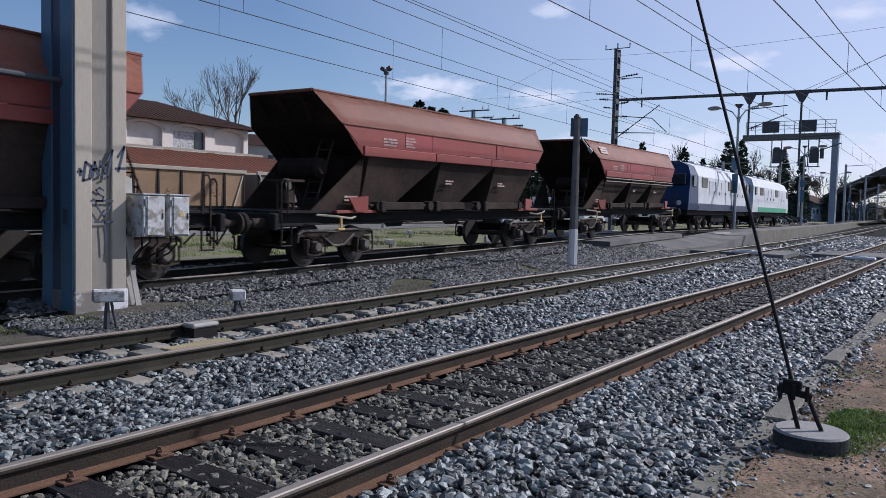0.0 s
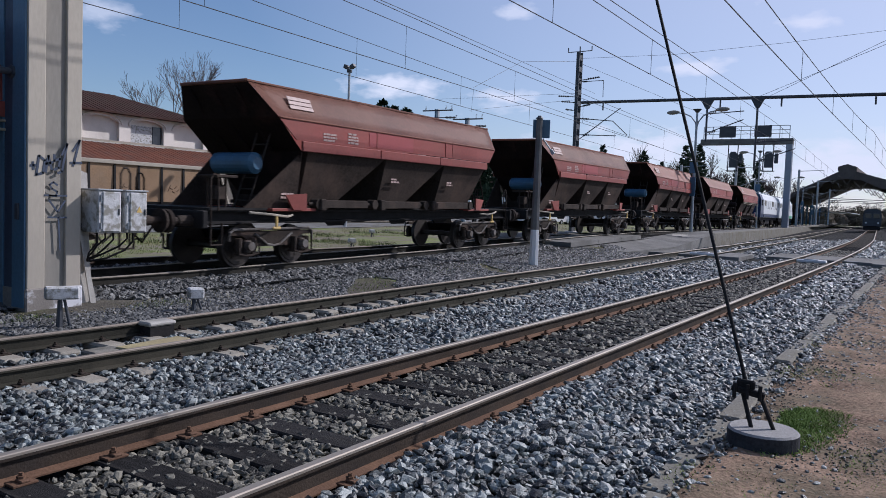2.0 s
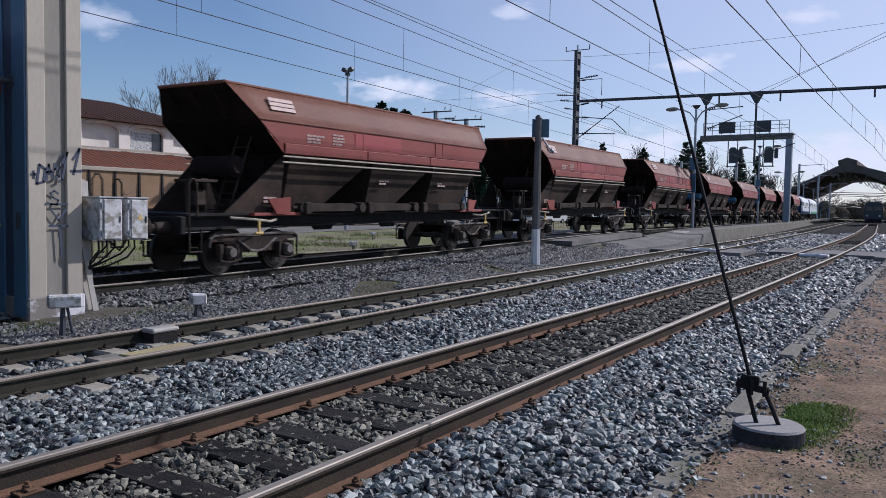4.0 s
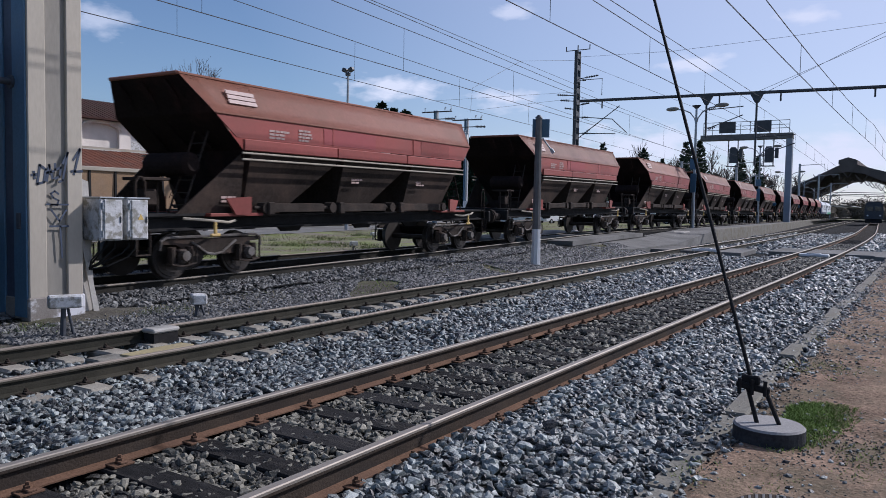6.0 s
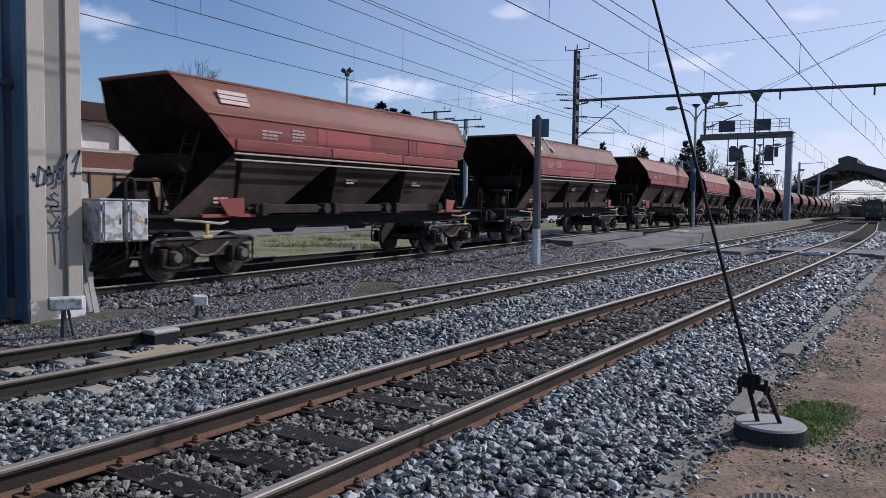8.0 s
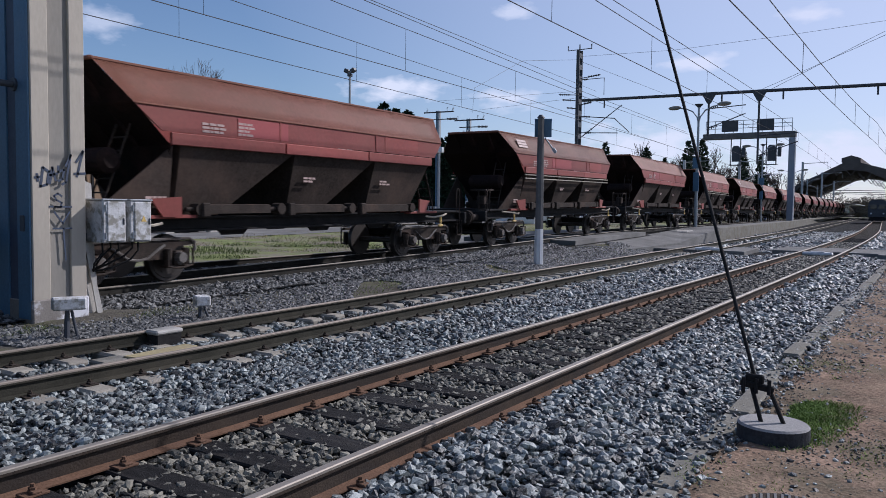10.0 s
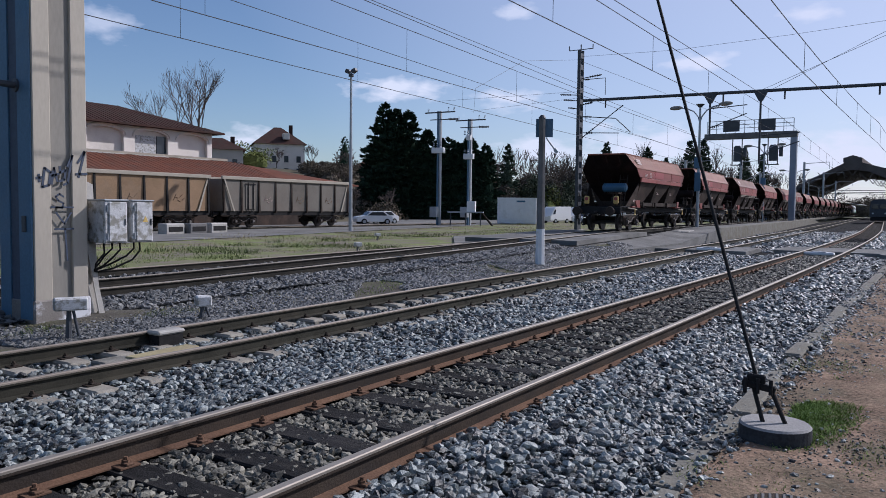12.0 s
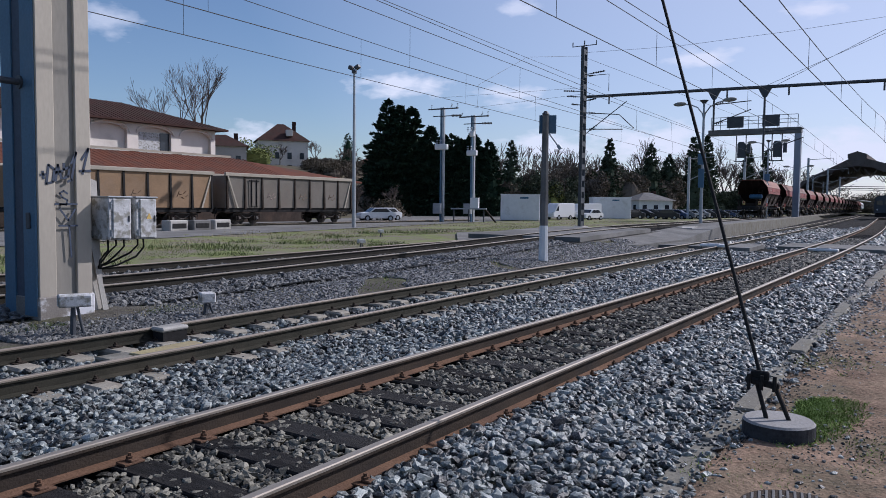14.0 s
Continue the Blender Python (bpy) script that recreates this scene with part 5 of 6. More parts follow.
for y, low in ((14.3, 7.0), (10.85, 4.9)):
    zt = 9.75 + (y + 5) / 29 * .5
    bm = bmesh.new()
    prism(bm, [(y - .55, zt + .1), (y + .55, zt + .1), (y + .12, zt - .7), (y - .12, zt - .7)], -.1, .1)
    part("saddle", bm, M_DARKSTEEL, beam)
    bm = bmesh.new()
    rod(bm, (0, y, zt - .6), (0, y, low), .075, n=8)
    part("drop_post", bm, M_DARKSTEEL, beam)
    for z in (low + .6, low + 2.0):
        bm = bmesh.new()
        tube(bm, [(0, y, z), (-.2, y - 2.6, z + (.9 if z < low + 1 else .1))], .035)
        insulator(bm, (0, y - .2, z), (-.05, y - .7, z + .15), 4, .09)
        part("cantilever", bm, M_DARKSTEEL, beam)
for y in (22.3, 13.4, 9.3, 3.6):
    zt = 9.75 + (y + 5) / 29 * .5
    part("hanger", rod(bmesh.new(), (0, y, zt), (0, y, zt - .65), .06), M_DARKSTEEL, beam)
lattice_mast(PX, -5.2, 10.2, .5, "steel catenary mast at the end of the portal")


def wire(name, pts, r, label):
    bm = bmesh.new()
    tube(bm, pts, r, 5)
    return solid(name, bm, M_WIRE, label, "wire")


def catenary(line, zc, zm, x0, x1, step, r, first):
    """A contact wire, its carrier cable and the droppers between them."""
    t = thing("overhead_line", Matrix(), "overhead contact wire hung from a carrier cable by droppers", "overhead line")
    xs = np.linspace(x0, x1, 31)
    part("contact_wire", tube(bmesh.new(), [(x, line(x), zc(x)) for x in xs], r, 5), M_WIRE, t)
    part("carrier_cable", tube(bmesh.new(), [(x, line(x), zm(x)) for x in xs], r, 5), M_WIRE, t)
    x = first
    while x < x1:
        part("dropper", rod(bmesh.new(), (x, line(x), zc(x)), (x, line(x), zm(x)), r * .6, n=4), M_WIRE, t)
        x += step


catenary(lambda x: 15.6 + .068 * x, lambda x: 5.75 + .0066 * x, lambda x: 7.2 + .002 * abs(x - 25), -30, 120, 7.7, .011, 12.7)
catenary(lambda x: 13.0 + .05 * x, lambda x: 5.60 + .0085 * min(x, 45), lambda x: 7.04 + .0002 * (x - 22) ** 2 if x < 60 else 7.33, -30, 200, 8.0, .011, 11.1)
wire("feeder_wire", [(-30, 11.5, 7.6), (17.3, 13.86, 7.4), (34.1, 14.7, 7.3), (PX, 15.9, 7.4)], .011, "thin wire beside the carrier cable")
catenary(lambda x: 8.0 + .036 * x, lambda x: 6.05 + .022 * min(x, 60), lambda x: 7.29 + .0225 * min(x, 60), -30, 140, 9.2, .014, 18.3)
wire("feeder_wire", [(-30, 6.9, 6.35), (23.75, 8.86, 8.18), (48.85, 9.76, 8.99), (PX, 10.0, 9.3)], .014, "thin second carrier wire over the middle track")
catenary(lambda x: 3.8, lambda x: 5.92 + .0002 * max(0, x - 12) ** 2 if x < 60 else 6.38, lambda x: 6.92 + .0006 * max(0, x - 22) ** 2 if x < 60 else 7.79, -30, 150, 9.0, .014, 26.6)
wire("feeder_wire", [(-30, 12.0, 7.55), (17.3, 13.9, 7.5), (PX, 23.0, 10.9)], .011, "thin feeder wire strung to the mast")
wire("feeder_wire", [(PX, PY, 13.75), (PX, 17.0, 13.49), (PX, 9.3, 13.7), (PX, -6, 14.4)], .011, "thin earth wire from the mast top")
wire("feeder_wire", [(PX, 10.1, 10.1), (PX, 3.66, 13.16), (PX, -6, 17.7)], .014, "thin stay wire above the portal")
wire("feeder_wire", [(PX, 10.8, 10.1), (PX, 3.9, 12.83), (PX, -6, 16.7)], .014, "thin stay wire above the portal")
wire("feeder_wire", [(PX, PY, 11.0), (64.5, 43, 12.4)], .011, "thin wire between mast and yard poles")
wire("feeder_wire", [(PX, PY, 10.5), (67.5, 41, 11.6)], .011, "thin wire between mast and yard poles")
wire("feeder_wire", [(PX, PY, 13.5), (PX - 6, PY + 2, 12.6), (45, 27, 9.8), (68, 41, 11.5)], .011, "thin wire between mast and yard poles")
wire("feeder_wire", [(PX, PY, 13.4), (90, 19, 11.5), (108, 17, 10.5)], .014, "thin wire running down to the signal gantry")


def yard_pole(x, y, hgt, boxes, label):
    c = thing("transformer_pole", pose(x, y, -.35), label, "pole")
    # one channel pale as if sunlit, the other blue-grey for the pole's shaded side
    for s, m in ((-1, M_STEEL), (1, M_BLUESTEEL_AND_SHADE)):
        part("channel", box(bmesh.new(), (.1, s * .14, hgt / 2), (.3, .17, hgt), bevel=.02), m, c)
    bm = bmesh.new()
    rod(bm, (-.2, 1.6, hgt - .15), (.1, -1.9, hgt - .15), .07)
    rod(bm, (-.2, 1.0, hgt - .9), (.1, -1.2, hgt - .9), .05)
    for y0 in (-1.8, -1.1, 1.4):
        insulator(bm, (0, y0, hgt - .15), (0, y0 - .1, hgt + .35), 4, .1)
    insulator(bm, (0, -1.2, hgt - .9), (0, -2.4, hgt - .95), 7, .13)
    part("crossarm", bm, M_DARKSTEEL, c)
    for z, w in boxes:
        part("switch_unit", box(bmesh.new(), (-.25, -.1, z), (.4, w, .55), bevel=.05), M_WHITE, c)
        bm = bmesh.new()
        for q in (-.4, 0, .4):
            insulator(bm, (-.3, q, z + .28), (-.3, q, z + .8), 3, .12)
        part("insulator", bm, M_STEEL, c)
    part("cabinet", box(bmesh.new(), (-.3, .3, 1.5), (.45, .9, 1.1), bevel=.03), M_STEEL, c)
    return c


yard_pole(66.1, 44.05, 12.0, ((7.9, 1.5),), "grey steel pole with crossarms and switchgear")
yard_pole(69.1, 42.15, 11.4, ((7.4, 1.2), (9.4, .5)), "grey steel pole with a switch box")
rack = thing("equipment_rack", pose(67.6, 41.6, -.35, 0, 0, 20), "rusty steel equipment rack beside the poles", "rack")
for q in (-1.6, 0, 1.6):
    part("leg", rod(bmesh.new(), (0, q, 0), (0, q, 1.5), .07), M_DARKSTEEL, rack)
part("shelf", box(bmesh.new(), (0, 0, 1.5), (.5, 3.8, .14), bevel=.02), M_STEEL, rack)
part("brace", rod(bmesh.new(), (0, -1.7, 1.5), (.3, -2.9, .0), .1), M_RUST_SHADE, rack)
part("box", box(bmesh.new(), (.1, -.6, 2.1), (.5, .9, 1.1), bevel=.03), M_WHITE, rack)


def flood_mast(x, y, hgt):
    c = thing("flood_light_mast", pose(x, y, -.35), "tall slim grey yard flood-light mast", "lamp post")
    part("pole", rod(bmesh.new(), (0, 0, 0), (0, 0, hgt), .15, .08, 10), M_STEEL, c)
    for s in (-1, 1):
        part("floodlight", box(bmesh.new(), (0, s * .3, hgt + .12), (.35, .4, .3), pose(0, 0, 0, s * 25, 0, 0), .05), M_DARKSTEEL, c)
    part("ring", rod(bmesh.new(), (0, 0, hgt - .3), (0, 0, hgt - .1), .2, n=12), M_DARKSTEEL, c)


flood_mast(44.2, 37.45, 12.0)


def platform_lamp(x, y, hgt, turn, low=False):
    c = thing("platform_lamp", pose(x, y, .46, 0, 0, turn), "grey platform lamp with two curved arms and oval heads", "lamp post", "platform lamps")
    part("post", rod(bmesh.new(), (0, 0, 0), (0, 0, hgt), .12, .07, 10), M_STEEL, c)
    for s in (-1, 1):
        bm = tube(bmesh.new(), [(0, 0, hgt - 1.2), (0, s * .12, hgt - .75), (0, s * .45, hgt - .35), (0, s * .95, hgt - .12), (0, s * 1.4, hgt - .05)], .045, 8)
        a = part("arm", bm, M_STEEL, c)
        bm = bmesh.new()
        bmesh.ops.create_uvsphere(bm, u_segments=14, v_segments=8, radius=1, matrix=Matrix.Translation((0, s * 1.8, hgt)) @ Matrix.Diagonal((.19, .5, .15, 1)))
        part("lamp_head", bm, M_GREYPANEL, c, "oval grey lamp head", True)
    if hgt > 6.8:
        part("sign", box(bmesh.new(), (-.12, 0, 4.4), (.06, .55, .75), bevel=.01), M_BLUESTEEL_AND_SHADE, c, "dark blue board")
        part("lower_board", box(bmesh.new(), (-.12, 0, 3.1), (.05, .42, 1.3), bevel=.01), M_BLUESTEEL_AND_SHADE, c, "blue-grey board")
        part("loudspeaker", rod(bmesh.new(), (0, 0, hgt - .1), (0, 0, hgt + .12), .1, .3, 12), M_DARKSTEEL, c)
    return c


platform_lamp(53.4, 14.05, 8.3, -12)
platform_lamp(88, 16.2, 8.3, -12)
for x in (128, 165, 205, 250, 300):
    platform_lamp(x, plat_front(x) + 2.2, 7.6, -10)


M_GANTRY = material("pale_blue_grey_steel", (0.27, 0.30, 0.36), 0.55, vary=0.15, scale=1.2, fine=20, bump=0.05)


def signal_gantry():
    X, y0, y1 = 106.0, 16.0, 26.7
    g = thing("signal_gantry", pose(X, 0, 0), "blue-grey steel signal gantry with a railed walkway", "signal gantry")
    zb = 11.55
    for x in (-.3, .3):
        part("column", box(bmesh.new(), (x, y0, zb / 2 + .25), (.32, .75, zb - .4), bevel=.02), M_GANTRY if x < 0 else M_STEEL, g)
    part("girder", box(bmesh.new(), (0, (y0 + y1) / 2, zb), (1.1, y1 - y0 + .8, .75), bevel=.03), M_POST, g)
    n = 9
    for i in range(n + 1):
        y = y0 + (y1 - y0) * i / n
        part("rail_post", rod(bmesh.new(), (-.55, y, zb + .3), (-.55, y, zb + 2.0), .045, n=6), M_STEEL, g)
    for z in (1.0, 1.45, 2.0):
        part("hand_rail", rod(bmesh.new(), (-.55, y0, zb + z), (-.55, y1, zb + z), .04, n=6), M_STEEL, g)
    for y in (23.6, 19.2):
        part("backboard", box(bmesh.new(), (-.7, y, zb + 1.3), (.08, 2.1, 1.5), bevel=.03), M_DARKSTEEL, g)
        bm = bmesh.new()
        for q in (-.75, .45):
            rod(bm, (-.3, y - .6 + q, zb), (-.3, y - .6 + q, zb - 3.9), .07)
        box(bm, (-.3, y - .75, zb - 3.85), (.8, 1.5, .1))
        part("signal_cage", bm, M_DARKSTEEL, g)
        bm = bmesh.new()
        prism(bm, [(y - 1.3, zb - 3.4), (y - .3, zb - 3.4), (y - .3, zb - 1.6), (y - .5, zb - 1.3), (y - 1.1, zb - 1.3), (y - 1.3, zb - 1.6)], -.45, -.37)
        part("signal_head", bm, M_DARKSTEEL, g, "dark rounded signal head")
        part("signal_unit", box(bmesh.new(), (-.4, y - 1.75, zb - 2.2), (.3, .45, 1.3), bevel=.03), M_DARKSTEEL, g)


signal_gantry()
for x, y, hgt in ((128, 27, 10.0), (150, 20.8, 10.8), (190, 22.3, 10.8), (165, 31, 9.5), (235, 24.5, 10.5), (118, 33, 9.5)):
    c = thing("catenary_mast", pose(x, y, -.2), "slim grey catenary mast with a bracket", "mast")
    part("post", box(bmesh.new(), (0, 0, hgt / 2), (.3, .36, hgt), bevel=.03), M_STEEL, c)
    bm = tube(bmesh.new(), [(0, 0, hgt - .3), (0, -4.0, hgt - .1), (0, -4.1, hgt - 1.3)], .06)
    part("bracket", bm, M_STEEL, c)
    bm = tube(bmesh.new(), [(0, 0, hgt - 3.6), (0, -3.4, hgt - 2.0)], .06)
    part("cantilever", bm, M_STEEL, c)

# ---------------------------------------------------------------- the station far off
M_SHED = material("sooty_iron_roof", (0.13, 0.11, 0.10), 0.75, vary=0.3, scale=0.4, fine=6, bump=0.1)
hall = thing("station_hall", pose(245, 0, 0), "large dark train shed with a gabled iron roof", "station hall")
HY0, HY1, HP, ZE, ZP = 1.0, 36.5, 21.5, 7.4, 16.3
outer = [(HY1 + 2, ZE - .6), (HP, ZP), (HY0 - 12, 7.0), (HY0 - 12, 5.8)]
bm = bmesh.new()
top = [(HY1 + 3, ZE), (HP + 1.5, ZP - .2), (HP, ZP + .5), (HP - 1.5, ZP - .2), (HY0 - 8, 8.2)]
under = [(HY0 - 8, 6.8), (HP - 9, ZP - 5.2), (HP - 4, ZP - 3.0), (HP, ZP - 2.5), (HP + 4, ZP - 3.0), (HP + 8, ZP - 5.0), (HY1 + 3, ZE - 1.0)]
prism(bm, top + under, 0, 70)
part("roof", bm, M_SHED, hall, "dark iron roof")
part("ridge_lantern", prism(bmesh.new(), [(HP - 2.4, ZP - .3), (HP - 2.4, ZP + .9), (HP, ZP + 1.7), (HP + 2.4, ZP + .9), (HP + 2.4, ZP - .3)], .3, 69.5), M_SHED, hall, "raised ridge lantern")
for x in (-.25, 23, 46):
    for k in range(10):
        y = HP - 20 + k * 3.6
        up = ZP - abs(y - HP) * .42
        part("truss_strut", rod(bmesh.new(), (x, y, up - .6), (x, y + 1.8, up - 3.4), .12, n=5), M_SHED, hall)
        part("truss_strut", rod(bmesh.new(), (x, y + 1.8, up - 3.4), (x, y + 3.6, up - 1.0), .12, n=5), M_SHED, hall)
    part("tie_rod", rod(bmesh.new(), (x, HP - 20, 7.6), (x, HP + 16, 8.2), .1, n=5), M_SHED, hall)
for k in range(8):
    part("column", box(bmesh.new(), (4 + k * 9, HY1 + 1, 3.4), (.5, .5, 7.0)), M_BLUESTEEL_AND_SHADE, hall)
    part("column", box(bmesh.new(), (4 + k * 9, HY0 - 6, 3.4), (.5, .5, 7.0)), M_BLUESTEEL_AND_SHADE, hall)
for y in (26.5, 31.5):
    part("canopy", box(bmesh.new(), (70, y, 4.6), (60, 3.6, .22), bevel=.05), M_STEEL, hall)
shed = thing("goods_shed", pose(246, 45, -.3), "low dark shed with a pitched roof beyond the tracks", "shed")
part("wall", box(bmesh.new(), (0, 0, 2.6), (30, 10, 5.2), bevel=.02), M_BLUESTEEL_AND_SHADE, shed)
prism(bm := bmesh.new(), [(-6, 5.2), (6, 5.2), (0, 8.0)], -15.5, 15.5)
part("roof", bm, M_TILE_DARK, shed)
for k in range(5):
    part("window", box(bmesh.new(), (-12 + k * 6, -5.02, 2.9), (3.0, .1, 1.3), bevel=.02), M_GLASS, shed)

waiting = thing("railcar", pose(152, near_y(152), 0, 0, 0, 3), "dark grey railcar standing far down the near track", "railcar")
prism(bm := bmesh.new(), [(-1.42, .9), (1.42, .9), (1.45, 2.4), (1.3, 3.6), (.7, 3.95), (-.7, 3.95), (-1.3, 3.6), (-1.45, 2.4)], 0, 24)
part("body", bm, M_DARKSTEEL, waiting)
for s in (-1, 1):
    part("windscreen", box(bmesh.new(), (-.02, s * .62, 2.7), (.08, 1.0, .8), bevel=.03), M_GLASS, waiting)
    part("headlight", rod(bmesh.new(), (-.06, s * .95, 1.5), (.02, s * .95, 1.5), .14, n=12), M_WHITE, waiting)
part("underframe", box(bmesh.new(), (12, 0, .6), (23, 2.3, .7)), M_BLACK, waiting)
part("plough", box(bmesh.new(), (.2, 0, .5), (.3, 2.6, .6)), M_BLACK, waiting)


# ---------------------------------------------------------------- the yard: wagons, hall, cabins, cars
def gondola(x0, y, length, mat, label, graffiti):
    g = thing("open_wagon", pose(x0, y, -.1, 0, 0, 0), label, "freight wagon", "wagons in the siding")
    n = 8
    step = length / n
    zf, zt = 1.25, 3.62
    for i in range(n):
        part("side_panel", box(bmesh.new(), ((i + .5) * step, -1.42, (zf + zt) / 2), (step - .14, .06, zt - zf), bevel=.01), mat, g)
        part("side_panel", box(bmesh.new(), ((i + .5) * step, 1.42, (zf + zt) / 2), (step - .14, .06, zt - zf)), mat, g)
    for i in range(n + 1):
        bm = bmesh.new()
        x = min(max(i * step, .06), length - .06)
        plate(bm, [(x - .07, -1.5, zt), (x + .07, -1.5, zt), (x + .07, -1.58, zf - .1), (x - .07, -1.58, zf - .1)], -.14)
        part("rib", bm, M_BLACK if mat is M_TAN else M_BOGIE, g)
    for s in (-1, 1):
        part("coping", box(bmesh.new(), (length / 2, s * 1.48, zt + .1), (length + .3, .2, .26), bevel=.03), M_RAILING, g, "pale top coping")
        part("sole_bar", box(bmesh.new(), (length / 2, s * 1.3, 1.08), (length + .2, .14, .28), bevel=.02), M_BLACK, g)
    for x in (.02, length - .02):
        part("end_panel", box(bmesh.new(), (x, 0, (zf + zt) / 2), (.1, 2.8, zt - zf)), mat, g)
        s = 1 if x < 1 else -1
        for q in (-.88, .88):
            bm = rod(bmesh.new(), (x, q, 1.05), (x - s * .55, q, 1.05), .1)
            rod(bm, (x - s * .55, q, 1.05), (x - s * .62, q, 1.05), .24, n=14)
            part("buffer", bm, M_BLACK, g)
        bm = bmesh.new()
        plate(bm, [(x, -1.5, zt), (x + s * .12, -1.5, zt), (x + s * 1.0, -1.55, zf), (x + s * .85, -1.55, zf)], .06)
        part("corner_brace", bm, M_RAILING, g)
    part("floor", box(bmesh.new(), (length / 2, 0, 1.2), (length, 2.8, .1)), M_BLACK, g)
    door = part("door", box(bmesh.new(), (step * 1.5, -1.47, 2.35), (.95, .06, 1.9), bevel=.01), mat, g)
    for q in (-.25, .25):
        part("door_bar", rod(bmesh.new(), (step * 1.5 + q, -1.53, 1.3), (step * 1.5 + q, -1.53, 3.4), .04), M_BLACK, door)
    part("door_rail", box(bmesh.new(), (step * 1.5, -1.52, 3.3), (1.0, .05, .1)), M_BLACK, door)
    if graffiti:
        for i, col in ((4, M_TAN), (2, M_BAR), (6, M_RUST_FOOT)):
            for k in range(5):
                a = (i + .3 + .1 * k) * step
                bm = rod(bmesh.new(), (a, -1.458, 2.0 + .2 * (k % 2)), (a + .2, -1.458, 2.4 - .25 * (k % 3)), .025, n=4)
                part("graffiti", bm, col, g, "faint graffiti scrawl")
    for x in (2.3, length - 2.3):
        bogie(g, x)
    return g


gondola(22.2, 45.5, 14.1, M_TAN, "tan-brown high-sided open wagon with dark ribs", True)
gondola(37.6, 45.5, 14.0, M_GREYWAGON, "weathered grey high-sided open wagon", True)
yard_track = track("yard siding under the standing wagons", lambda x: 45.5, -.1, spans(-20, 75, 5), (-.7525, .7525), M_RAILHEAD_DULL)


def freight_hall():
    b = thing("freight_hall", pose(0, 0, -.3), "cream stucco freight hall with walled-up arches and clay roofs", "building")
    x0, x1, y, z0, z1 = -2.0, 50.4, 60.3, 0.0, 9.0
    bay, first = 4.55, 50.4 - .75
    part("wall", box(bmesh.new(), ((x0 + x1) / 2, y + 6.2, 4.5), (x1 - x0, 11.6, z1)), M_STUCCO, b)
    n = int((x1 - x0) / bay)
    for k in range(n):
        cx = x1 - 2.55 - k * bay
        hw = 1.72
        arch = [(cx + hw * math.cos(a), 8.05 + .52 * math.sin(a)) for a in np.linspace(0, math.pi, 9)]
        out = [(cx - bay / 2, 6.2), (cx - bay / 2, z1), (cx + bay / 2, z1), (cx + bay / 2, 6.2), (cx + hw, 6.2), (cx + hw, 8.05)] + arch + [(cx - hw, 8.05), (cx - hw, 6.2)]
        out = [p for i, p in enumerate(out) if i == 0 or (abs(p[0] - out[i - 1][0]) + abs(p[1] - out[i - 1][1])) > 1e-4]
        bm = bmesh.new()
        prism(bm, out, y, y + .38, "y")
        part("wall_bay", bm, M_STUCCO, b)
        rim = [(cx + (hw + .22) * math.cos(a), y - .03, 8.05 + .78 * math.sin(a)) for a in np.linspace(-.1, math.pi + .1, 11)]
        part("arch_trim", tube(bmesh.new(), rim, .1, 6), M_STUCCO, b)
        if k == 1:
            part("window", box(bmesh.new(), (cx + 1.2, y + .32, 7.2), (.95, .1, 1.9)), M_GLASS, b, "open dark window")
            part("shutter", box(bmesh.new(), (cx - .45, y + .3, 7.2), (2.2, .08, 1.8), bevel=.01), M_CABINET, b)
        part("sill", box(bmesh.new(), (cx, y - .03, 6.26), (2 * hw + .2, .3, .14), bevel=.02), M_CONCRETE, b)
    # hipped upper roof
    bm = bmesh.new()
    e = .75
    v = [bm.verts.new(p) for p in ((x0 - e, y - e, z1), (x1 + e, y - e, z1), (x1 + e, y + 12 + e, z1), (x0 - e, y + 12 + e, z1), (x0 + 5, y + 6, z1 + 2.3), (x1 - 6.5, y + 6, z1 + 2.3),
                                   (x0 - e, y - e, z1 - .16), (x1 + e, y - e, z1 - .16), (x1 + e, y + 12 + e, z1 - .16), (x0 - e, y + 12 + e, z1 - .16))]
    for f in ((0, 1, 5, 4), (1, 2, 5), (2, 3, 4, 5), (3, 0, 4), (0, 6, 7, 1), (1, 7, 8, 2), (2, 8, 9, 3), (3, 9, 6, 0), (6, 9, 8, 7)):
        bm.faces.new([v[i] for i in f])
    bmesh.ops.recalc_face_normals(bm, faces=bm.faces)
    roof = part("roof", bm, M_TILE_DARK, b, "dark brown tiled hip roof")
    nrm = Vector((0, -2.3, 6.75)).normalized()
    for k in range(100):
        x = x0 - e + k * .53
        run = min(1.0, (x1 + e - x) / 7.25)
        bm = rod(bmesh.new(), (x, y - e, z1 + .02), (x, y - e + 6.75 * run, z1 + .0 + 2.3 * run), .04, n=5)
        ob = part("tile_ridge", bm, M_TILE_DARK, roof)
    # lean-to in front
    xa, xb = x0, 55.0
    bm = bmesh.new()
    v = [bm.verts.new(p) for p in ((xa, y - .02, 6.3), (xb - 3, y - .02, 6.3), (xb + 9.5, y - 6.8, 4.25), (xa, y - 6.8, 4.25), (xa, y - .02, 6.12), (xb - 3, y - .02, 6.12), (xb + 9.5, y - 6.8, 4.07), (xa, y - 6.8, 4.07))]
    for f in ((0, 1, 2, 3), (4, 7, 6, 5), (3, 2, 6, 7), (1, 5, 6, 2), (0, 3, 7, 4), (0, 4, 5, 1)):
        bm.faces.new([v[i] for i in f])
    bmesh.ops.recalc_face_normals(bm, faces=bm.faces)
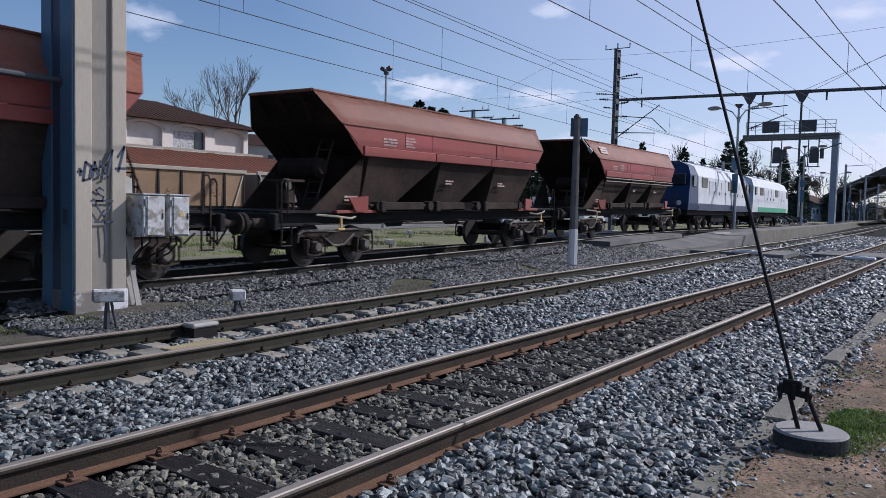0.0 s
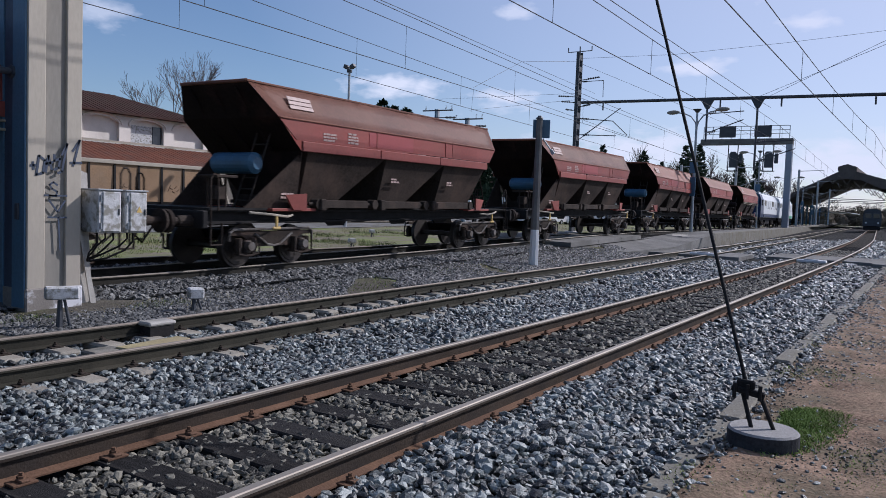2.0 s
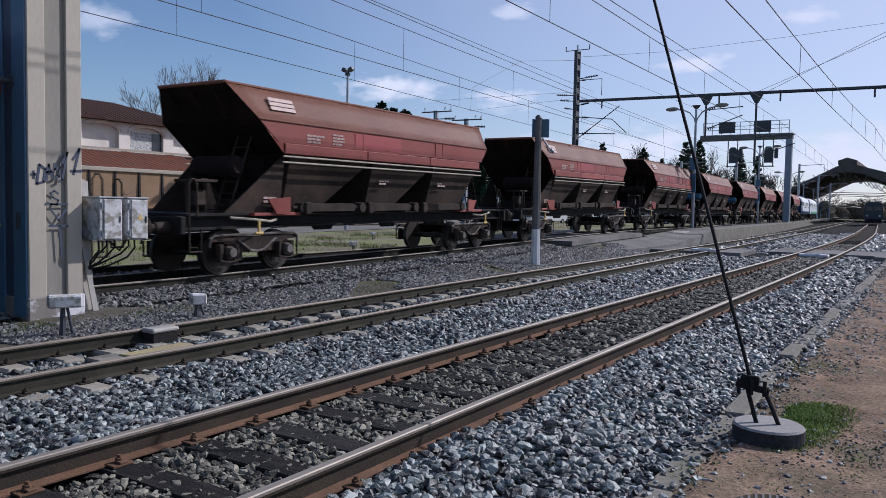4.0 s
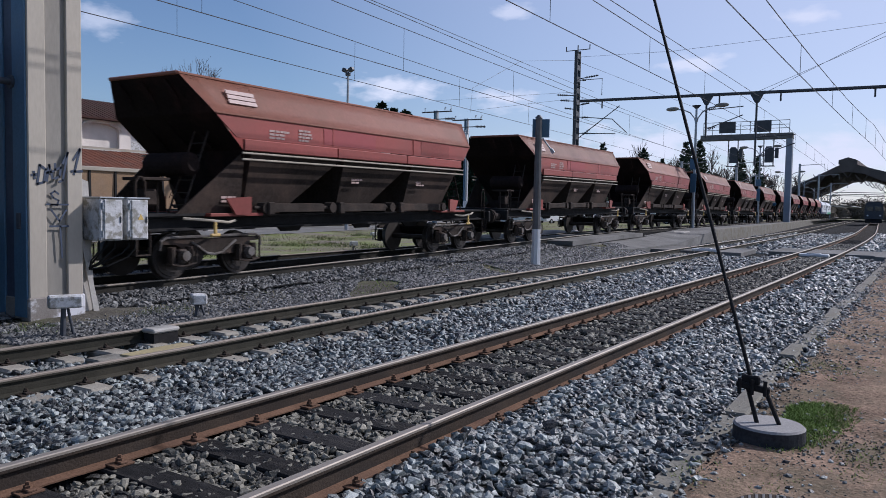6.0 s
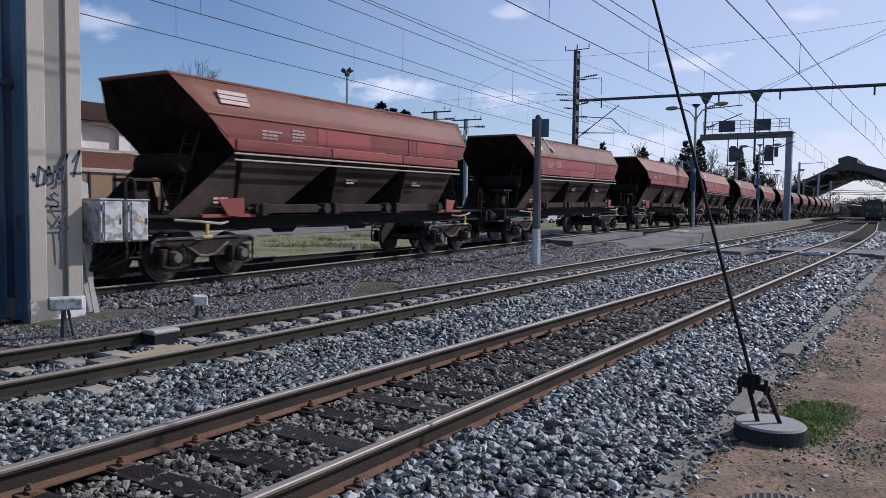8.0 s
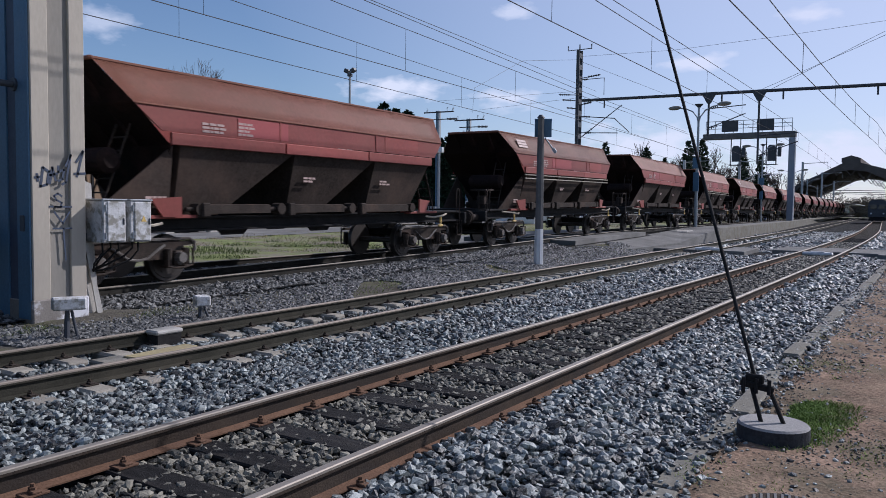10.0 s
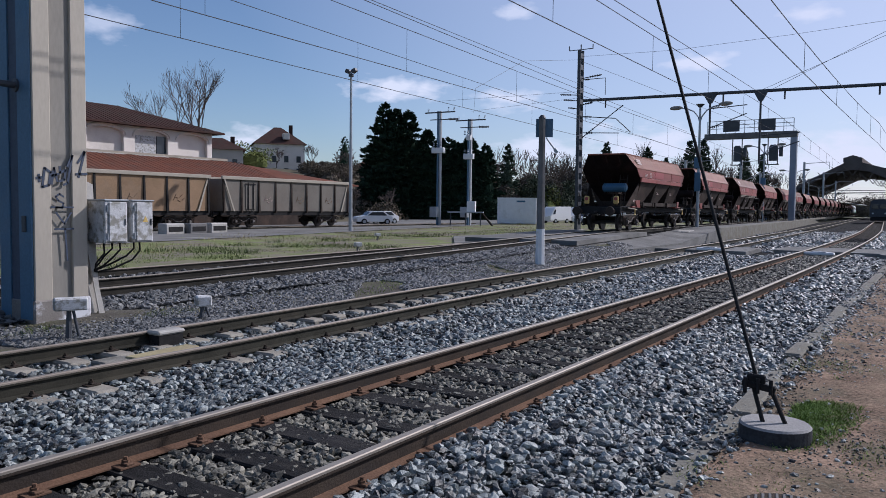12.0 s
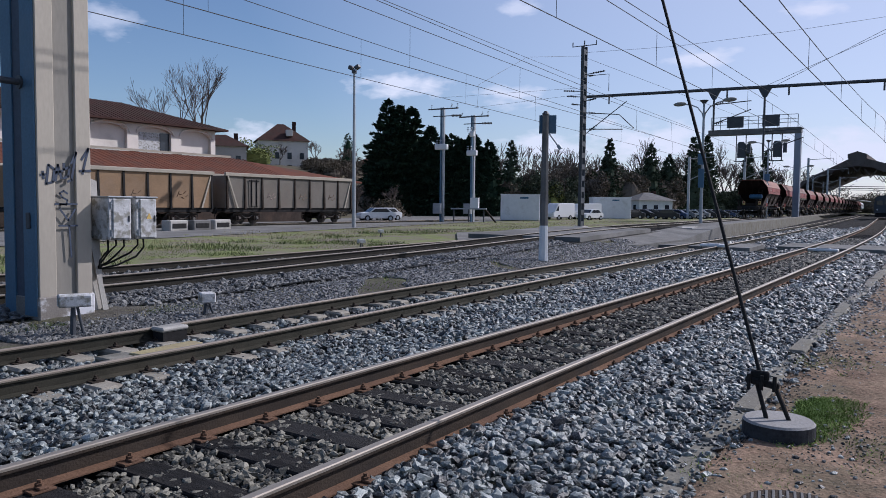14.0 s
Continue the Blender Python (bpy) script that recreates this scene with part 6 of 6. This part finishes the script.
    lean = part("lean_to_roof", bm, M_TILE, b, "orange-red clay-tiled lean-to roof")
    for k in range(100):
        x = xa + k * .56
        bm = rod(bmesh.new(), (x, y - .05, 6.29), (x, y - 6.75, 4.25), .04, n=5)
        part("tile_ridge", bm, M_TILE, lean)
    # dark wall colour stands for the shade beneath the lean-to roof
    part("lean_to_wall", box(bmesh.new(), ((xa + xb) / 2 + 2, y - 3.3, 2.0), (xb - xa, 6.2, 4.05)), M_GRIME_SHADE, b, "front wall darkened for shade under the roof")
    part("fascia", box(bmesh.new(), ((xa + xb) / 2 - 1.5, y - .06, 6.42), (xb - xa - 3, .1, .22)), M_RAILING, b)


freight_hall()


def villa(x, y, z, w, d, hgt, roof_h, turn, label, mat=None, tile=None):
    b = thing("house", pose(x, y, z, 0, 0, turn), label, "house", "houses on the hill")
    part("wall", box(bmesh.new(), (0, 0, hgt / 2), (w, d, hgt)), mat or M_STUCCO, b)
    bm = bmesh.new()
    e = .6
    r = max(w - d, 1.6) / 2
    v = [bm.verts.new(p) for p in ((-w / 2 - e, -d / 2 - e, hgt), (w / 2 + e, -d / 2 - e, hgt), (w / 2 + e, d / 2 + e, hgt), (-w / 2 - e, d / 2 + e, hgt), (-r, 0, hgt + roof_h), (r, 0, hgt + roof_h))]
    for f in ((0, 1, 5, 4), (1, 2, 5), (2, 3, 4, 5), (3, 0, 4), (0, 3, 2, 1)):
        bm.faces.new([v[i] for i in f])
    roof = part("roof", bm, tile or M_TILE, b)
    part("chimney", box(bmesh.new(), (w * .3, d * .2, hgt + roof_h * .75), (.9, .6, roof_h * .9), bevel=.03), M_TILE_DARK, roof)
    n = max(2, int(w / 2.6))
    for row in range(max(1, int(hgt / 3))):
        for k in range(n):
            for s in (-1, 1):
                wn_ = part("window", box(bmesh.new(), (-w / 2 + (k + .5) * w / n, s * (d / 2 + .01), 1.6 + row * 2.9), (1.0, .08, 1.5)), M_GLASS, b)
        for s in (-1, 1):
            for k in range(2):
                part("window", box(bmesh.new(), (s * (w / 2 + .01), -d / 4 + k * d / 2, 1.6 + row * 2.9), (.08, 1.0, 1.5)), M_GLASS, b)
    return b


h = villa(132, 135, 8.2, 11.5, 11.0, 8.0, 4.4, -38, "white two-storey villa with a steep brown tiled roof", None, M_TILE_DARK)
part("dormer", box(bmesh.new(), (1.5, -4.4, 9.9), (1.5, 2.0, 1.5), bevel=.03), M_STUCCO, h)
villa(150, 118, 6.5, 9, 8, 5.2, 2.6, 10, "cream house with a low red roof")
villa(150, 98, 4.5, 7, 8, 8.2, 2.8, -52, "narrow white gabled house beside the conifers")
villa(108, 128, 6.0, 10, 8, 7.2, 2.6, -40, "low house with a mossy roof behind a hedge", M_STUCCO_IN, M_TILE_DARK)
villa(160, 53.5, -.4, 8, 7, 3.3, 1.7, -40, "small white house with a brown roof beyond the car park", M_WHITE, M_POST)


def site_cabin(x, y, turn, label, w=6.0, d=2.5, hgt=2.7):
    c = thing("site_cabin", pose(x, y, -.3, 0, 0, turn), label, "cabin", "site cabins")
    part("shell", box(bmesh.new(), (0, 0, hgt / 2 + .1), (w, d, hgt), bevel=.05), M_WHITE, c)
    n = 12
    for k in range(n):
        part("wall_rib", box(bmesh.new(), (-w / 2 + (k + .5) * w / n, -d / 2 - .01, hgt / 2 + .1), (w / n * .5, .03, hgt - .3)), M_WHITE, c)
    part("door", box(bmesh.new(), (-w / 2 - .02, 0, 1.2), (.05, .9, 2.0), bevel=.01), M_STEEL, c)
    part("roof_edge", box(bmesh.new(), (0, 0, hgt + .12), (w + .08, d + .08, .12), bevel=.02), M_WHITE, c)
    part("vent", box(bmesh.new(), (w * .1, -d / 2 - .03, hgt - .25), (1.0, .03, .2)), M_BLUE, c)


site_cabin(81.0, 42.6, -62, "white ribbed site cabin at the edge of the yard", 4.6, 3.4, 3.0)
site_cabin(106, 41.0, -60, "pale site cabin behind parked vans", 5.5, 4.0, 3.0)


def car_model(mat, van=False):
    c = thing("parked_van" if van else "parked_car", Matrix(), "parked white delivery van" if van else "parked car with a %s body" % mat.name.split("_")[-1], "van" if van else "car", "parked vehicles")
    if van:
        prof = [(-2.4, .35), (2.4, .35), (2.45, .9), (2.2, 1.15), (1.5, 2.0), (1.2, 2.2), (-2.35, 2.25), (-2.4, 2.1)]
    else:
        prof = [(-2.0, .3), (2.05, .3), (2.1, .65), (1.95, .85), (1.05, .95), (.45, 1.42), (-.95, 1.45), (-1.65, .98), (-2.05, .9)]
    bm = bmesh.new()
    prism(bm, prof, -.85, .85, "y")
    bmesh.ops.bevel(bm, geom=bm.edges[:], offset=.06, segments=2, affect="EDGES")
    part("body", bm, mat, c, smooth=False)
    for s in (-1, 1):
        if van:
            pts = [(1.35, 1.2), (1.95, 1.2), (1.45, 1.85), (1.25, 1.9)]
        else:
            pts = [(-1.35, .98), (.9, .98), (.4, 1.34), (-.9, 1.36)]
        part("side_window", prism(bmesh.new(), pts, s * .855 - .006, s * .855 + .006, "y"), M_GLASS, c)
        for x in (-1.35, 1.3):
            w = part("tyre", rod(bmesh.new(), (x, s * .68, .32), (x, s * .88, .32), .32, n=18), M_RUBBER, c)
            part("rim", rod(bmesh.new(), (x, s * .88, .32), (x, s * .89, .32), .19, n=12), M_STEEL, w)
    if not van:
        part("windscreen", plate(bmesh.new(), [(1.02, -.7, .99), (1.02, .7, .99), (.5, .62, 1.4), (.5, -.62, 1.4)], .02), M_GLASS, c)
        part("rear_window", plate(bmesh.new(), [(-1.62, -.66, 1.02), (-1.62, .66, 1.02), (-1.02, .6, 1.4), (-1.02, -.6, 1.4)], .02), M_GLASS, c)
    for s in (-1, 1):
        part("headlight", box(bmesh.new(), (2.0 if not van else 2.4, s * .62, .72 if not van else .95), (.12, .3, .16), bevel=.03), M_WHITE, c)
    return c


van = car_model(M_CARS[0], True)
van.matrix_world = pose(93, 43.0, -.3, 0, 0, 170)
copy_thing(van, pose(98.5, 41.6, -.3, 0, 0, 160))
car_models = [car_model(m) for m in M_CARS]
spots = [(0, 64.5, 51.5, 150), (0, 67.5, 52.8, 165), (0, 94.5, 39.3, 168)]
for k in range(48):
    spots.append(((0, 1, 2, 1, 3, 2, 1)[k * 5 % 7], 112 + (k % 16) * 3.3, 45.0 - (k % 16) * .26 - (k // 16) * 5.2, 95 + (k * 37 % 11)))
placed = set()
for k, x, y, turn in spots:
    m = pose(x, y, -.3, 0, 0, turn)
    if k in placed:
        copy_thing(car_models[k], m)
    else:
        car_models[k].matrix_world = m
        placed.add(k)
for x, y in ((30.3, 40.3), (32.0, 40.2), (34.0, 40.6)):
    c = thing("concrete_trough", pose(x, y, -.3, 0, 0, 5), "pale concrete trough lying beside the siding", "trough")
    part("block", box(bmesh.new(), (0, 0, .35), (1.5, .8, .7), bevel=.06), M_POST if x == 32.0 else M_CONCRETE, c)
    part("groove", box(bmesh.new(), (0, -.41, .35), (1.1, .04, .3), bevel=.01), M_BLACK, c)


# ---------------------------------------------------------------- hill and trees
def smooth(a):
    a = min(1.0, max(0.0, a))
    return a * a * (3 - 2 * a)


def hill_z(x, y):
    return -.45 + 10.5 * smooth((y - 66) / 62) * smooth((330 - x) / 150) + 6 * smooth((y - 130) / 150) + .5 * noise.noise((x * .03, y * .03, 1.0))


bm = bmesh.new()
rows = []
for i in range(46):
    x = -120 + i * 14
    rows.append([bm.verts.new((x, 66 + j * 9, hill_z(x, 66 + j * 9) if j else -.5)) for j in range(40)])
for a, b in zip(rows, rows[1:]):
    for j in range(39):
        bm.faces.new((a[j], b[j], b[j + 1], a[j + 1]))
solid("hillside", bm, M_HILL, "brown wooded hillside behind the yard", "hill", "structure", smooth=True)


def leaf_cloud(name, centres, radii, count, size, mat, parent, label=""):
    """Many small turned leaf clumps round a set of centres, as one crown."""
    centres, radii = np.asarray(centres, float), np.asarray(radii, float)
    k = rng.integers(0, len(centres), count)
    d = rng.normal(size=(count, 3))
    d /= np.linalg.norm(d, axis=1)[:, None]
    p = centres[k] + d * radii[k] * (rng.uniform(.35, 1.0, count) ** .6)[:, None]
    u, v = rng.normal(size=(count, 3)), rng.normal(size=(count, 3))
    u /= np.linalg.norm(u, axis=1)[:, None]
    v -= u * (u * v).sum(1)[:, None]
    v /= np.linalg.norm(v, axis=1)[:, None]
    s = (size * rng.uniform(.5, 1.4, count))[:, None]
    quad = np.stack([p - u * s, p + v * s * .5, p + u * s, p - v * s * .5], 1).reshape(-1, 3)
    ob = new(name, cloud_mesh(name, quad, np.arange(4 * count).reshape(-1, 4), mat))
    ob.parent = parent
    return tagged(ob, label)


def core(bm, cx, cy, z0, z1, rad, seed, tip=.05):
    """An uneven solid heart of a crown, so that the sky shows only through its outer leaves."""
    rings = []
    n = 12
    for j in range(7):
        f = j / 6
        r = rad(f)
        rings.append([bm.verts.new((cx + r * (1 + .3 * noise.noise((math.cos(a) * 2, math.sin(a) * 2, seed + j))) * math.cos(a),
                                    cy + r * (1 + .3 * noise.noise((math.cos(a) * 2, math.sin(a) * 2, seed + j))) * math.sin(a), z0 + (z1 - z0) * f)) for a in (k * 2 * math.pi / n for k in range(n))])
    for p, q in zip(rings, rings[1:]):
        for k in range(n):
            bm.faces.new((p[k], p[(k + 1) % n], q[(k + 1) % n], q[k]))
    bm.faces.new(rings[0][::-1]), bm.faces.new(rings[-1])
    return bm


def conifer(x, y, z, hgt, wide, label, count=2600, mat=None):
    """A trunk with many drooping branches, each feathered with small needle sprays."""
    c = thing("conifer_tree", pose(x, y, z), label, "tree", "conifers")
    part("trunk", rod(bmesh.new(), (0, 0, 0), (0, 0, hgt * .95), wide * .03, .03, 8), M_BARK, c)
    part("inner_foliage", core(bmesh.new(), 0, 0, .2, hgt * .86, lambda f: wide * .30 * (1 - f) ** .8 + .1, x), mat or M_CONIFER, c)
    nb = int(hgt * 16)
    f = np.sort(rng.uniform(0, 1, nb) ** 1.15)
    ang = rng.uniform(0, 6.283, nb)
    reach = wide / 2 * (1 - f) ** .75 * rng.uniform(.72, 1.12, nb) + .25
    lift = rng.uniform(-.12, .22, nb)
    b = rng.integers(0, nb, count)
    t = rng.uniform(.25, 1, count) ** .7
    rad = reach[b] * t
    side = rng.normal(0, .12, count) * reach[b]
    p = np.stack([rad * np.cos(ang[b]) - side * np.sin(ang[b]), rad * np.sin(ang[b]) + side * np.cos(ang[b]),
                  hgt * (.02 + .98 * f[b]) + lift[b] * rad + rng.normal(0, .12, count)], -1)
    u = np.stack([np.cos(ang[b]), np.sin(ang[b]), lift[b] + .15], -1) + rng.normal(0, .45, (count, 3))
    u /= np.linalg.norm(u, axis=1)[:, None]
    v = np.cross(u, rng.normal(size=(count, 3)))
    v /= np.linalg.norm(v, axis=1)[:, None]
    s = ((.026 * wide ** .5 + .012 * hgt) * rng.uniform(.6, 1.4, count))[:, None]
    quad = np.stack([p - u * s, p + v * s * .42, p + u * s * 1.3, p - v * s * .42], 1).reshape(-1, 3)
    ob = new("crown", cloud_mesh("crown", quad, np.arange(4 * count).reshape(-1, 4), mat or M_CONIFER))
    ob.parent = c
    tagged(ob, "dense dark needle crown")


def bare_tree(x, y, z, hgt, label, seed, spread=1.0, mat=None, depth=5, base=.02, thin=.03):
    c = thing("bare_tree", pose(x, y, z), label, "tree", "bare trees")
    r = random.Random(seed)
    trunk, twigs = bmesh.new(), bmesh.new()

    def grow(p, d, ln, rad, lev):
        q = p + d * ln
        rod(trunk if lev < 2 else twigs, p, q, max(rad, thin), max(rad * .68, thin), 6 if lev < 2 else 3)
        if lev >= depth:
            return
        for k in range(3 if lev < 3 else 2 + (lev < 4)):
            nd = (d + Vector((r.gauss(0, .42), r.gauss(0, .42), r.uniform(-.05, .45))) * spread).normalized()
            grow(p + d * ln * r.uniform(.55, 1.0), nd, ln * r.uniform(.6, .82), rad * .58, lev + 1)
    grow(Vector((0, 0, 0)), Vector((0, 0, 1)), hgt * .27, hgt * base, 0)
    part("trunk", trunk, M_BARK, c)
    part("crown", twigs, mat or M_TWIG, c, "fine bare twigs")
    return c


def bush(x, y, z, wide, hgt, mat, label, count=700, name="shrub"):
    c = thing(name, pose(x, y, z), label, "shrub", "shrubs")
    stems = bmesh.new()
    for k in range(7):
        a = k * .9
        rod(stems, (0, 0, 0), (wide * .3 * math.cos(a), wide * .3 * math.sin(a), hgt * .7), .05, .02, 4)
    part("stem", stems, M_BARK, c)
    part("inner_foliage", core(bmesh.new(), 0, 0, 0, hgt * .68, lambda f: wide * .33 * (1 - (1.25 * f - .35) ** 2 * .95), x), mat, c)
    cs = [(rng.uniform(-.35, .35) * wide, rng.uniform(-.35, .35) * wide, hgt * rng.uniform(.2, .75)) for _ in range(14)]
    leaf_cloud("crown", cs, [(wide * .2, wide * .2, hgt * .22)] * 14, count, .03 * (wide + hgt) ** .7 + .03, mat, c)


# tall dark conifers behind the yard poles
for x, y, hgt, w in ((98, 75.8, 17.6, 13), (100, 72.5, 16.6, 12), (101, 79.5, 13.0, 11), (101, 69.5, 13.6, 10), (103, 66.5, 12.6, 11), (105, 64, 12.8, 10.5), (99, 74.2, 16.8, 13), (102, 68, 12.2, 12), (104, 65.2, 11.8, 12), (106, 61.6, 11.6, 8), (104, 69, 12.6, 10), (99, 74, 12, 14)):
    conifer(x, y, -.4, hgt * 1.05, w, "tall dense dark green conifer at the yard edge", 14000)
# bare trees behind the freight hall
bare_tree(86, 107.1, 4.0, 29, "tall bare tree behind the freight hall", 3, .8, depth=6, base=.012, thin=.02)
bare_tree(83, 109.9, 5.0, 25, "bare tree with fine twigs behind the hall", 8, .8, depth=6, base=.011, thin=.02)
for k, (x, y, hgt) in enumerate(((126, 118, 8), (133, 113, 9), (140, 108, 7.5), (121, 124, 6), (137, 120, 7), (90, 68, 6.5), (95, 72, 6), (88, 74, 7), (146, 104, 8), (100, 88, 7.5))):
    bare_tree(x, y, hill_z(x, y) if y > 70 else -.4, hgt, "small bare brown tree on the slope", 20 + k, 1.1, depth=5)
for k in range(60):
    x = rng.uniform(80, 150)
    y = 62 + (x - 80) * .66 + rng.uniform(0, 26)
    bush(x, y, hill_z(x, y) - .3, rng.uniform(3, 6), rng.uniform(2.0, 4.2), M_SHRUB, "tangled brown winter shrubs on the slope", 1600)
bush(113, 134, hill_z(113, 134), 14, 6, M_GREENLEAF, "clipped green hedge beside a house", 2200, "hedge")
bush(118, 128, hill_z(118, 128), 9, 5, M_GREENLEAF, "green hedge beside a house", 1200, "hedge")
conifer(144, 124, hill_z(144, 124), 9, 6, "rounded dark evergreen on the slope", 1200)
# tree line along the far side of the yard
# both tree-line colours are lightened to stand for haze
M_EVERGREEN = material("dull_evergreen_leaves", (0.062, 0.074, 0.048), 0.85, vary=0.5, scale=0.8, fine=8, bump=0, per_island=0.8)
M_BRUSH = material("grey_brown_thicket", (0.13, 0.108, 0.085), 0.9, vary=0.4, scale=0.6, fine=6, bump=0, per_island=0.7)
for x, y, hgt, w in ((142, 77, 14, 7), (170, 66, 16, 7.5), (188, 62, 16, 9), (196, 60, 14, 10), (204, 56, 18.5, 9), (210, 54, 19.5, 9), (222, 46, 18, 7), (226, 42, 16, 6), (178, 70, 13, 9)):
    conifer(x, y, -.4, hgt * 1.1, w, "dark conifer in the far tree line", 5200, M_HAZEFIR)
for k in range(34):
    x = 146 + k * 4.2 + rng.uniform(-2, 2)
    y = 99 - k * 1.7 + rng.uniform(-4, 4)
    bare_tree(x, y, -.4, rng.uniform(19, 26), "bare winter tree in the far tree line", 60 + k, .8, depth=5, base=.011, thin=.05)
for k in range(96):
    x = 128 + (k % 32) * 4.6 + rng.uniform(-2, 2)
    y = 82 - (k % 32) * 1.37 + (k // 32) * 9 + rng.uniform(-3, 3)
    kind = (k * 7 + k // 32) % 8
    if math.hypot(x - 160, y - 53.5) < 11:
        y += 14
    mat, text = ((M_GREENLEAF, "fresh green willow in the tree line") if kind == 3 and k % 32 < 16 else
                 (M_EVERGREEN, "dull evergreen tree in the tree line") if kind in (1, 4, 6) or k % 32 > 12 and kind != 2 else
                 (M_BRUSH, "grey-brown winter thicket in the tree line"))
    tall = rng.uniform(6, 8.5) if mat is M_GREENLEAF or x > 214 else rng.uniform(8, 12) if x < 165 else rng.uniform(10.5, 15)
    bush(x, y, -.6, rng.uniform(8, 12), tall, mat, text, 5200)

# low growth beyond the train shed
for k in range(16):
    bush(400 + rng.uniform(-12, 12), -14 + k * 5.2, -.6, 15, rng.uniform(9, 13), M_SHRUB, "distant brown thicket beyond the train shed", 1500)


# ---------------------------------------------------------------- what moves
DRIFT_T = (0, .5, 1, 1.5, 2, 2.5, 3, 3.5, 5.5, 6, 6.5, 7, 7.5, 8, 8.5, 10.5, 11, 11.5, 12, 12.5, 13, 14)
DRIFT = (-.1, -.35, -.2, -.25, 0, -.15, .75, .5, .02, .1, 0, .1, .05, .85, .7, -.1, -.2, -.2, 0, .5, .6, .4)   # small unevenness of the train's speed



def motions():
    heading = math.degrees(math.atan(0.05))
    for ob, s0 in train:
        rows = []
        for i in range(29):
            t = i * 0.5
            x = s0 + V * t + float(np.interp(t, DRIFT_T, DRIFT))
            climb = math.degrees(math.atan2(far_z(x + 5) - far_z(x - 5), 10))
            rows.append((t, pose(x, far_y(x), (far_z(x + 5) + far_z(x - 5)) / 2, 0, -climb, heading)))
        walk(ob, rows)


motions()
